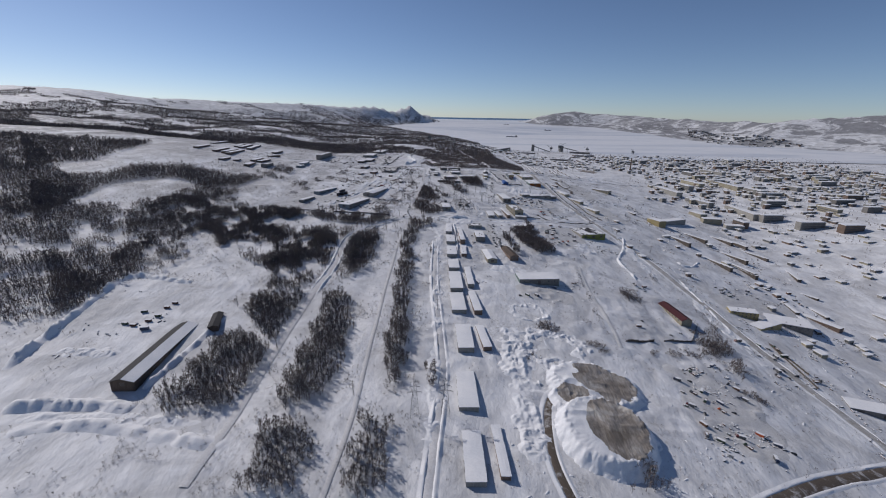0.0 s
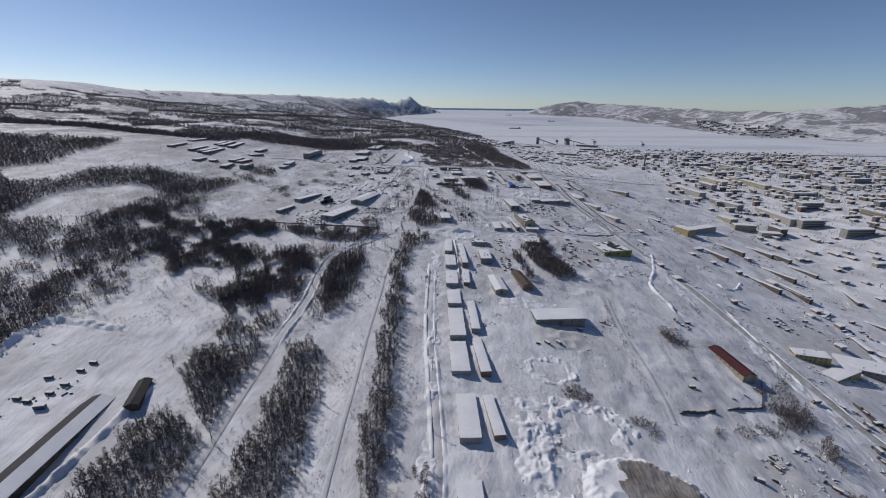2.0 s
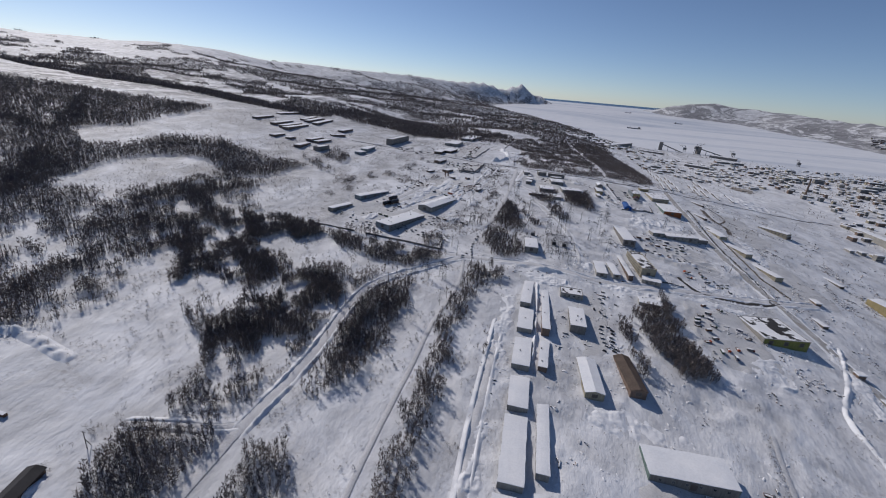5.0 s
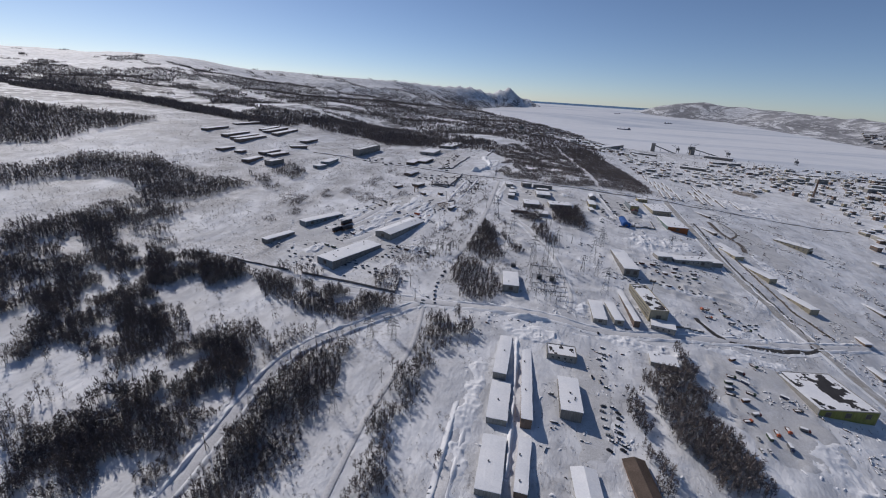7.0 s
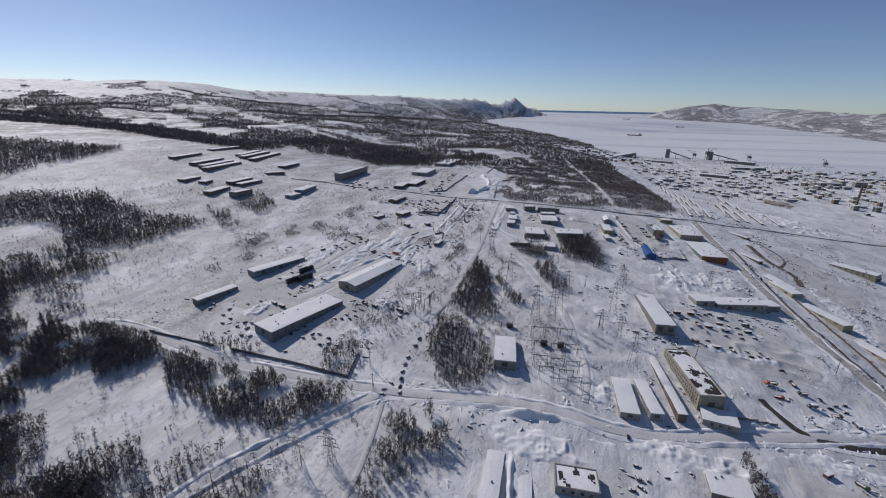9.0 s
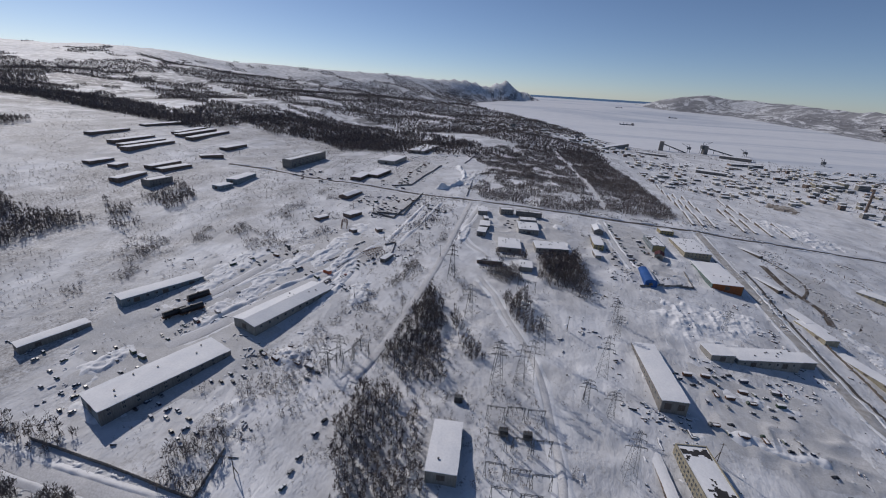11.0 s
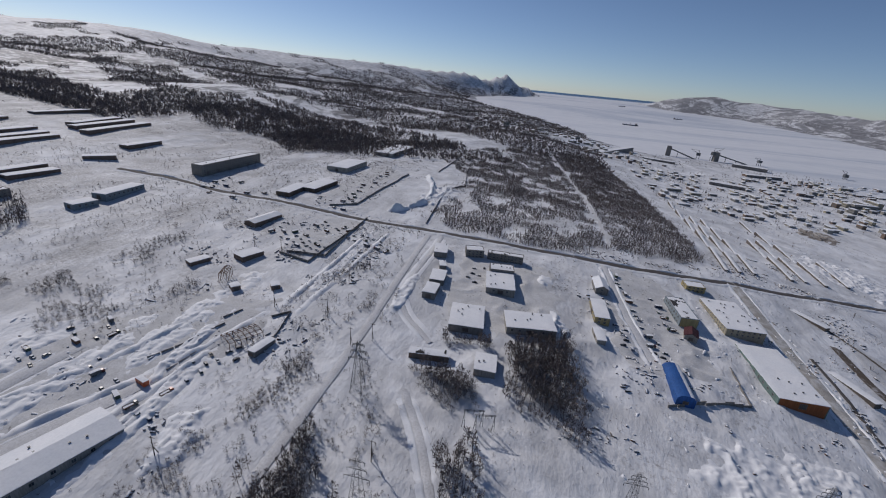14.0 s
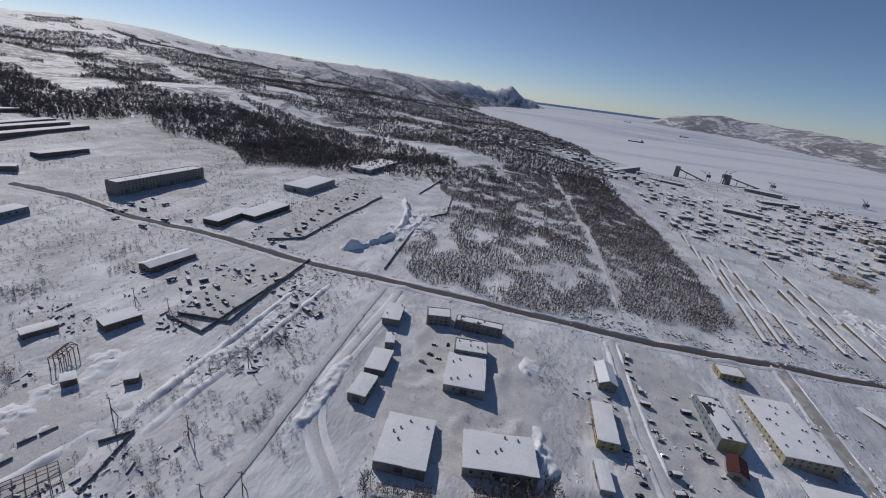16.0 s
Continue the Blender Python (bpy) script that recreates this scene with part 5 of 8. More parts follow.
def fence(label, points, h=2.2, mat=CONCRETE, pitch=4.0):
    """A fence of panels between posts along a polyline."""
    h *= 0.62
    key = (h, mat.name, pitch)
    if key not in PANEL:
        s = Shape()
        s.box(0.08, -0.07, -0.9, pitch - 0.08, 0.07, h)
        for k in range(4):
            s.box(0.3 + k * pitch / 4, -0.11, 0.2, 0.3 + k * pitch / 4 + pitch / 4 - 0.35, 0.11, h - 0.25)
        s.box(-0.13, -0.13, -1.0, 0.13, 0.13, h + 0.12, 0, 0.02)
        PANEL[key] = s.mesh("panel", mat)
    f = thing("fence", label, "fence", FAR, "yard fences")
    for (x0, y0), (x1, y1) in zip(points, points[1:]):
        d = math.hypot(x1 - x0, y1 - y0)
        n = max(1, round(d / pitch))
        ang = math.degrees(math.atan2(y1 - y0, x1 - x0))
        for i in range(n):
            a = i / n
            x, y = x0 + (x1 - x0) * a, y0 + (y1 - y0) * a
            m = pose(x, y, height(x, y), 0, 0, ang + 1.5 * (float(hashed(i, x0, 2)) - 0.5))
            part("panel", PANEL[key], f, "", m)
    return f


put(PYLON, -2.7, 595, 1)
put(PYLON, 32.9, 582.3, 2)
put(PYLON, -20, 635, 3)
put(PYLON, 15.5, 554.2, 4)
put(PYLON, 24.9, 557.5, 5)
put(PYLON, 16.3, 555.4, 1)
put(PYLON, 28.7, 561.3, 2)
put(PYLON, 59.2, 575.2, 3)
put(PYLON, 63.3, 527.2, 4)
put(PYLON, -20.1, 635.6, 5)
put(PYLON_LOW, 50.9, 554.4, 1)
put(PYLON_LOW, 60.3, 552.4, 2)
put(PYLON_LOW, -51.9, 442.6, 3)
put(PYLON_LOW, -60.7, 436.7, 4)
put(PYLON, -11.2, 171.6, 5)
put(PYLON, 3.4, 173.2, 1)
put(PYLON_LOW, -48.6, 439.6, 2)
put(PYLON_LOW, -55.9, 387.2, 3)
put(PYLON_LOW, 70.2, 621.8, 4)
put(PYLON_LOW, 69.3, 606.2, 5)
put(PYLON_LOW, 129.7, 640.1, 1)
put(PYLON_LOW, -49.9, 549.8, 2)
put(PYLON_LOW, -51.8, 542.3, 3)
put(POLE, -91, 358, 4)
put(POLE, -81.2, 355.9, 5)
put(POLE, -95.6, 388.6, 1)
put(POLE, -84.8, 388.4, 2)
put(POLE, -87.3, 407.8, 3)
put(POLE, -81.2, 420.2, 4)
put(POLE, -70, 421.4, 5)
put(POLE, -58.7, 436.4, 1)
put(POLE, -118.3, 717.4, 2)
put(POLE, -101, 716.6, 3)
put(POLE, -50, 671.1, 4)
put(POLE, -25.4, 661.8, 5)
put(POLE, -54.6, 703.1, 1)
put(POLE, -49.5, 717.7, 2)
put(POLE, -74.5, 669.3, 3)
put(POLE, -62.3, 593, 4)
put(POLE, -38.2, 553.5, 5)
put(POLE, -32, 655.5, 1)
put(POLE, -4.7, 610.2, 2)
put(POLE, 45.3, 601.9, 3)
put(POLE, -56.1, 491.2, 4)
put(POLE, -49, 477.7, 5)
put(POLE, -130.5, 452.7, 1)
put(POLE, 50.5, 557.1, 2)
put(POLE, 95.6, 543.7, 3)
put(POLE, 169.2, 566, 4)
put(POLE, -95.4, 221.9, 5)
put(POLE, -79.6, 210.5, 1)
put(POLE, -80.6, 182.2, 2)
put(POLE, -43.3, 184.9, 3)
put(POLE, -55.4, 246.6, 4)
put(POLE, -2.3, 272.3, 5)
put(POLE, -1.1, 230.9, 1)
put(POLE, -140.4, 270.3, 2)
put(POLE, 231.5, 454.4, 3)
fence("dark concrete panel fence half buried in snow", [(-176.2, 486.8), (-135.6, 485.2)])
fence("dark concrete panel fence half buried in snow", [(-126.1, 485.5), (-97.4, 484.4), (-63.1, 482.1), (-65.5, 499.5)])
fence("concrete panel fence round a yard", [(-98.9, 718.8), (-78.3, 722.9), (-80.9, 789.6)])
fence("concrete panel fence round a yard", [(-101.9, 716.2), (-83.2, 713), (-78.9, 770.5)])
fence("concrete panel fence round a yard", [(-115.1, 800.7), (-99.1, 812.5), (-96.5, 934.6)])
fence("long concrete fence beside the scrub", [(-40.5, 797.3), (-46.3, 864.9), (-46.6, 901.3), (-36.3, 924.2), (-46.4, 989)], h=1.8)
fence("long concrete fence by the snowfield", [(-74.2, 971.4), (-74.6, 1110.3)], h=2)
fence("low board fence in the snow", [(124.9, 256.6), (145.8, 260.5)], mat=TIMBER, h=1.3)
fence("low board fence in the snow", [(155.2, 264.9), (178.8, 271.2), (198.1, 299.1)], mat=TIMBER, h=1.5)
fence("weathered board fence along the yard", [(251.3, 291.1), (249.1, 261.6), (247.8, 241.2)], mat=TIMBER, h=1.8)
fence("weathered board fence along the avenue", [(186, 665.9), (192, 616), (197.1, 577.5), (208.7, 546.8)], mat=TIMBER, h=1.5)
fence("dark board fence in the snowy lots", [(251.7, 292.7), (254.3, 256.6)], mat=TIMBER, h=1.6)
fence("low board fence in the snow", [(126.8, 257.9), (146.6, 261.7)], mat=TIMBER, h=1.2)
fence("concrete fence along the road", [(118.6, 509.4), (90.6, 504.9)], h=1.8)
fence("grey concrete panel yard fence", [(91.1, 668.7), (110.9, 678.2), (126.1, 683.2), (126.4, 708.1)], h=1.8)

for points in ([(-96.4, 624.7), (-90, 636.7), (-85.5, 651.1)], [(-85.8, 622), (-82.7, 635.2)], [(-88.6, 654.5), (-84.9, 662.8)], [(-62.4, 648), (-63, 654), (-65.7, 667.8), (-71, 661.8)]):
    fence("dark low retaining wall half buried in ploughed snow", points, h=1.5)
building("store_shed", "narrow store with a clean snow roof", "store", -61.8, 640.4, 10.5, 3.4, 3.6, 79, wall=CONCRETE, doors="c")

# ---- woods ----
def bulk_mesh(name, verts, faces, *mats, index=None):
    """One mesh from arrays of corners and triangles."""
    me = bpy.data.meshes.new(name)
    me.vertices.add(len(verts))
    me.vertices.foreach_set("co", np.asarray(verts, np.float32).ravel())
    me.loops.add(faces.size)
    me.loops.foreach_set("vertex_index", faces.ravel().astype(np.int32))
    me.polygons.add(len(faces))
    me.polygons.foreach_set("loop_start", np.arange(0, faces.size, 3, dtype=np.int32))
    for m in mats:
        me.materials.append(m)
    if index is not None:
        me.polygons.foreach_set("material_index", index.astype(np.int32))
    me.update()
    me.validate()
    return me


def trees_mesh(name, px, py, h, twigs, seed, wide=0.34, fat=1.0):
    """Bare trees: thin leaning stems with a rounded crown of fine upswept twigs."""
    r = np.random.RandomState(seed)
    n = len(px)
    pz = ground(px, py) - 0.2
    lx, ly = r.uniform(-0.07, 0.07, n) * h, r.uniform(-0.07, 0.07, n) * h
    foot = np.stack([px, py, pz], -1)
    top = np.stack([px + lx, py + ly, pz + h], -1)
    tri = []
    for a in (0.4, 2.0):
        side = np.stack([np.cos(a) * np.ones(n), np.sin(a) * np.ones(n), np.zeros(n)], -1) * (0.025 + 0.005 * h)[:, None] * fat
        tri.append(np.stack([foot - side, foot + side, foot + (top - foot) * 0.95], 1))
    k = twigs
    f = r.uniform(0.12, 0.72, (n, k)) ** 0.8
    ang = r.uniform(0, 2 * np.pi, (n, k))
    start = foot[:, None] + (top - foot)[:, None] * f[..., None]
    crown = np.sin(np.pi * np.clip(f * 1.05 + 0.12, 0, 1))
    reach = wide * h[:, None] * crown * r.uniform(0.35, 1.0, (n, k))
    rise = h[:, None] * r.uniform(0.12, 0.34, (n, k))
    end = start + np.stack([np.cos(ang) * reach, np.sin(ang) * reach, np.minimum(rise, h[:, None] * 1.03 - f * h[:, None])], -1)
    w = r.uniform(0.02, 0.05, (n, k)) * fat
    side = np.stack([-np.sin(ang) * w, np.cos(ang) * w, 0.6 * w], -1)
    mid = start * 0.45 + end * 0.55
    tri.append(np.stack([start, mid + side, end], 2).reshape(-1, 3, 3))
    # fine twigs filling a rounded crown
    k = int(k * 1.8)
    g = r.normal(0, 1, (n, k, 3))
    g *= (r.uniform(0.1, 1, (n, k)) ** 0.4 / np.linalg.norm(g, axis=-1))[..., None]
    hh = h[:, None, None]
    at = foot[:, None] + (top - foot)[:, None] * 0.56 + g * hh * np.array([wide * 0.85, wide * 0.85, 0.42])
    d1 = g * np.array([0.8, 0.8, 0.5]) + np.array([0, 0, 0.7]) + r.normal(0, 0.4, (n, k, 3))
    d2 = r.normal(0, 1, (n, k, 3))
    long = 0.20 * hh ** 0.6 * 1.9 * r.uniform(0.6, 1.2, (n, k, 1))
    tri.append(np.stack([at - d1 * long * 0.5, at + d2 * long * 0.10 * fat, at + d1 * long * 0.5], 2).reshape(-1, 3, 3))
    v = np.concatenate([t.reshape(-1, 3) for t in tri])
    return bulk_mesh(name, v, np.arange(len(v)).reshape(-1, 3), BARK)


def clumps_mesh(name, px, py, h, tufts, seed, size=0.8, wide=0.3):
    """Distant bare trees: a stem and a loose rounded crown of small twig tufts."""
    r = np.random.RandomState(seed)
    n = len(px)
    pz = ground(px, py) - 0.2
    foot = np.stack([px, py, pz], -1)
    ang = r.uniform(0, 6.283, n)
    side = np.stack([np.cos(ang), np.sin(ang), np.zeros(n)], -1) * (0.10 + 0.02 * h)[:, None]
    stem = np.stack([foot - side, foot + side, foot + np.stack([0 * h, 0 * h, h * 0.8], -1)], 1)
    f = r.uniform(0.25, 1.0, (n, tufts))
    rad = wide * h[:, None] * np.sin(np.pi * np.clip(f * 0.85 + 0.12, 0, 1)) * np.sqrt(r.uniform(0, 1, (n, tufts)))
    a = r.uniform(0, 6.283, (n, tufts))
    mid = foot[:, None] + np.stack([np.cos(a) * rad, np.sin(a) * rad, f * h[:, None]], -1)
    d1, d2 = r.normal(0, 1, (n, tufts, 3)), r.normal(0, 1, (n, tufts, 3))
    d1[..., 2] += 1.2
    q = 1.55 * size * (0.5 + 0.1 * h)[:, None, None] * r.uniform(0.5, 1.0, (n, tufts, 1))
    tuft = np.stack([mid - d1 * q * 0.3, mid + d2 * q * 0.32, mid + d1 * q * 0.5], 2).reshape(-1, 3, 3)
    v = np.concatenate([stem.reshape(-1, 3), tuft.reshape(-1, 3)])
    return bulk_mesh(name, v, np.arange(len(v)).reshape(-1, 3), BARK)


def in_poly(px, py, poly):
    hit = np.zeros(len(px), bool)
    for (xi, yi), (xj, yj) in zip(poly, poly[-1:] + poly[:-1]):
        cross = (yi > py) != (yj > py)
        with np.errstate(divide="ignore", invalid="ignore"):
            hit ^= cross & (px < (xj - xi) * (py - yi) / (yj - yi + 1e-9) + xi)
    return hit


PLANTED = set()


def thicket(poly, gap=2.1, h=(2.8, 5.6), twigs=20, thin=0.15, seed=1, label="dense leafless dark thicket standing in deep snow", fat=1.0):
    """A wood of bare trees filling a patch of ground."""
    r = np.random.RandomState(seed)
    far = fat > 1.9
    tall = h[1] > 4.0
    if min(p[0] for p in poly) < -120 and max(p[1] for p in poly) > 380 and not far:
        thin = max(0.41, thin + 0.08)
    if tall:
        gap, h = gap * (1.12 if far else 1.25), tuple(v * (1.35 if far else 1.55) for v in h)
    xs_, ys_ = [p[0] for p in poly], [p[1] for p in poly]
    gx, gy = np.meshgrid(np.arange(min(xs_) - 3, max(xs_) + 3, gap), np.arange(min(ys_) - 3, max(ys_) + 3, gap))
    px = gx.ravel() + r.uniform(-0.6, 0.6, gx.size) * gap
    py = gy.ravel() + r.uniform(-0.6, 0.6, gx.size) * gap
    wob = 7 * (grain(px, py, 7, 11) - 0.5) + 3 * (grain(px, py, 3, 12) - 0.5)
    keep = in_poly(px + wob, py - wob, poly) & (grain(px, py, 18, 21) * 0.5 + grain(px, py, 7, 22) * 0.5 > thin + 0.06)
    px, py = px[keep], py[keep]
    keep = off_lanes(px, py, 2.6) & off_plots(px, py, 1.5)
    spots = []
    for x, y in zip(px[keep], py[keep]):
        cell = (int(x / gap / 0.7), int(y / gap / 0.7), int(gap * 10))
        if cell not in PLANTED:
            PLANTED.add(cell)
            spots.append((x, y))
    if not spots:
        return
    p = np.array(spots)
    size = r.uniform(*h, len(p)) * (0.6 + 0.75 * grain(p[:, 0], p[:, 1], 14, 31))
    if far:
        me = clumps_mesh("thicket", p[:, 0], p[:, 1], size, twigs, seed, fat * 0.36, 0.24)
    else:
        me = trees_mesh("thicket", p[:, 0], p[:, 1], size, int(twigs * 1.3), seed, 0.22 if tall else 0.45, fat * (1.2 if tall else 1.0))
    tagged(new("thicket", me), label, "woods", "woods", "stuff")


thicket([(-136, 283), (-101, 296), (-94, 267), (-95, 222), (-117, 244), (-134, 265)], 1.45, (3.0, 5.2), 17, 0.08, 1, fat=1.3)
thicket([(-135, 220), (-124, 239), (-94, 218), (-96, 196), (-102, 177), (-130, 169), (-142, 182), (-134, 194), (-136, 208)], 1.45, (3.0, 5.2), 17, 0.08, 2, fat=1.3)
thicket([(-89, 401), (-71, 430), (-63, 410), (-61, 343), (-73, 320), (-84, 342)], 1.45, (3.0, 5.2), 17, 0.08, 3, fat=1.3)
thicket([(-85, 286), (-70, 294), (-60, 268), (-55, 219), (-58, 184), (-71, 170), (-81, 182), (-80, 210), (-81, 256)], 1.45, (3.0, 5.2), 17, 0.08, 4, fat=1.3)
thicket([(-78, 161), (-62, 165), (-53, 152), (-54, 128), (-76, 127)], 1.45, (3.0, 5.2), 17, 0.08, 5, fat=1.3)
thicket([(-38, 376), (-33, 400), (-25, 346), (-24, 297), (-21, 230), (-21, 199), (-26, 189), (-32, 205), (-33, 248), (-35, 311)], 1.45, (3.0, 5.2), 17, 0.08, 6, fat=1.3)
thicket([(-36, 168), (-20, 166), (-20, 144), (-29, 128), (-37, 128), (-37, 149)], 1.45, (3.0, 5.2), 17, 0.08, 7, fat=1.3)
thicket([(-7, 208), (0, 209), (0, 193), (-5, 191)], 1.45, (3.0, 5.2), 17, 0.08, 8, fat=1.3)
thicket([(-257, 406), (-248, 428), (-226, 444), (-195, 452), (-175, 428), (-154, 411), (-154, 389), (-173, 379), (-207, 372)], 1.5, (2.6, 4.8), 17, 0.4, 9, fat=1.3)
thicket([(-154, 345), (-152, 372), (-148, 384), (-139, 407), (-119, 413), (-104, 401), (-98, 378), (-98, 356), (-99, 339), (-136, 328)], 1.5, (2.6, 4.8), 17, 0.14, 10, fat=1.3)
thicket([(-82, 343), (-82, 366), (-78, 394), (-76, 426), (-68, 429), (-61, 402), (-66, 367), (-72, 346)], 1.5, (2.6, 4.8), 17, 0.4, 11, fat=1.3)
thicket([(-38, 355), (-35, 371), (-28, 376), (-24, 359)], 1.5, (2.6, 4.8), 17, 0.3, 12, fat=1.3)
thicket([(-40, 378), (-41, 405), (-32, 436), (-26, 429), (-28, 398), (-28, 376)], 1.5, (2.6, 4.8), 17, 0.4, 13, fat=1.3)
thicket([(-35, 444), (-37, 459), (-24, 469), (-8, 477), (-8, 466), (-20, 449), (-26, 437)], 1.5, (2.6, 4.8), 17, 0.4, 14, fat=1.3)
thicket([(-34, 513), (-34, 538), (-16, 541), (0, 503), (-2, 492), (-26, 490)], 1.5, (2.6, 4.8), 17, 0.3, 15, fat=1.3)
thicket([(-36, 559), (-33, 623), (-17, 602), (-8, 564), (-18, 555)], 1.5, (2.6, 4.8), 17, 0.3, 16, fat=1.3)
thicket([(-124, 471), (-92, 482), (-61, 478), (-53, 474), (-72, 453), (-91, 439), (-106, 448)], 1.5, (2.6, 4.8), 17, 0.14, 17, fat=1.3)
thicket([(-10, 363), (-12, 376), (-9, 382), (-5, 371), (-5, 365)], 1.5, (2.6, 4.8), 17, 0.3, 18, fat=1.3)
thicket([(-35, 554), (-29, 575), (-20, 578), (-8, 562), (-5, 549), (-20, 544)], 1.5, (2.6, 4.8), 17, 0.16, 21, fat=1.3)
thicket([(-35, 594), (-30, 620), (-23, 612), (-16, 590), (-25, 584)], 1.5, (2.6, 4.8), 17, 0.16, 22, fat=1.3)
thicket([(-12, 593), (-8, 596), (9, 568), (4, 563), (-5, 578)], 1.5, (2.6, 4.8), 17, 0.16, 23, fat=1.3)
thicket([(12, 617), (22, 627), (27, 619), (32, 601), (28, 589), (18, 602)], 1.5, (2.6, 4.8), 17, 0.16, 24, fat=1.3)
thicket([(27, 685), (53, 693), (60, 648), (49, 648), (33, 656)], 1.5, (2.6, 4.8), 17, 0.16, 25, fat=1.3)
thicket([(-4, 657), (20, 648), (18, 640), (-1, 647)], 1.5, (2.6, 4.8), 17, 0.16, 26, fat=1.3)
thicket([(-247, 466), (-240, 477), (-205, 482), (-173, 482), (-148, 471), (-171, 456), (-181, 442), (-172, 423), (-172, 418)], 1.5, (2.6, 4.8), 17, 0.3, 27, fat=1.3)
thicket([(-151, 470), (-120, 474), (-73, 472), (-59, 472), (-60, 458), (-91, 444), (-130, 453)], 1.5, (2.6, 4.8), 17, 0.3, 28, fat=1.3)
thicket([(-256, 467), (-201, 482), (-173, 489), (-156, 473), (-178, 440), (-147, 415), (-155, 395), (-173, 381), (-204, 395), (-234, 431)], 1.7, (2.6, 4.8), 13, 0.33, 29, fat=1.5)
thicket([(-155, 371), (-131, 431), (-108, 446), (-113, 405), (-117, 369), (-107, 326), (-124, 325), (-140, 347)], 1.7, (2.6, 4.8), 13, 0.33, 30, fat=1.5)
thicket([(-148, 487), (-62, 502), (-62, 477), (-140, 458)], 1.7, (2.6, 4.8), 13, 0.33, 31, fat=1.5)
thicket([(187, 272), (206, 278), (203, 249), (191, 229), (187, 237), (190, 260)], 1.7, (2.6, 4.8), 13, 0.33, 32, fat=1.5)
thicket([(81, 152), (96, 151), (94, 137), (79, 136)], 1.7, (2.6, 4.8), 13, 0.33, 33, fat=1.5)
thicket([(-351, 359), (-359, 399), (-364, 455), (-328, 489), (-319, 529), (-293, 524), (-256, 467), (-236, 416), (-238, 356), (-240, 327), (-244, 291), (-244, 246)], 1.8, (3, 5.4), 13, 0.38, 34, fat=2)
thicket([(-492, 509), (-490, 549), (-459, 528), (-431, 559), (-434, 601), (-380, 634), (-310, 617), (-261, 627), (-273, 572), (-298, 539), (-342, 569), (-377, 570), (-405, 524), (-400, 472), (-393, 404)], 2, (3.2, 5.5), 11, 0.2, 35, fat=2.4)
thicket([(-284, 651), (-268, 655), (-239, 639), (-230, 620), (-238, 616)], 1.8, (3, 5.5), 11, 0.3, 36, fat=2)
thicket([(-266, 667), (-275, 692), (-263, 707), (-238, 690), (-236, 659)], 1.8, (3, 5.5), 11, 0.3, 37, fat=2)
thicket([(-94, 1063), (-55, 1197), (38, 1326), (69.5, 1106), (85, 817), (35, 785), (-23, 796), (-43, 820), (-40, 969)], 1.45, (2.0, 3.8), 8, 0.35, 38, fat=1.95)
thicket([(49, 1309), (130, 1378), (169, 1115), (156, 841), (90, 814), (83.5, 992)], 1.45, (2.0, 3.8), 8, 0.24, 39, fat=1.95)
thicket([(-706, 736), (-655, 738), (-552, 767), (-518, 785), (-493, 612), (-518, 581), (-517, 536)], 2.4, (3.5, 6), 9, 0.15, 40, fat=2.9)
thicket([(-305, 1007), (-312, 1160), (-196, 1115), (-91, 1182), (-91, 1130), (-179, 1067), (-195, 982), (-236, 941)], 2.4, (3.5, 6), 9, 0.15, 41, fat=2.9)
thicket([(-474, 1030), (-515, 1274), (-334, 1252), (-304, 1068), (-333, 962)], 2.4, (3.5, 6), 9, 0.5, 42, fat=2.9)
thicket([(-48, 559), (-48, 577), (-43, 626), (-39, 661), (-44, 666), (-53, 623), (-58, 586), (-58, 566)], 1.7, (1.6, 3.2), 12, 0.45, 242, "grey leafless brush in thin snow", fat=1.2)
thicket([(-216, 601), (-212, 629), (-191, 655), (-165, 659), (-173, 620), (-186, 593)], 1.7, (1.6, 3.2), 12, 0.45, 243, "grey leafless brush in thin snow", fat=1.2)
thicket([(-166, 629), (-160, 653), (-131, 658), (-141, 621)], 1.7, (1.6, 3.2), 12, 0.5, 244, "grey leafless brush in thin snow", fat=1.2)
thicket([(2, 675), (16, 686), (24, 682)], 1.7, (1.6, 3.2), 12, 0.3, 245, "grey leafless brush in thin snow", fat=1.2)
thicket([(-151, 643), (-127, 668), (-99, 719), (-82, 716), (-107, 654), (-126, 633)], 1.7, (1.6, 3.2), 12, 0.55, 246, "grey leafless brush in thin snow", fat=1.2)
thicket([(-220, 555), (-207, 610), (-161, 765), (-140, 745), (-174, 593), (-199, 540)], 1.7, (1.6, 3.2), 12, 0.5, 247, "grey leafless brush in thin snow", fat=1.2)
thicket([(-96, 508), (-83, 541), (-65, 570), (-56, 613), (-50, 564), (-53, 499), (-65, 480)], 1.7, (1.6, 3.2), 12, 0.45, 248, "grey leafless brush in thin snow", fat=1.2)
thicket([(-351, 359), (-359, 399), (-364, 455), (-460, 440), (-560, 380), (-520, 300), (-330, 230), (-244, 246), (-244, 291)], 1.9, (3, 5.4), 13, 0.3, 91, fat=2.0)
thicket([(-491, 509), (-490, 549), (-620, 560), (-700, 470), (-600, 400), (-393, 404), (-400, 472)], 2.1, (3.2, 5.5), 10, 0.22, 92, fat=2.4)
thicket([(-706, 736), (-518, 581), (-517, 536), (-800, 560), (-950, 700)], 2.6, (3.5, 6), 9, 0.2, 93, fat=2.9)
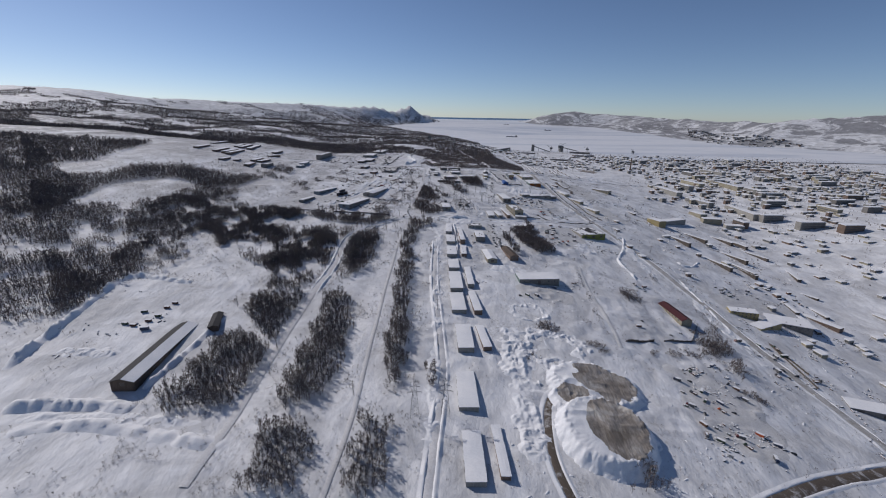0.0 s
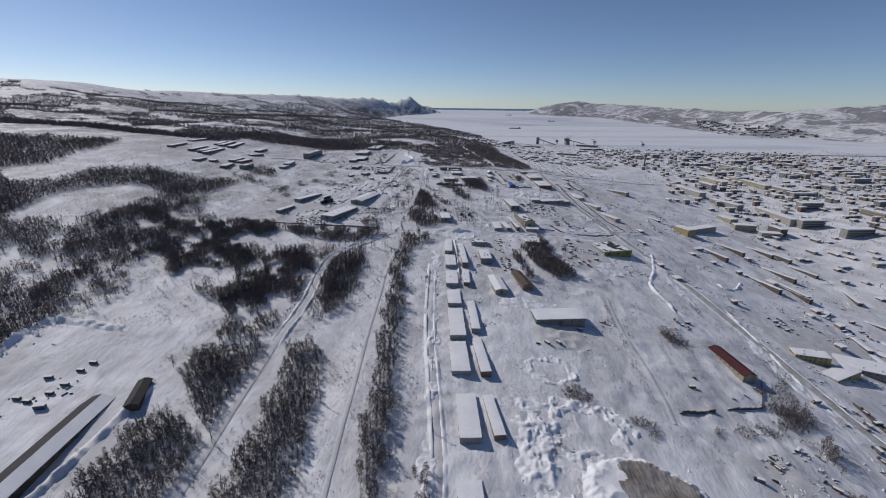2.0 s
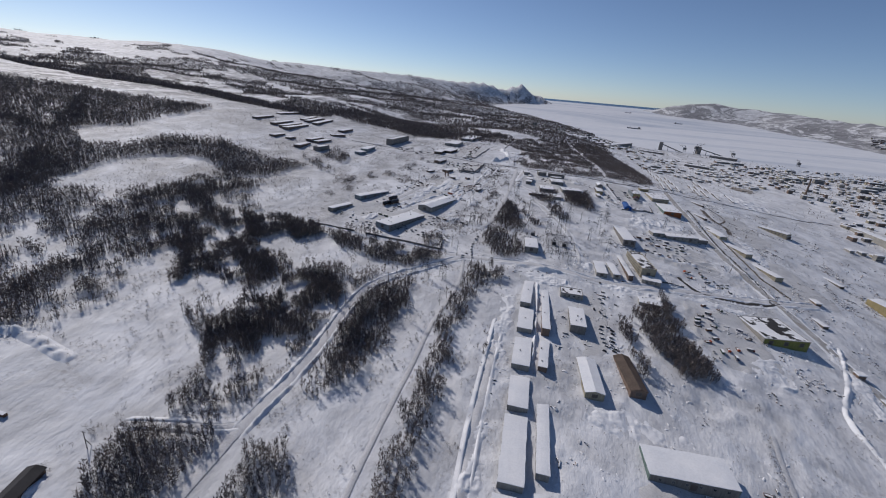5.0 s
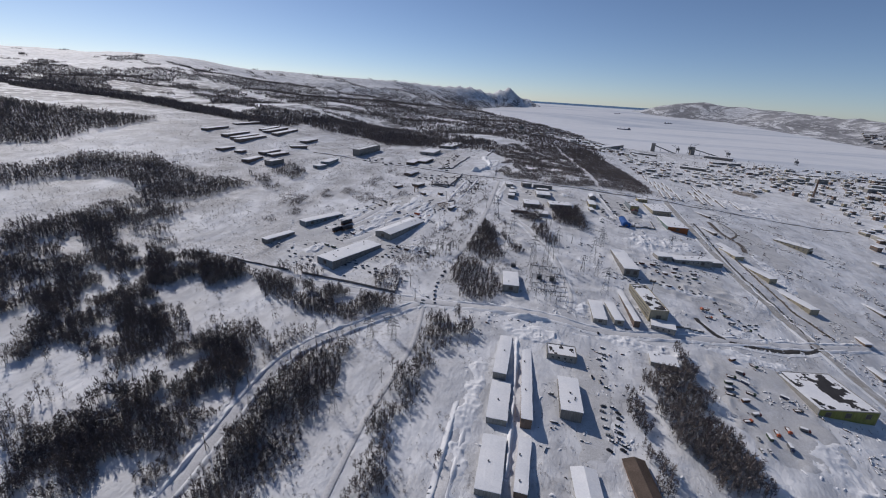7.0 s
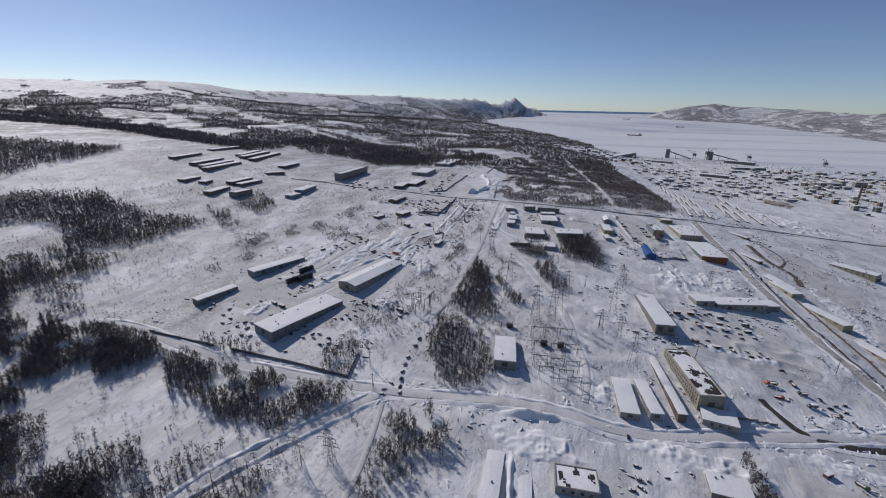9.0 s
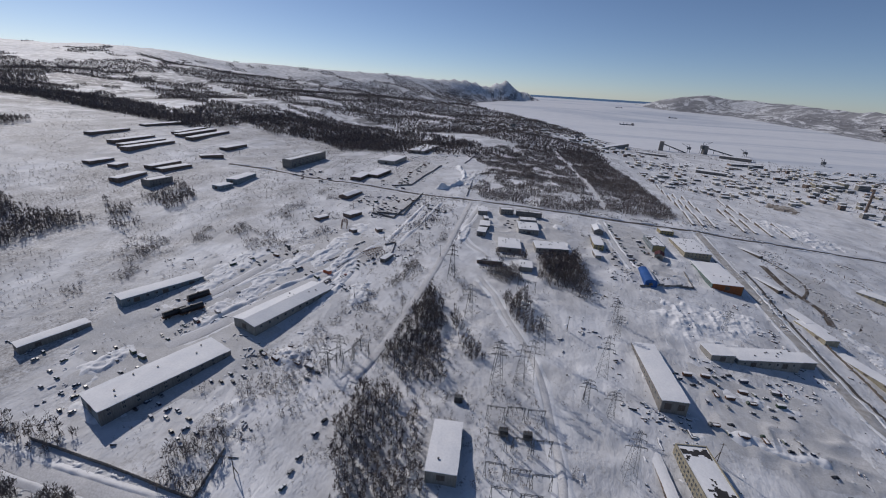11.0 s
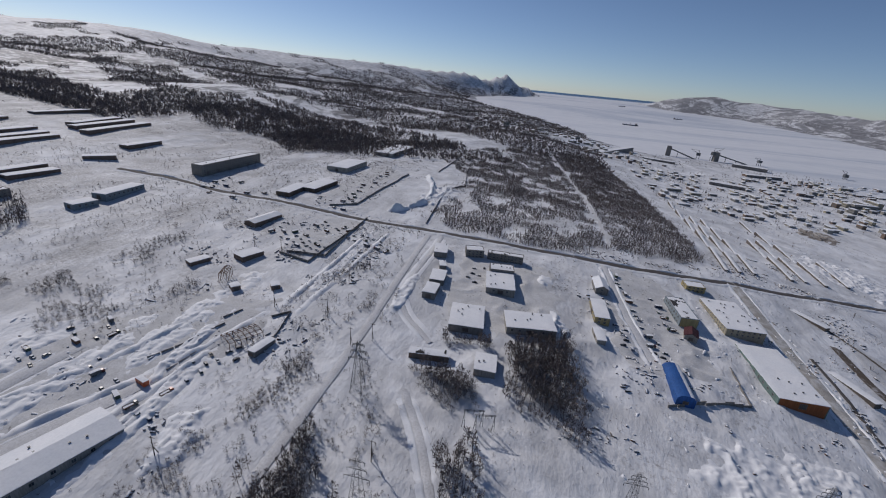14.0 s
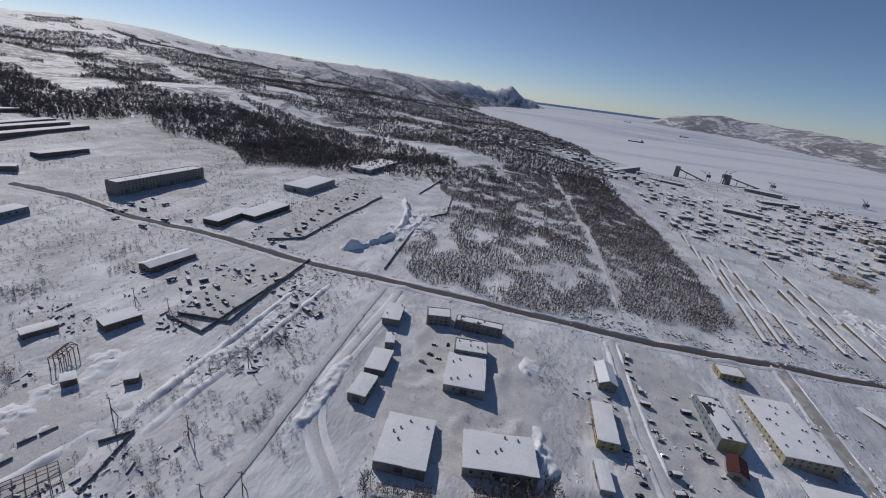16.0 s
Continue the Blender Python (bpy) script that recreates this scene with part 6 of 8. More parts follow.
thicket([(-353, 420), (-300, 594), (-192, 484), (-179, 434), (-157, 404), (-105, 408), (-96, 312), (-119, 291), (-157, 334), (-166, 364), (-218, 329), (-241, 300)], 1.7, (2.2, 4.4), 13, 0.54, 352, "open leafless scrub standing in snow", fat=1.3)
thicket([(-172, 376), (-157, 404), (-111, 413), (-97, 381), (-95, 318), (-111, 301), (-144, 328)], 1.7, (2.2, 4.4), 13, 0.4, 353, "open leafless scrub standing in snow", fat=1.3)
thicket([(-301, 363), (-271, 383), (-224, 429), (-174, 403), (-180, 376), (-223, 342), (-250, 309)], 1.7, (2.2, 4.4), 13, 0.5, 354, "open leafless scrub standing in snow", fat=1.3)
thicket([(-102, 429), (-67, 443), (-69, 366), (-70, 313), (-87, 324)], 1.7, (2.2, 4.4), 13, 0.3, 355, "open leafless scrub standing in snow", fat=1.3)
thicket([(-261, 475), (-262, 493), (-207, 493), (-162, 485), (-95, 481), (-61, 475), (-59, 465), (-105, 463), (-161, 467), (-197, 457), (-221, 449)], 1.7, (2.2, 4.4), 13, 0.52, 356, "open leafless scrub standing in snow", fat=1.3)
thicket([(-42, 449), (-29, 470), (-5, 467), (-9, 456), (-23, 447), (-28, 436), (-36, 436)], 1.7, (2.2, 4.4), 13, 0.33, 357, "open leafless scrub standing in snow", fat=1.3)
thicket([(-80, 425), (-73, 436), (-56, 443), (-43, 439), (-48, 427), (-76, 420)], 1.7, (2.2, 4.4), 13, 0.4, 358, "open leafless scrub standing in snow", fat=1.3)
thicket([(-205, 439), (-188, 440), (-157, 427), (-126, 427), (-114, 444), (-92, 439), (-93, 422), (-111, 410), (-146, 401)], 1.7, (2.2, 4.4), 13, 0.5, 359, "open leafless scrub standing in snow", fat=1.3)
thicket([(-319, 450), (-322, 495), (-312, 548), (-257, 536), (-239, 480), (-183, 476), (-161, 469), (-178, 430), (-159, 414), (-119, 412), (-87, 432), (-95, 388), (-99, 358), (-95, 339), (-139, 327)], 2.2, (3.4, 5.6), 14, 0.34, 501, "open dark leafless wood with snow between its trees", fat=1.5)
thicket([(72.2, 452.1), (87.6, 461.3), (95, 478), (100.9, 478.1), (101.4, 454.5), (99.9, 434.7), (107.5, 428.2), (108.1, 414.5), (110.5, 403), (91.7, 396.4), (87.9, 406.8), (80.5, 413.1), (76.4, 429.3)], 1.4, (3, 4.8), 20, 0.06, 502, fat=1.5)
thicket([(64, 441.8), (70.7, 442.9), (71.3, 422.6), (68.6, 412.9), (64.6, 417.7), (63.2, 428)], 1.4, (2.8, 4.4), 20, 0.06, 503, fat=1.5)
thicket([(67.4, 406.5), (71.8, 405.7), (72.4, 389), (66.3, 387)], 1.4, (2.8, 4.4), 20, 0.06, 504, fat=1.5)
thicket([(-0.9, 677.5), (22.5, 676.5), (22.5, 671), (0.6, 672.3)], 1.3, (2.6, 4.2), 18, 0.1, 505, fat=1.4)
for bx, by, br in ((73.6, 262.7, 8), (99.5, 247, 6), (104.4, 238.8, 5), (139.6, 246.5, 5), (152.3, 251.5, 6), (167.4, 253.1, 7), (190.9, 269.9, 9), (188.4, 260.6, 8), (155.5, 328.8, 6), (54, 224.1, 5), (196, 240, 7), (187, 216, 5)):
    thicket([(bx + br * math.cos(a), by + br * 0.7 * math.sin(a)) for a in (0.2, 1.3, 2.4, 3.5, 4.5, 5.5)], 1.2, (1.2, 2.8), 16, 0.2, int(bx * 7), "dark leafless bushes in drifted snow", fat=1.3)
thicket([(-130, 295), (-135, 318), (-146, 336), (-155, 366), (-135, 355), (-113, 337), (-101, 321), (-99, 304), (-122, 294)], 1.5, (3, 4.8), 17, 0.32, 506, fat=1.3)
thicket([(188, 284), (217, 306), (212, 287), (211, 268), (197, 249), (177, 249), (175, 261)], 1.55, (1.6, 3.4), 14, 0.35, 460, "dark leafless bushes in drifted snow", fat=1.3)
thicket([(122, 388), (129, 392), (126, 336), (120, 289), (120, 261), (114, 259), (114, 285), (119, 331)], 1.55, (0.8, 2.0), 10, 0.47, 461, "dark leafless bushes in drifted snow", fat=1.2)
thicket([(154, 338), (167, 346), (166, 325), (154, 316), (149, 322)], 1.55, (1.6, 3.0), 14, 0.12, 462, "dark leafless bushes in drifted snow", fat=1.3)
thicket([(90, 277), (101, 281), (111, 277), (107, 270), (90, 268)], 1.55, (0.8, 1.8), 10, 0.45, 463, "dark leafless bushes in drifted snow", fat=1.2)
thicket([(60, 267), (80, 270), (80, 261), (62, 258)], 1.55, (0.8, 1.8), 10, 0.48, 464, "dark leafless bushes in drifted snow", fat=1.2)
thicket([(225, 360), (224, 343), (231, 340), (222, 302), (211, 296), (211, 321)], 1.55, (0.8, 2.0), 10, 0.46, 465, "dark leafless bushes in drifted snow", fat=1.2)
thicket([(198, 389), (206, 394), (201, 353), (192, 347)], 1.55, (0.8, 2.0), 10, 0.42, 466, "dark leafless bushes in drifted snow", fat=1.2)
thicket([(-52, 608), (-49, 623), (-48, 642), (-40, 668), (-42, 708), (-32, 720), (-25, 684), (-31, 654), (-37, 631), (-42, 611), (-43, 604), (-48, 603)], 1.55, (1.4, 3.2), 12, 0.4, 468, "dark leafless bushes in drifted snow", fat=1.25)
thicket([(-6, 654), (6, 655), (20, 650), (22, 642), (11, 638), (-1, 644)], 1.55, (2.0, 3.8), 14, 0.12, 469, "dark leafless bushes in drifted snow", fat=1.3)
thicket([(27, 679), (51, 689), (53, 665), (30, 658)], 1.55, (2.4, 4.2), 15, 0.08, 470, "dark leafless bushes in drifted snow", fat=1.35)
thicket([(30, 656), (44, 660), (60, 640), (53, 637), (44, 646), (32, 646)], 1.55, (2.4, 4.2), 14, 0.15, 471, "dark leafless bushes in drifted snow", fat=1.3)
thicket([(-70, 703), (-57, 733), (-45, 714), (-49, 685), (-57, 685)], 1.55, (1.2, 2.6), 11, 0.4, 472, "dark leafless bushes in drifted snow", fat=1.2)
thicket([(0, 677), (21, 683), (22, 673), (5, 668)], 1.55, (1.6, 3.0), 13, 0.15, 473, "dark leafless bushes in drifted snow", fat=1.3)
thicket([(-38, 606), (-36, 616), (-32, 622), (-28, 618), (-25, 610)], 1.55, (2.4, 4.2), 14, 0.25, 474, "dark leafless bushes in drifted snow", fat=1.3)

def shrubs(label, poly, n, h, twigs, thin, seed, size=12.0, fat=1.0):
    """Low brush scattered in drifts over a patch of ground."""
    r = np.random.RandomState(seed)
    xs_, ys_ = [p[0] for p in poly], [p[1] for p in poly]
    px, py = r.uniform(min(xs_), max(xs_), n), r.uniform(min(ys_), max(ys_), n)
    keep = in_poly(px, py, poly) & (grain(px, py, size, seed + 50) * 0.65 + grain(px, py, size * 0.4, seed + 51) * 0.35 > thin)
    px, py = px[keep], py[keep]
    keep = off_lanes(px, py, 1.0) & off_plots(px, py, 0.8)
    px, py = px[keep], py[keep]
    tagged(new("brush", trees_mesh("brush", px, py, r.uniform(*h, len(px)), twigs, seed, 0.5, fat)), label, "brush", "brush", "stuff")


shrubs("leafless brush dotted over a snowy clearing", [(-75, 120), (-75, 470), (-10, 470), (-8, 120)], 2600, (1.0, 2.6), 12, 0.52, 1, fat=1.3)
shrubs("leafless brush along the wood edge", [(-150, 120), (-150, 330), (-75, 330), (-75, 120)], 2200, (1.2, 3.0), 12, 0.52, 2)
shrubs("leafless brush along the wood edge", [(-260, 300), (-260, 480), (-100, 470), (-95, 300)], 2600, (1.2, 3.2), 12, 0.52, 3)
shrubs("thin brush in the snow of the open field", [(-420, 450), (-300, 1000), (-110, 1000), (-110, 640), (-190, 480)], 15000, (0.8, 2.4), 6, 0.5, 4, 26.0, fat=1.7)
shrubs("thin brush under the power lines", [(-62, 500), (-80, 790), (-33, 790), (-20, 650), (50, 520), (0, 500)], 7000, (0.8, 2.8), 10, 0.46, 5, fat=1.4)
shrubs("thin brush in streaks among the eastern lots", [(110, 120), (110, 420), (260, 420), (260, 120)], 2600, (0.8, 2.0), 10, 0.64, 6, 18.0)
shrubs("leafless brush round the snowfield", [(-330, 90), (-330, 300), (-150, 190), (-100, 90)], 3200, (0.8, 2.2), 8, 0.52, 7, fat=1.5)
shrubs("low brush on the flats by the works", [(45, 640), (45, 790), (62, 790), (62, 640)], 300, (0.6, 1.8), 12, 0.5, 8)
shrubs("thin brush west of the barns", [(-700, 560), (-560, 900), (-300, 1000), (-300, 600)], 6000, (0.8, 2.6), 6, 0.54, 9, 30.0, fat=1.7)
shrubs("scrub south of the frozen bay", [(-60, 800), (-40, 1400), (180, 1400), (180, 800)], 5000, (1.0, 2.8), 5, 0.45, 10, 20.0, fat=1.8)


shrubs("twigs and dead weeds poking out of the snow of the yards", [(-70, 110), (-70, 800), (260, 800), (260, 110)], 16000, (0.35, 1.3), 7, 0.55, 11, 16.0, fat=1.3)
shrubs("dead weeds and twigs on the western yards", [(-260, 480), (-230, 1000), (-70, 1000), (-60, 480)], 9000, (0.4, 1.5), 7, 0.54, 12, 20.0, fat=1.3)
shrubs("dead weeds in the eastern snowfields", [(180, 800), (180, 1200), (420, 1200), (420, 430), (230, 430)], 8000, (0.4, 1.4), 5, 0.52, 13, 22.0, fat=1.6)


def town_trees():
    """Bare street trees and scrub between the houses of the town and round the far lots."""
    r = np.random.RandomState(91)
    n = 18000
    x, y = r.uniform(190, 1400, n), r.uniform(380, 1750, n)
    keep = (grain(x, y, 60, 64) * 0.5 + grain(x, y, 18, 65) * 0.5 > 0.5) & ((x > 420) | (y > 1080) | (r.uniform(0, 1, n) < 0.15)) & (y < 1780 - 0.1 * x)
    x, y = x[keep], y[keep]
    keep = off_lanes(x, y, 2.0) & off_plots(x, y, 1.0)
    x, y = x[keep], y[keep]
    tagged(new("town_trees", clumps_mesh("town_trees", x, y, r.uniform(2.0, 5.5, len(x)), 4, 92, 1.2)), "bare dark trees and scrub scattered through the town", "trees", "woods", "stuff")


town_trees()


def slope_trees():
    """Ragged larch and dwarf pine on the western slopes, in streaks along the hillside."""
    r = np.random.RandomState(77)
    n = 300000
    x, y = r.uniform(-3000, 150, n), 900 + 2900 * r.uniform(0, 1, n) ** 1.4
    z = land(x, y)
    u, v = x * 0.86 - y * 0.5, x * 0.5 + y * 0.86
    streak = grain(u, v * 2.6, 240, 61) * 0.5 + grain(u, v * 2.0, 90, 62) * 0.3 + grain(x, y, 30, 63) * 0.2
    low = np.clip((150 - z) / 110, -0.6, 0.35)
    keep = (streak + 0.36 * low > 0.545) & (z > sea_level(y) + 6) & (y - 0.75 * x > 1120) & ~((x > -420) & (x < -60) & (y < 990))
    x, y = x[keep], y[keep]
    me = clumps_mesh("hillside_woods", x, y, r.uniform(3.5, 7.0, len(x)), 4, 78, 2.0)
    tagged(new("hillside_woods", me), "sparse dark larch woods streaked over snowy hillsides", "woods", "woods", "stuff")


slope_trees()


# ---- ploughed snow, scrap and other loose stuff ----
def heaps(label, px, py, size, seed, mat=SNOW, flat=0.3):
    """Lumps of ploughed snow, each an uneven dome."""
    r = np.random.RandomState(seed)
    n = len(px)
    k = 7
    pz = ground(px, py)
    ang = np.linspace(0, 2 * np.pi, k, endpoint=False)[None] + r.uniform(0, 1, (n, 1))
    el = 1 + 0.75 * np.cos(2 * (ang - r.uniform(0, 6.28, (n, 1))))
    r1 = size[:, None] * el * r.uniform(0.6, 1.4, (n, k))
    r2 = r1 * r.uniform(0.3, 0.75, (n, k))
    low = np.stack([px[:, None] + np.cos(ang) * r1, py[:, None] + np.sin(ang) * r1, pz[:, None] - 0.3 + 0 * r1], -1)
    high = np.stack([px[:, None] + np.cos(ang) * r2, py[:, None] + np.sin(ang) * r2, pz[:, None] + size[:, None] * flat * r.uniform(0.5, 1.1, (n, k))], -1)
    tip = np.stack([px, py, pz + size * flat * r.uniform(0.8, 1.2, n)], -1)[:, None]
    v = np.concatenate([low, high, tip], 1)
    f = []
    for i in range(k):
        j = (i + 1) % k
        f += [(i, j, k + j), (i, k + j, k + i), (k + i, k + j, 2 * k)]
    f = np.array(f)[None] + (np.arange(n) * (2 * k + 1))[:, None, None]
    ob = tagged(new("snow_heaps", bulk_mesh("snow_heaps", v.reshape(-1, 3), f.reshape(-1, 3), mat)), label, "snow heaps", "snow heaps", "stuff")
    ob.data.polygons.foreach_set("use_smooth", np.ones(len(ob.data.polygons), bool))


def heaps_in(label, poly, n, lo, hi, thin, seed, mat=SNOW, flat=0.3):
    r = np.random.RandomState(seed)
    xs_, ys_ = [p[0] for p in poly], [p[1] for p in poly]
    px, py = r.uniform(min(xs_), max(xs_), n), r.uniform(min(ys_), max(ys_), n)
    keep = in_poly(px, py, poly) & (grain(px, py, 10, seed + 30) > thin)
    heaps(label, px[keep], py[keep], 1.3 * (lo + (hi - lo) * r.uniform(0, 1, keep.sum()) ** 2.2), seed, mat, flat)


def heaps_along(label, points, off, n, lo, hi, seed):
    r = np.random.RandomState(seed)
    c = smooth_line(points, 1.0)
    i = r.randint(0, len(c), n)
    a = r.uniform(0, 6.283, n)
    d = off * r.uniform(0.75, 1.5, n)
    t = np.gradient(c, axis=0)[i]
    t /= np.hypot(t[:, 0], t[:, 1])[:, None]
    s = np.sign(np.cos(a))
    heaps(label, c[i, 0] - t[:, 1] * d * s, c[i, 1] + t[:, 0] * d * s, lo + (hi - lo) * r.uniform(0, 1, n) ** 2, seed)


LOTS = [
    [(30, 120), (30, 330), (130, 330), (130, 120)],
    [(-10, 300), (-10, 480), (130, 480), (130, 300)],
    [(40, 490), (40, 640), (180, 640), (180, 490)],
    [(60, 640), (60, 790), (180, 790), (180, 640)],
    [(-190, 490), (-175, 640), (-60, 640), (-60, 490)],
    [(-150, 640), (-150, 790), (-50, 790), (-50, 640)],
    [(-180, 790), (-180, 1090), (-90, 1090), (-90, 790)],
    [(180, 200), (180, 420), (300, 420), (300, 200)],
    [(130, 400), (130, 560), (230, 560), (230, 400)],
]
for i, lot in enumerate(LOTS):
    area = (max(p[0] for p in lot) - min(p[0] for p in lot)) * (max(p[1] for p in lot) - min(p[1] for p in lot))
    heaps_in("shovelled heaps of snow in the yards", lot, int(area / 34), 0.25, 1.0, 0.55, 100 + i)


def snow_field(label, cx, cy, rx, ry, h, seed, mat=SNOW, ring_=False):
    """A patch of ploughed snow: ridges, clods and hollows that fade into the ground."""
    xs_, ys_ = np.arange(cx - rx * 1.25, cx + rx * 1.25, 0.6), np.arange(cy - ry * 1.25, cy + ry * 1.25, 0.6)
    gx, gy = np.meshgrid(xs_, ys_)
    d = np.hypot((gx - cx) / rx, (gy - cy) / ry) + 0.6 * (grain(gx, gy, 6, seed) - 0.5) + 0.25 * (grain(gx, gy, 2.4, seed + 1) - 0.5)
    if ring_:
        d = np.abs(d - 0.86) / 0.24
    m, h = step(1.0, 0.45, d), 1.1 * h
    ridge = (1 - np.abs(2 * grain(gx, gy * 0.8, 3.4 if ring_ else 6.5, seed + 2) - 1)) ** 1.3
    clod = (1 - np.abs(2 * grain(gx, gy, 1.9, seed + 3) - 1)) ** 2
    gz = ground(gx, gy) - 0.25 + m * (0.16 + h * (0.40 * ridge + 0.34 * clod * ridge + 0.14 * clod))
    ob = tagged(new("ploughed_snow", grid_mesh("ploughed_snow", xs_, ys_, lambda x, y: gz, mat)), label, "snow pile", "snow piles", "structure")
    return ob


snow_field("long field of pushed-up snow behind the depot", 118, 640, 26, 24, 1.7, 201)
snow_field("pushed-up snow beside the depot fence", 140, 655, 20, 12, 1.8, 202)
snow_field("ploughed ridges of snow west of the dump", 47, 225, 12, 42, 2.2, 203)
snow_field("ploughed ridges of snow west of the dump", 44, 170, 9, 30, 2.0, 204)
snow_field("rim of ploughed clods round a cleared oval", 72, 239, 21, 21, 1.6, 205, ring_=True)
snow_field("rim of ploughed snow round a small cleared oval", 63, 280, 13, 11, 1.2, 206, ring_=True)
snow_field("ploughed snow beside the garages", -3, 290, 5, 60, 1.2, 207)
snow_field("ploughed snow beside the garages", -4, 400, 6, 50, 1.3, 208)
snow_field("ploughed snow beside the garages", -3, 190, 5, 60, 1.1, 209)
snow_field("ploughed snow at the road junction", 20, 466, 22, 9, 1.8, 210)
snow_field("ploughed snow along the crossing road", 80, 478, 40, 7, 1.6, 211)
snow_field("ploughed snow along the crossing road", 50, 505, 8, 10, 1.8, 212)
snow_field("ploughed snow along the crossing road", 140, 494, 30, 6, 1.4, 213)
snow_field("pushed-up snow in the works yard", 50, 702, 6, 14, 2.2, 214)
snow_field("pushed-up snow by the works gate", 43, 745, 5, 8, 1.8, 215)
snow_field("ploughed snow west of the works", -25, 700, 4, 26, 1.4, 216)
snow_field("pushed-up snow between the warehouses", -70, 545, 9, 8, 2.4, 217)
snow_field("pushed-up snow between the warehouses", -62, 600, 8, 12, 2.0, 218)
snow_field("ploughed ridges in the western yards", -115, 600, 8, 60, 1.4, 219)
snow_field("ploughed ridges in the western yards", -100, 650, 9, 50, 1.4, 220)
snow_field("ploughed snow in the parking lot", 120, 560, 24, 6, 1.4, 221)
snow_field("ploughed snow in the parking lot", 125, 585, 22, 5, 1.2, 222)
snow_field("ploughed snow in the eastern lots", 150, 520, 18, 8, 1.2, 223)
snow_field("tipped snow on the cleared plot", -50, 880, 16, 40, 2.4, 224)
snow_field("ploughed snow along the fenced yard", -66, 720, 5, 50, 1.4, 225)
snow_field("wind-carved snow beside the shed yard", -200, 215, 22, 6, 1.6, 226)
snow_field("wind-carved snow by the ditch", -150, 165, 50, 6, 1.2, 227)
snow_field("ploughed snow in the truck lot", 150, 430, 14, 20, 1.0, 228)
snow_field("ploughed snow in the hall yard", 60, 352, 26, 9, 1.2, 230)
def lot(label, cx, cy, rx, ry, turn, seed):
    """A driven and trodden yard: packed grey snow with ruts, fraying out into the clean snow."""
    big = math.hypot(rx, ry) * 1.1
    xs_, ys_ = np.arange(cx - big, cx + big, 1.1), np.arange(cy - big, cy + big, 1.1)
    gx, gy = np.meshgrid(xs_, ys_)
    c, s_ = math.cos(radians(turn)), math.sin(radians(turn))
    u, v = c * (gx - cx) + s_ * (gy - cy), -s_ * (gx - cx) + c * (gy - cy)
    d = (np.abs(u / rx) ** 4 + np.abs(v / ry) ** 4) ** 0.25 + 0.35 * (grain(gx, gy, 13, seed) - 0.5) + 0.2 * (grain(gx, gy, 5, seed + 1) - 0.5)
    m = step(1.05, 0.85, d)
    gz = ground(gx, gy) - 0.45 + m * 0.62 + 0.12 * m * (np.abs(grain(u * 2.2, v * 0.3, 3, seed + 2) - 0.5) + grain(gx, gy, 2.5, seed + 3) - 0.8)
    tagged(new("pavement_yard", grid_mesh("pavement_yard", xs_, ys_, lambda x, y: gz, TRODDEN_SHADED)), label, "yard", kind="structure")


snow_field("ploughed snow between the long warehouses", -137, 522, 8, 14, 1.6, 241)
snow_field("ploughed snow between the long warehouses", -118, 500, 16, 5, 1.4, 242)
snow_field("ploughed snow between the long warehouses", -120, 565, 6, 16, 1.6, 243)
snow_field("ploughed snow by the warehouse gate", -72, 512, 7, 11, 1.5, 244)
lot("driven grey snow of the lorry yard", 133, 455, 26, 36, 0, 301)
lot("driven grey snow of the parking lot", 128, 572, 30, 30, 0, 302)
lot("trodden snow beside the office block", 48, 430, 9, 36, 0, 303)
# here the grey tone also puts the yard's shade into the colour
lot("cleared yard between the works halls", 22, 727, 30, 40, 0, 304)
lot("driven grey snow of the depot", 97, 735, 24, 50, 0, 305)
lot("driven snow round the long warehouses", -125, 540, 44, 36, -20, 306)
lot("driven grey snow of the western yards", -105, 625, 26, 56, -25, 307)
lot("cleared snow in front of the hall", 82, 312, 22, 14, 0, 308)
lot("driven snow of the fenced yard", -92, 752, 15, 36, 0, 309)
lot("driven snow of the storage yard", -118, 880, 18, 70, 0, 310)
lot("driven snow of the eastern workshop yard", 285, 355, 42, 34, 10, 311)
lot("driven snow east of the avenue", 225, 590, 24, 44, 15, 312)
lot("driven snow east of the avenue", 228, 720, 24, 56, 5, 313)
lot("driven snow of the vehicle field", 158, 200, 24, 38, -10, 314)
snow_field("brown dirty snow tipped beyond the road", 366, 1098, 22, 30, 2.2, 231, DIRT)
snow_field("wind-piled snow in the eastern lots", 300, 930, 40, 60, 1.8, 232)
snow_field("ploughed snow along the eastern yards", 215, 640, 8, 60, 1.3, 233)
snow_field("ploughed snow along the avenue", 205, 430, 7, 70, 1.2, 234)
snow_field("ploughed snow along the avenue", 222, 310, 7, 60, 1.0, 235)
snow_field("ploughed ridges in the western yards", -88, 632, 4, 30, 1.8, 237)
snow_field("ploughed ridges in the western yards", -78, 610, 5, 30, 1.6, 238)
snow_field("drifted snow round the yards", -140, 600, 10, 50, 1.2, 239)
heaps_along("snow clods along the crossing road", [(-136, 478), (-47, 478), (25, 486), (101, 497), (188, 529)], 5.0, 420, 0.4, 1.5, 124)
heaps_along("snow clods along the main road", [(-160, 789), (-30, 787), (85, 790), (226, 834)], 5.6, 320, 0.4, 1.2, 125)
heaps_along("snow clods along the west road", [(-45, 477), (-91, 417), (-93, 389), (-92, 341)], 4.2, 240, 0.3, 0.9, 126)
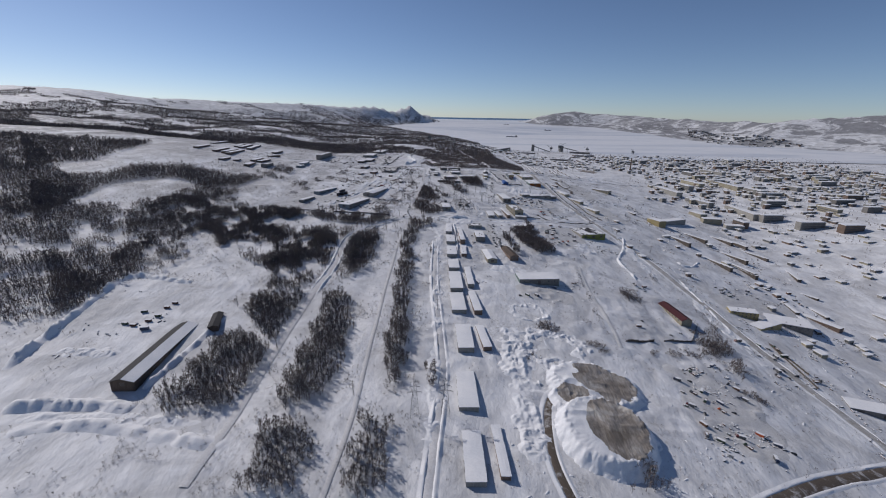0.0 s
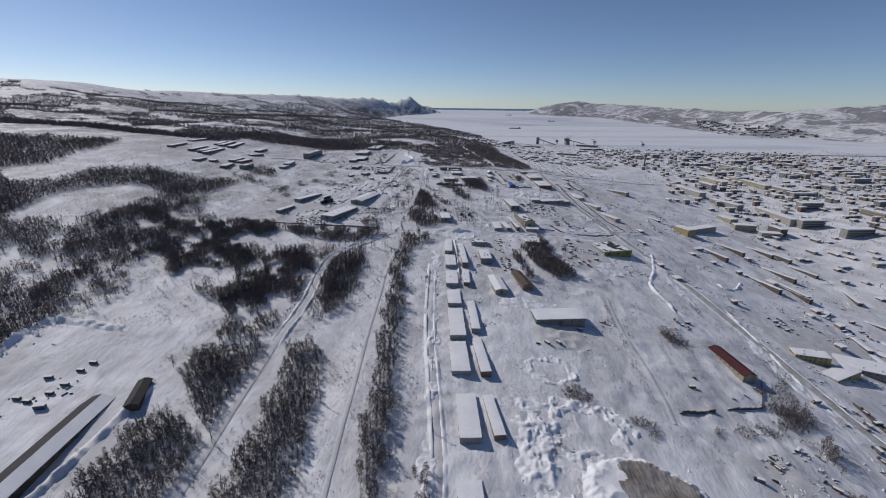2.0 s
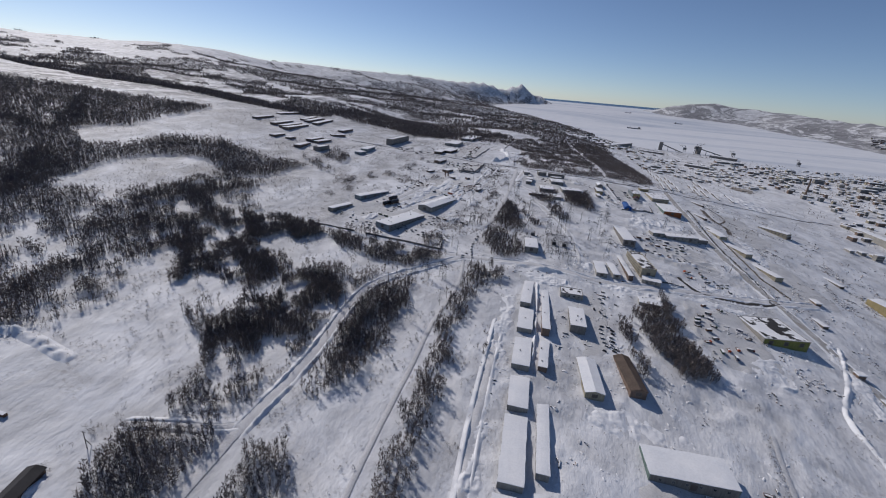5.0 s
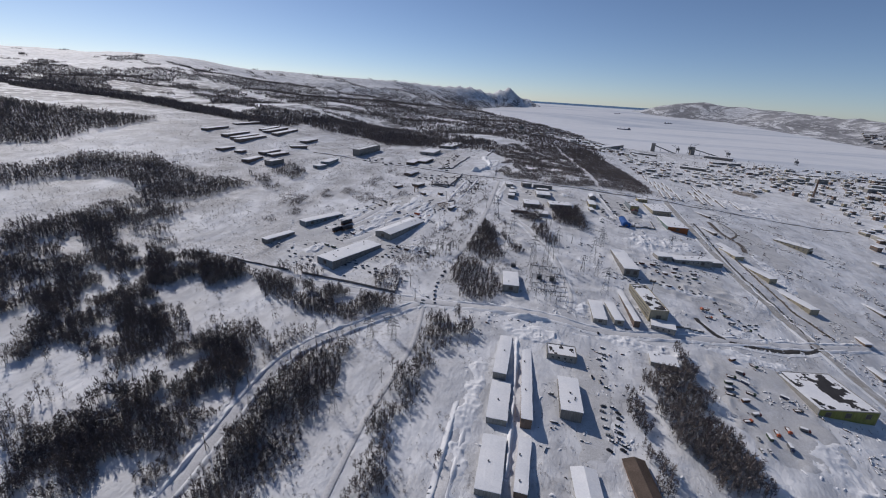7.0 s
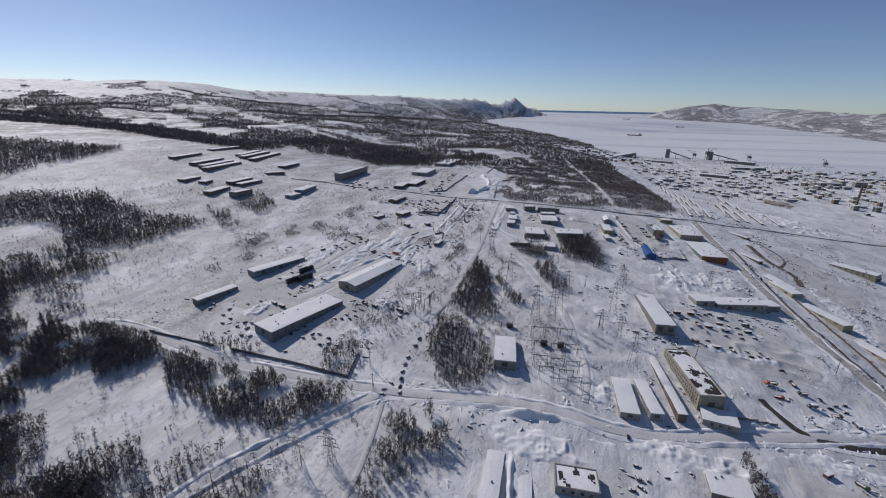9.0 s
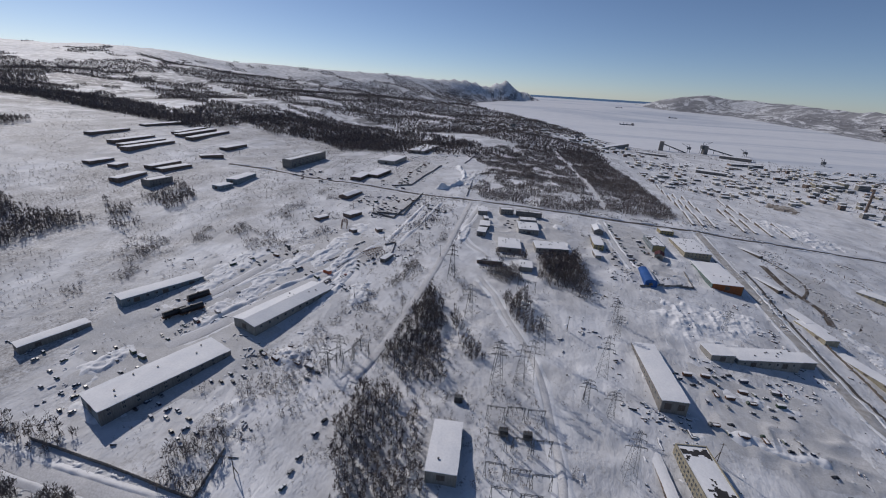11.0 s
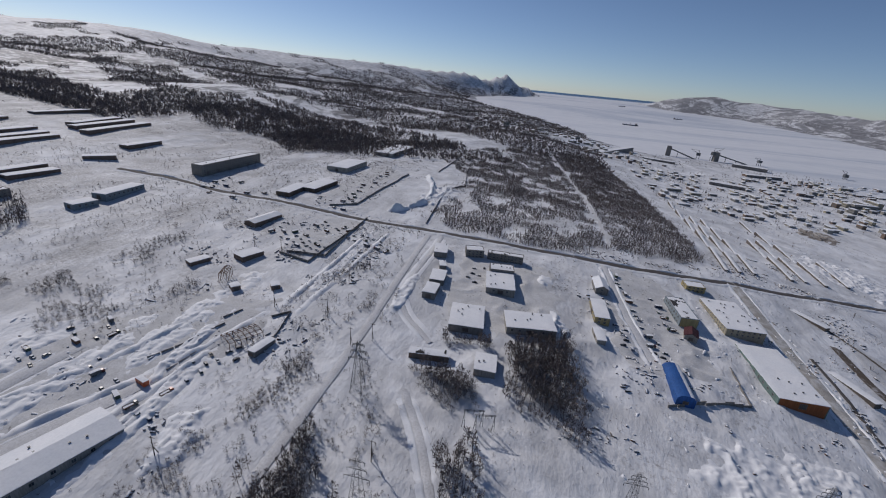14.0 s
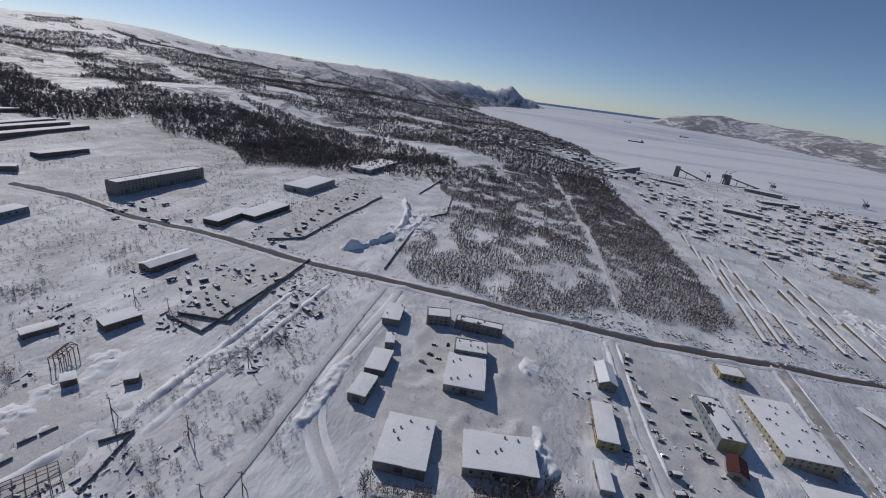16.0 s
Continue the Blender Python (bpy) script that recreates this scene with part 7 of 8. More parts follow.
heaps_along("snow clods along the avenue", [(165, 807), (172, 613), (191, 532), (218, 420), (240, 240)], 5.6, 420, 0.3, 1.1, 127)


def scrap(label, lots, n, seed, thin=0.70):
    """Half-buried timber, pipes, pallets and machine parts with snow on top."""
    r = np.random.RandomState(seed)
    vs, fs, mi = [], [], []
    base = 0
    for poly in lots:
        xs_, ys_ = [p[0] for p in poly], [p[1] for p in poly]
        px, py = r.uniform(min(xs_), max(xs_), n), r.uniform(min(ys_), max(ys_), n)
        keep = in_poly(px, py, poly) & (grain(px, py, 14, seed + 9) * 0.6 + grain(px, py, 5, seed) * 0.4 > thin)
        px, py = px[keep], py[keep]
        pz = ground(px, py)
        for x, y, z in zip(px, py, pz):
            l, w, h = r.choice((0.6, 1.2, 2.5, 4.0), p=(0.35, 0.3, 0.25, 0.1)) * r.uniform(0.5, 1.0), r.uniform(0.2, 0.8), r.uniform(0.15, 0.6)
            a = radians(93 + r.choice((0, 90)) + r.uniform(-25, 25))
            c, s_ = math.cos(a), math.sin(a)
            t = r.uniform(0, 0.3)
            for zz, q in ((z - 0.3, 1.0), (z + h, 0.85), (z + h + 0.16, 0.7)):
                for u, v in ((-l, -w), (l, -w), (l, w), (-l, w)):
                    vs.append((x + (c * u - s_ * v) * q / 2, y + (s_ * u + c * v) * q / 2, zz + t * u * 0.3))
            m = int(r.randint(0, 4))
            for ring_, mat in ((0, m), (4, 4)):
                for i in range(4):
                    j = (i + 1) % 4
                    fs += [(base + ring_ + i, base + ring_ + j, base + ring_ + 4 + j), (base + ring_ + i, base + ring_ + 4 + j, base + ring_ + 4 + i)]
                    mi += [mat, mat]
            fs += [(base + 8, base + 9, base + 10), (base + 8, base + 10, base + 11)]
            mi += [4, 4]
            base += 12
    me = bulk_mesh("scrap", np.array(vs), np.array(fs), RUST, TIMBER, STEEL, PAINTS[0], SNOW, index=np.array(mi))
    tagged(new("scrap", me), label, "scrap", "scrap", "stuff")


scrap("snow-capped scrap, timber and machine parts littering the yards", [LOTS[2], LOTS[3], LOTS[4], LOTS[5], LOTS[6], LOTS[8]], 2600, 5, 0.68)
scrap("snow-capped scrap in the eastern lots", [LOTS[1], [(215, 130), (215, 240), (280, 240), (280, 130)]], 1300, 6)
EAST = [[(205, 450), (215, 760), (300, 800), (420, 640), (400, 430)], [(110, 130), (110, 420), (235, 420), (245, 130)], [(245, 180), (230, 420), (330, 430), (400, 300)], [(60, 790), (70, 860), (240, 900), (230, 830)]]
scrap("dark junk, planks and wrecks poking out of the snow of the eastern lots", [EAST[0], EAST[2], EAST[3], [(180, 540), (190, 800), (300, 830), (300, 560)]], 5200, 8, 0.62)
heaps_in("wind-piled snow in the eastern lots", EAST[0], 1200, 0.3, 1.1, 0.55, 140)
scrap("snow-capped junk between the vehicles of the open field", [[(128, 160), (132, 225), (180, 245), (188, 205), (170, 160)]], 900, 9, 0.6)
scrap("half-buried junk in the fenced field", [[(-240, 200), (-240, 290), (-170, 290), (-180, 200)]], 260, 7)


def snow_dump():
    """A tipped mound of dirty snow: two driven brown tops with ribbed tipping edges and steep white sides."""
    xs_, ys_ = np.arange(46, 122, 0.6), np.arange(132, 232, 0.6)
    gx, gy = np.meshgrid(xs_, ys_)
    h = np.zeros_like(gx)
    brown = np.zeros_like(gx)
    for cx, cy, rx, ry, tall, ex in ((85, 203, 23, 18, 3.6, 90), (79, 166, 21, 21, 6.5, 84), (70, 190, 11, 9, 3.0, 68)):
        ang = np.arctan2(gy - cy, gx - cx)
        d = np.hypot((gx - cx) / rx, (gy - cy) / ry) + 0.14 * (grain(gx, gy, 11, 41) - 0.5) + 0.06 * (grain(gx, gy, 3, 42) - 0.5)
        side = step(1.22, 0.93, d)
        rib = np.abs(np.sin(ang * 26 + 3 * grain(gx, gy, 9, 45)))
        rough = 1.1 * (grain(gx, gy, 2.2, 44) - 0.45) + 0.7 * (grain(gx, gy, 1.1, 51) - 0.5)
        h = np.maximum(h, tall * side * (0.9 + 0.1 * grain(gx, gy, 14, 43)) + rough * (side > 0.02) * step(0.75, 0.98, d) + 0.2 * rib * grain(gx, gy, 8, 53) * step(0.35, 0.8, d) * side + 0.35 * side * (grain(gx, gy, 2.5, 52) - 0.5))
        top = (d + 0.10 * (grain(gx, gy, 3.2, 48) - 0.5) + 0.03 * rib + 0.16 * (grain(gx, gy, 6, 54) - 0.5) < 0.95) & (np.hypot((gx - ex - 3) / (rx * 0.8), (gy - cy - 3) / (ry * 1.0)) + 0.35 * (grain(gx, gy, 6, 46) - 0.5) < 1.0)
        brown = np.maximum(brown, top)
    gz = ground(gx, gy) - 0.25 + h
    nx, ny = len(xs_), len(ys_)
    idx = np.arange(nx * ny).reshape(ny, nx)
    a, b, c, d = idx[:-1, :-1], idx[:-1, 1:], idx[1:, 1:], idx[1:, :-1]
    keep = (np.maximum.reduce([h[:-1, :-1], h[:-1, 1:], h[1:, 1:], h[1:, :-1]]) > 0.05).ravel()
    f = np.stack([np.stack([a, b, c], -1).reshape(-1, 3)[keep], np.stack([a, c, d], -1).reshape(-1, 3)[keep]], 1).reshape(-1, 3)
    dirty = (brown[:-1, :-1] > 0.5).ravel()[keep]
    me = bulk_mesh("snow_dump", np.stack([gx, gy, gz], -1).reshape(-1, 3), f, SNOW, DIRT, index=np.repeat(dirty, 2))
    me.polygons.foreach_set("use_smooth", np.ones(len(me.polygons), bool))
    tagged(new("snow_dump", me), "tipped mound of snow with a dirty brown rutted top", "snow dump", kind="structure")


snow_dump()


# ---- steelwork ----
def make_gantry():
    g = thing("gantry", "steel substation portal with hanging insulators", "gantry", FAR, "substation portals")
    for x in (-3, 3):
        s = Shape()
        s.bar((x - 0.5, 0, -0.5), (x, 0, 6.5), 0.1)
        s.bar((x + 0.5, 0, -0.5), (x, 0, 6.5), 0.1)
        s.bar((x - 0.35, 0, 2), (x + 0.35, 0, 2), 0.07)
        part("post", s.mesh("post", STEEL), g)
    s = Shape()
    s.bar((-3.4, -0.25, 6.4), (3.4, -0.25, 6.4), 0.09)
    s.bar((-3.4, 0.25, 6.4), (3.4, 0.25, 6.4), 0.09)
    for i in range(9):
        s.bar((-3.2 + i * 0.8, -0.25, 6.4), (-2.8 + i * 0.8, 0.25, 6.4), 0.05)
    part("beam", s.mesh("beam", STEEL), g)
    for x in (-2, 0, 2):
        s = Shape()
        s.bar((x, 0, 6.4), (x, 0, 5.2), 0.12, 0.06, 0, 6)
        part("insulator", s.mesh("insulator", DARK), g)
    return g


def make_transformer():
    g = thing("transformer", "grey power transformer with cooling fins and bushings", "transformer", FAR, "transformers")
    s = Shape()
    s.box(-1.6, -1.0, 0, 1.6, 1.0, 2.4, 0, 0.05)
    part("tank", s.mesh("tank", STEEL), g)
    for v in (-1.0, 1.0):
        s = Shape()
        for i in range(8):
            s.box(-1.4 + i * 0.38, min(v, v * 1.5), 0.3, -1.3 + i * 0.38, max(v, v * 1.5), 2.1)
        part("radiator", s.mesh("radiator", STEEL), g)
    for x in (-1, 0, 1):
        s = Shape()
        s.bar((x, 0, 2.4), (x * 1.2, 0, 3.7), 0.16, 0.06, 0, 6)
        part("bushing", s.mesh("bushing", BRICKY), g)
    return g


GANTRY, TRANSFORMER = make_gantry(), make_transformer()
put(GANTRY, 17.9, 535.4, 4)
put(GANTRY, 25, 537.7, 7)
put(GANTRY, 32.2, 538.5, 10)
put(GANTRY, 19.8, 523.9, 4)
put(GANTRY, 28, 525.1, 7)
put(GANTRY, 34.8, 526.3, 10)
put(GANTRY, 20.3, 513, 4)
put(GANTRY, 28.1, 513.3, 7)
put(GANTRY, 35, 513.5, 10)
put(GANTRY, 23.2, 505, 4)
put(GANTRY, 31.9, 505.4, 7)
put(GANTRY, 35.5, 502.1, 10)
put(TRANSFORMER, 21.5, 530.6, 5)
put(TRANSFORMER, 29.9, 531.8, 5)
put(TRANSFORMER, 3.3, 540.4, 5)
put(GANTRY, 21.5, 632.6, 15)
put(GANTRY, 25.4, 632, 15)
put(GANTRY, -51, 547.4, 60)
put(GANTRY, -44.9, 548.2, 69)
put(GANTRY, -43.8, 553.7, 78)
put(GANTRY, -49, 542.2, 87)


def steel_frame(label, x, y, l, w, h, turn, bays):
    """The bare skeleton of a roof: posts, beams and rafters."""
    f = thing("steel_frame", label, "steel frame", pose(x, y, height(x, y), 0, 0, turn))
    for i in range(bays + 1):
        u = l * (i / bays - 0.5)
        for v in (-w / 2, w / 2):
            s = Shape()
            s.bar((u, v, -1), (u, v, h), 0.14)
            part("post", s.mesh("post", RUST), f)
        s = Shape()
        s.bar((u, -w / 2, h), (u, 0, h + 1.0), 0.11)
        s.bar((u, 0, h + 1.0), (u, w / 2, h), 0.11)
        s.bar((u, -w / 2, h), (u, w / 2, h), 0.09)
        part("rafter", s.mesh("rafter", RUST), f)
    for v, z in ((-w / 2, h), (-w / 4, h + 0.5), (0, h + 1), (w / 4, h + 0.5), (w / 2, h)):
        s = Shape()
        s.bar((-l / 2, v, z), (l / 2, v, z), 0.1)
        part("purlin", s.mesh("purlin", RUST), f)


steel_frame("rusty bare steel roof frame beside the yard", -73.5, 646, 13, 8, 2.4, 60, 6)
steel_frame("roofless frame of a small tower", -109.6, 682.8, 8, 3.6, 4.6, 110, 4)


def tank_car(x, y, turn):
    t = thing("tank_car", "dark railway tank wagon standing on a snowy siding", "tank wagon", pose(x, y, height(x, y) + 0.1, 0, 0, turn), "tank wagons")
    s = Shape()
    s.bar((-5, 0, 2.2), (5, 0, 2.2), 1.35, None, 0, 14)
    s.bar((0, 0, 3.4), (0, 0, 3.9), 0.5, None, 0, 10)
    part("tank", s.mesh("tank", PAINTS[0]), t)
    s = Shape()
    s.box(-5.6, -1.2, 0.7, 5.6, 1.2, 1.0)
    part("frame", s.mesh("frame", RUST), t)
    for u in (-4.4, -3, 3, 4.4):
        for v in (-0.8, 0.8):
            part("wheel", BIG_WHEEL, t, "", pose(u, v, 0.5))


tank_car(-134.9, 554.6, 66)
tank_car(-129.8, 559.3, 66)
tank_car(-134.9, 569.7, 66)


# ---- town, harbour and bay in the distance ----
def chimney(x, y, h):
    c = thing("chimney", "tall dark brick factory chimney", "chimney", pose(x, y, height(x, y)))
    s = Shape()
    s.bar((0, 0, -2), (0, 0, h), 2.0, 1.2, 0, 16)
    part("stack", s.mesh("stack", BRICKY), c)
    for z in (0.5, 0.75, 0.97):
        s = Shape()
        r = 2.0 - 0.8 * z + 0.12
        s.bar((0, 0, h * z), (0, 0, h * z + 0.5), r, None, 0, 16)
        part("band", s.mesh("band", STEEL), c)


chimney(479, 1115.8, 37)


def far_houses(label, poly, n, seed, tall, long_, turn):
    """Distant houses standing in rows, each with eaves, window bands and a snowy roof."""
    r = np.random.RandomState(seed)
    xs_, ys_ = [p[0] for p in poly], [p[1] for p in poly]
    s = Shape()
    done = []
    c, s_ = math.cos(radians(turn)), math.sin(radians(turn))
    tries = 0
    while len(done) < n and tries < n * 14:
        tries += 1
        x, y = r.uniform(min(xs_), max(xs_)), r.uniform(min(ys_), max(ys_))
        if not in_poly(np.array([x]), np.array([y]), poly)[0]:
            continue
        l, w, h = r.uniform(*long_), r.uniform(0.36, 0.5) * long_[1] ** 0.5 * 3.6, r.choice(tall)
        if any(abs(x - a) < (l + b) * 0.42 + 1 and abs(y - e) < (l + b) * 0.3 + 2 for a, e, b in done):
            continue
        done.append((x, y, l))
        q = turn + (90 if r.rand() < 0.4 else 0)
        c, s_ = math.cos(radians(q)), math.sin(radians(q))
        z = height(x, y)
        wall = int(r.choice((0, 1, 2, 3), p=(0.4, 0.3, 0.18, 0.12)))

        def block(l, w, z0, z1, mat):
            n0 = len(s.v)
            for zz in (z0, z1):
                for u, v in ((-l, -w), (l, -w), (l, w), (-l, w)):
                    s.v.append((x + (c * u - s_ * v) / 2, y + (s_ * u + c * v) / 2, zz))
            for f in ((4, 5, 6, 7), (0, 1, 5, 4), (1, 2, 6, 5), (2, 3, 7, 6), (3, 0, 4, 7)):
                s.f.append(tuple(n0 + i for i in f))
                s.mi.append(mat)

        block(l, w, z - 3, z + h, wall)
        for k in range(int(h / 3)):
            block(l * 0.92, w + 0.2, z + k * 3 + 1.1, z + k * 3 + 2.3, 4)
        block(l + 0.8, w + 0.8, z + h, z + h + 0.6, 5)
    tagged(new("distant_houses", s.mesh("distant_houses", PALE, BRICKY, CREAM, CONCRETE, STEEL, SNOW)), label, "distant houses", "distant houses", "stuff")


far_houses("crowded pale houses of the distant town under snow", [(360, 760), (480, 1000), (420, 1500), (700, 1640), (1150, 1560), (1300, 1050), (900, 700), (520, 620)], 1000, 3, (2.5, 3, 3, 4, 5, 7), (5, 12), 8)
far_houses("pale panel apartment blocks of the distant town", [(440, 640), (520, 1000), (560, 1400), (1000, 1500), (1250, 1050), (1000, 620), (700, 480)], 60, 13, (8, 9, 9, 10), (18, 42), 4)
far_houses("low snow-roofed houses and garages east of the lots", [(420, 330), (400, 620), (520, 640), (760, 600), (800, 380), (560, 250)], 130, 14, (1.4, 1.6, 2, 3), (4, 12), 100)
far_houses("huts and small houses above the harbour", [(-150, 1420), (-170, 1900), (60, 2100), (160, 1800), (300, 1650), (330, 1480), (60, 1440)], 150, 4, (2.5, 3, 3, 4, 6), (5, 14), 20)
far_houses("low sheds and huts of the works district", [(200, 1120), (190, 1450), (420, 1480), (440, 1120)], 110, 5, (2, 3, 3, 4), (5, 16), 96)
far_houses("sheds and cabins beside the eastern avenue", [(250, 200), (205, 480), (250, 620), (330, 600), (420, 330)], 24, 6, (1.8, 2, 2.5, 3), (3, 9), 96)
far_houses("houses strung along the far shore", [(1500, 2350), (1650, 3000), (1800, 3300), (1760, 2800), (1900, 2300)], 120, 7, (4, 6, 9), (14, 30), 60)


# dark TIMBER walls also stand in for the shadow line along each row
building("garage_row", "long row of low garages with a snowy roof", "garage", 311.9, 475.5, 60.9, 3.8, 1.9, 103.4, wall=TIMBER, doors="bbbb", group="garage rows")
building("garage_row", "long row of low garages with a snowy roof", "garage", 297.4, 536.6, 60.9, 3.8, 1.9, 103.4, wall=TIMBER, doors="bbbb", group="garage rows")
building("garage_row", "long row of low garages with a snowy roof", "garage", 351.7, 507.7, 56.7, 3.8, 1.9, 107.2, wall=TIMBER, doors="bbbb", group="garage rows")
building("garage_row", "long row of low garages with a snowy roof", "garage", 334.3, 563.8, 56.7, 3.8, 1.9, 107.2, wall=TIMBER, doors="bbbb", group="garage rows")
building("garage_row", "long row of low garages with a snowy roof", "garage", 390.8, 521.2, 46.8, 3.8, 1.9, 108.3, wall=TIMBER, doors="bbbb", group="garage rows")
building("garage_row", "long row of low garages with a snowy roof", "garage", 375.4, 567.6, 46.8, 3.8, 1.9, 108.3, wall=TIMBER, doors="bbbb", group="garage rows")
building("garage_row", "long row of low garages with a snowy roof", "garage", 338.2, 470.2, 59.7, 3.8, 1.9, 97.9, wall=TIMBER, doors="bbbb", group="garage rows")
building("garage_row", "long row of low garages with a snowy roof", "garage", 326.6, 345.3, 33.0, 3.8, 1.9, 78.0, wall=TIMBER, doors="bbbb", group="garage rows")
building("garage_row", "long row of low garages with a snowy roof", "garage", 334.0, 379.6, 33.0, 3.8, 1.9, 78.0, wall=TIMBER, doors="bbbb", group="garage rows")
building("garage_row", "long low cream shed beside the avenue", "garage", 195.1, 638.0, 39.0, 7, 1.9, 110.7, wall=CREAM, doors="bbbb", group="garage rows")
building("garage_row", "long low cream shed beside the avenue", "garage", 186.6, 679.6, 32.4, 7, 1.9, 102.1, wall=CREAM, doors="bbbb", group="garage rows")
building("garage_row", "long low cream shed beside the avenue", "garage", 205.0, 604.1, 50.1, 7, 1.9, 107.4, wall=CREAM, doors="bbbb", group="garage rows")
building("garage_row", "long row of low garages with a snowy roof", "garage", 339.0, 461.5, 47.1, 3.8, 1.9, -80.3, wall=TIMBER, doors="bbbb", group="garage rows")
building("garage_row", "long row of low garages with a snowy roof", "garage", 340.8, 418.8, 17.2, 3.8, 1.9, 34.6, wall=TIMBER, doors="bbbb", group="garage rows")
building("garage_row", "long row of low garages with a snowy roof", "garage", 401.2, 463.4, 40.4, 3.8, 1.9, -107.0, wall=TIMBER, doors="bbbb", group="garage rows")
building("garage_row", "long row of low garages with a snowy roof", "garage", 380.0, 410.9, 16.8, 3.8, 1.9, -64.1, wall=TIMBER, doors="bbbb", group="garage rows")
building("garage_row", "long row of low garages with a snowy roof", "garage", 359.9, 374.3, 22.2, 3.8, 1.9, -91.2, wall=TIMBER, doors="bbbb", group="garage rows")
building("garage_row", "long row of low garages with a snowy roof", "garage", 387.6, 566.2, 67.4, 3.8, 1.9, -78.3, wall=TIMBER, doors="bbbb", group="garage rows")
building("garage_row", "long row of low garages with a snowy roof", "garage", 278.2, 625.5, 21.3, 3.8, 1.9, -78.4, wall=TIMBER, doors="bbbb", group="garage rows")
building("garage_row", "long low shed with a snowy roof", "garage", 278.4, 754.7, 36.9, 6, 1.9, -58.2, wall=TIMBER, doors="bbbb", group="garage rows")
building("garage_row", "long row of low garages with a snowy roof", "garage", 215.6, 518.2, 12.1, 3.8, 1.9, -81.4, wall=TIMBER, doors="bbbb", group="garage rows")
building("garage_row", "long row of low garages with a snowy roof", "garage", 199.2, 789.6, 21.1, 3.8, 1.9, -61.9, wall=TIMBER, doors="bbbb", group="garage rows")
building("garage_row", "long row of low garages with a snowy roof", "garage", 184.2, 721.1, 21.8, 3.8, 1.9, -69.0, wall=TIMBER, doors="bbbb", group="garage rows")
building("garage_row", "long low shed with a snowy roof", "garage", 185.3, 680.0, 15.5, 6, 1.9, -74.5, wall=TIMBER, doors="bbbb", group="garage rows")


# narrow rows; the wall colour carries their shadow line as well as the doors
for bx, by, span in ((167.7, 834, 280), (178, 838, 190), (191, 845, 185), (222, 857, 110), (234.5, 863, 116), (251.9, 869, 222), (277, 885, 60)):
    ax, ay = bx + 0.112 * span, by + 0.9937 * span
    n = max(1, round(span / 52))
    for i in range(n):
        f = (i + 0.5) / n
        building("garage_row", "long row of low dark garages under thin snow", "garage", bx + (ax - bx) * f, by + (ay - by) * f, span / n - 2.5, 2.0, 2.6, math.degrees(math.atan2(ay - by, ax - bx)), wall=TIMBER, doors="bbbb", group="garage rows")


def crane(label, x, y, h, turn):
    c = thing("harbour_crane", label, "crane", pose(x, y, height(x, y), 0, 0, turn), "harbour cranes")
    for u in (-4, 4):
        for v in (-4, 4):
            s = Shape()
            s.bar((u, v, -2), (u * 0.6, v * 0.6, h * 0.5), 0.6)
            part("leg", s.mesh("leg", STEEL), c)
    s = Shape()
    s.box(-5, -4, h * 0.5, 5, 4, h * 0.75, 0, 0.4)
    part("cab", s.mesh("cab", STEEL), c)
    s = Shape()
    s.bar((0, 0, h * 0.7), (h * 0.8, 0, h * 1.05), 0.8, 0.4)
    s.bar((0, 0, h), (h * 0.8, 0, h * 1.05), 0.3)
    s.bar((0, 0, h * 0.7), (0, 0, h), 0.7)
    part("jib", s.mesh("jib", STEEL), c)


def conveyor(label, x, y, l, h, turn):
    c = thing("conveyor_gallery", label, "conveyor", pose(x, y, height(x, y), 0, 0, turn), "conveyors")
    s = Shape()
    a, b = Vector((-l / 2, 0, 2)), Vector((l / 2, 0, h))
    for w in (-2.2, 2.2):
        s.bar(a + Vector((0, w, 0)), b + Vector((0, w, 0)), 1.9)
    part("gallery", s.mesh("gallery", STEEL), c)
    s = Shape()
    s.box(l / 2 - 4, -6, -2, l / 2 + 8, 6, h + 6, 0, 0.5)
    part("tower", s.mesh("tower", CONCRETE), c)
    for k in (0.35, 0.7):
        s = Shape()
        s.bar((-l / 2 + l * k, 0, -2), (-l / 2 + l * k, 0, 2 + (h - 2) * k), 0.8)
        part("trestle", s.mesh("trestle", STEEL), c)


building("harbour_warehouse", "long dark harbour warehouse by the bay", "warehouse", 344, 1820, 194, 26, 9, 47.1, wall=CONCRETE, end=BRICKY, doors="aaaa", group="harbour sheds")
building("harbour_warehouse", "long dark harbour warehouse by the bay", "warehouse", 444, 1811, 131, 22, 9, -61.1, wall=CONCRETE, end=BRICKY, doors="aaaa", group="harbour sheds")
building("harbour_warehouse", "long dark harbour warehouse by the bay", "warehouse", 294, 1604, 71, 16, 7, -21.2, wall=CONCRETE, end=BRICKY, doors="aaaa", group="harbour sheds")
building("harbour_warehouse", "long dark harbour warehouse by the bay", "warehouse", 488, 1550, 77, 16, 8, 12.0, wall=CONCRETE, end=BRICKY, doors="aaaa", group="harbour sheds")
building("harbour_warehouse", "long dark harbour warehouse by the bay", "warehouse", 358, 1367, 56, 20, 8, -22.1, wall=CONCRETE, end=BRICKY, doors="aaaa", group="harbour sheds")
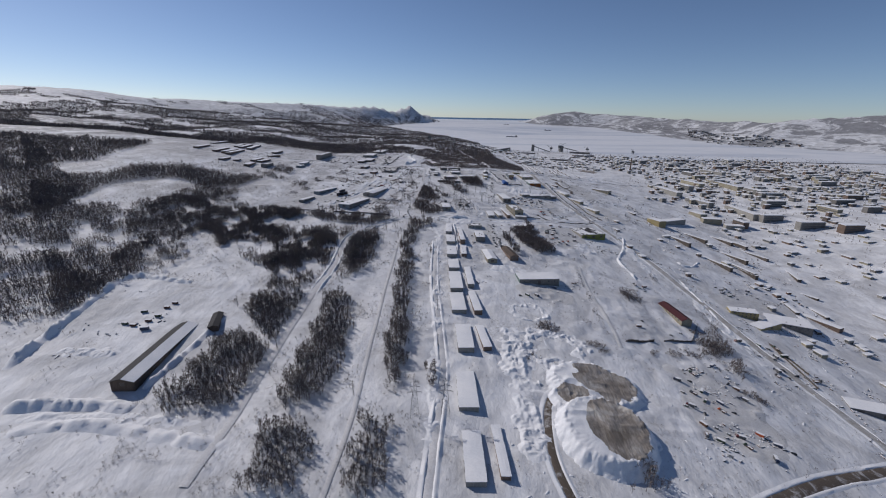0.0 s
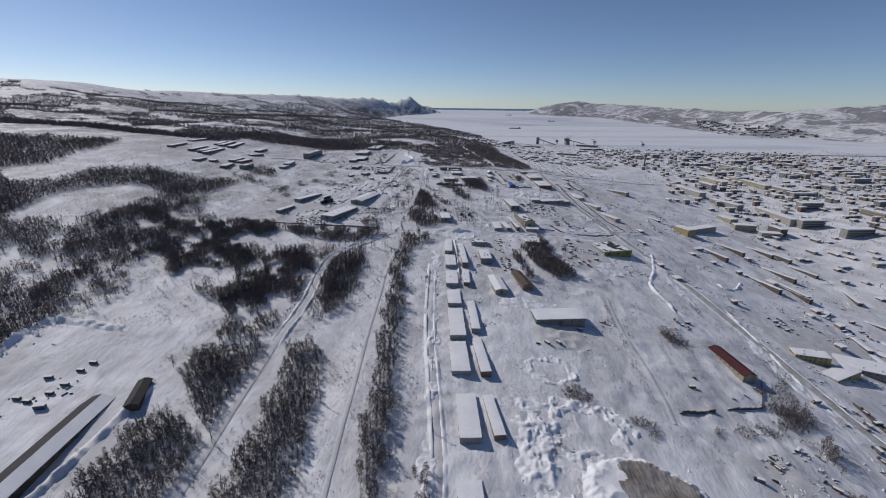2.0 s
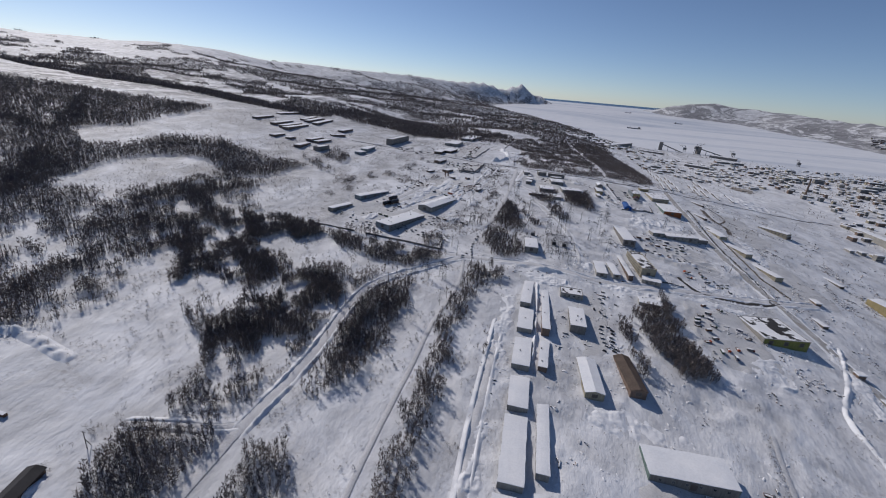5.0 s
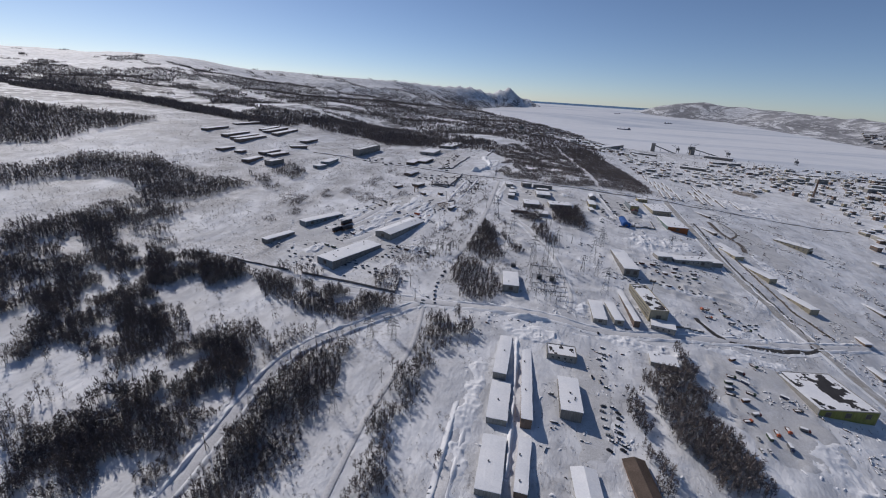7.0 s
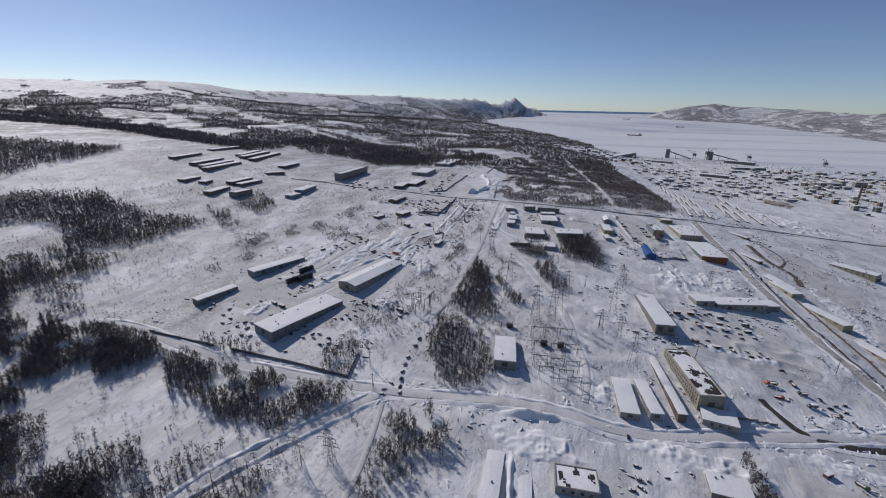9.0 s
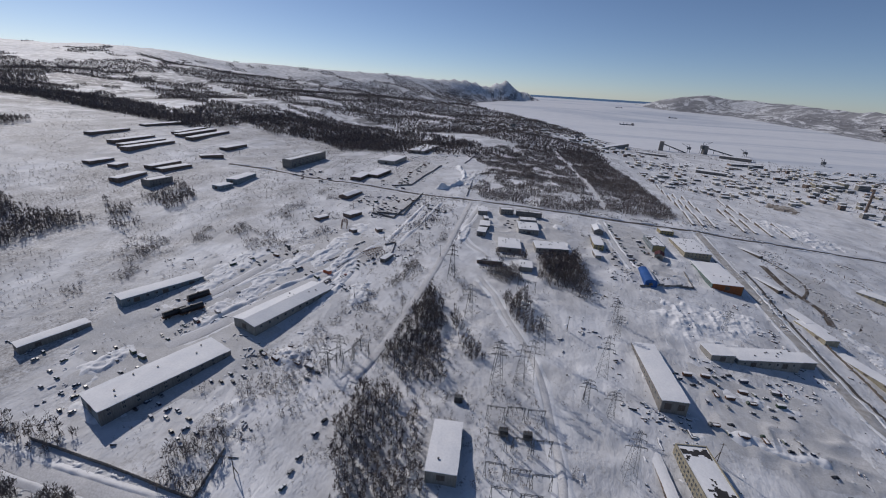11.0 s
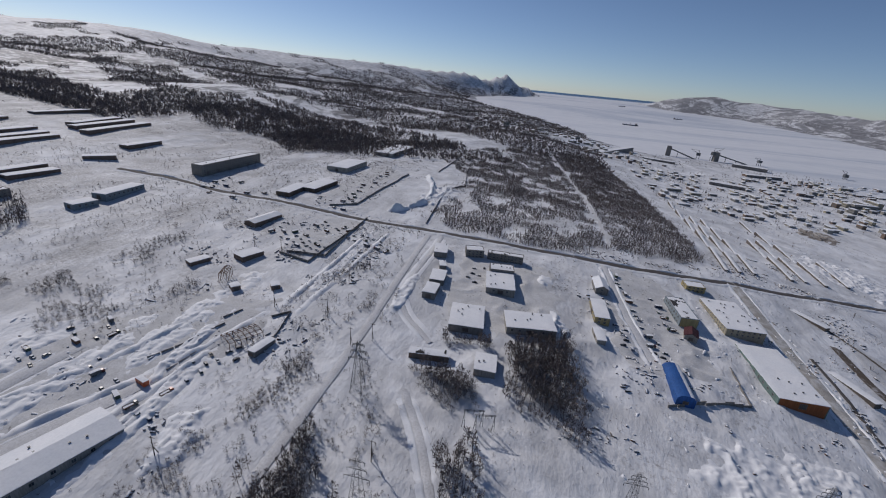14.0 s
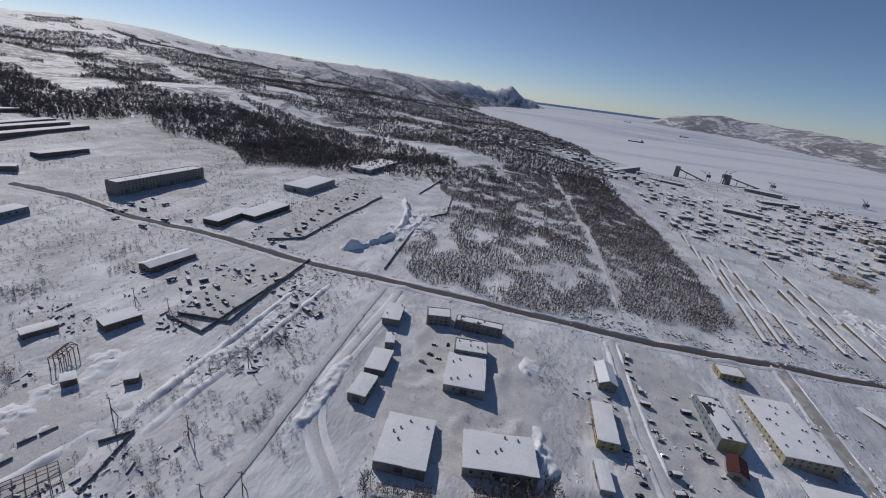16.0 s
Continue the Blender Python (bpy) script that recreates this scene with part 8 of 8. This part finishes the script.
building("harbour_warehouse", "long dark harbour warehouse by the bay", "warehouse", 771, 2034, 189, 18, 9, -47.4, wall=CONCRETE, end=BRICKY, doors="aaaa", group="harbour sheds")
building("harbour_warehouse", "long dark harbour warehouse by the bay", "warehouse", 188, 1599, 250, 16, 6, 60.9, wall=CONCRETE, end=BRICKY, doors="aaaa", group="harbour sheds")
building("harbour_warehouse", "long dark harbour warehouse by the bay", "warehouse", 510, 1671, 72, 24, 12, -27.0, wall=CONCRETE, end=BRICKY, doors="aaaa", group="harbour sheds")
crane("dark steel harbour crane above the ice", 440.4, 1812, 26, 160)
crane("dark steel harbour crane above the ice", 470, 1795, 34, 20)
crane("dark steel harbour crane above the ice", 590, 1815, 22, 200)
crane("dark steel harbour crane above the ice", 745, 1735, 24, 90)
crane("dark steel harbour crane above the ice", -48.8, 1449, 24, 40)
crane("dark steel harbour crane above the ice", 109.1, 1609.8, 18, 10)
conveyor("dark inclined coal conveyor gallery", 400, 1800, 70, 24, 170)
conveyor("dark inclined coal conveyor gallery", 520, 1805, 80, 20, 190)


def ship(x, y, l, turn):
    z = float(sea_level(y))
    c = thing("ship", "dark cargo ship lying fast in the bay ice", "ship", pose(x, y, z, 0, 0, turn), "ships")
    w = l * 0.075
    part("hull", loft([ring(-l / 2, w * 0.7, 0.0, l * 0.07, 0.3), ring(-l * 0.35, w, -1.0, l * 0.06, 0.3), ring(l * 0.35, w, -1.0, l * 0.06, 0.3), ring(l * 0.5, w * 0.2, 0.5, l * 0.085, 0.1)]).mesh("hull", PAINTS[1]), c)
    s = Shape()
    s.box(-l * 0.45, -w * 0.8, l * 0.06, -l * 0.3, w * 0.8, l * 0.16, 0, 0.3)
    part("bridge", s.mesh("bridge", PALE), c)
    for u in (0.0, 0.25):
        s = Shape()
        s.bar((l * u, 0, l * 0.05), (l * u, 0, l * 0.17), 0.8)
        part("mast", s.mesh("mast", STEEL), c)


ship(430, 2833, 70, 175)
ship(825, 3568, 55, 10)
ship(575, 4185, 50, 170)
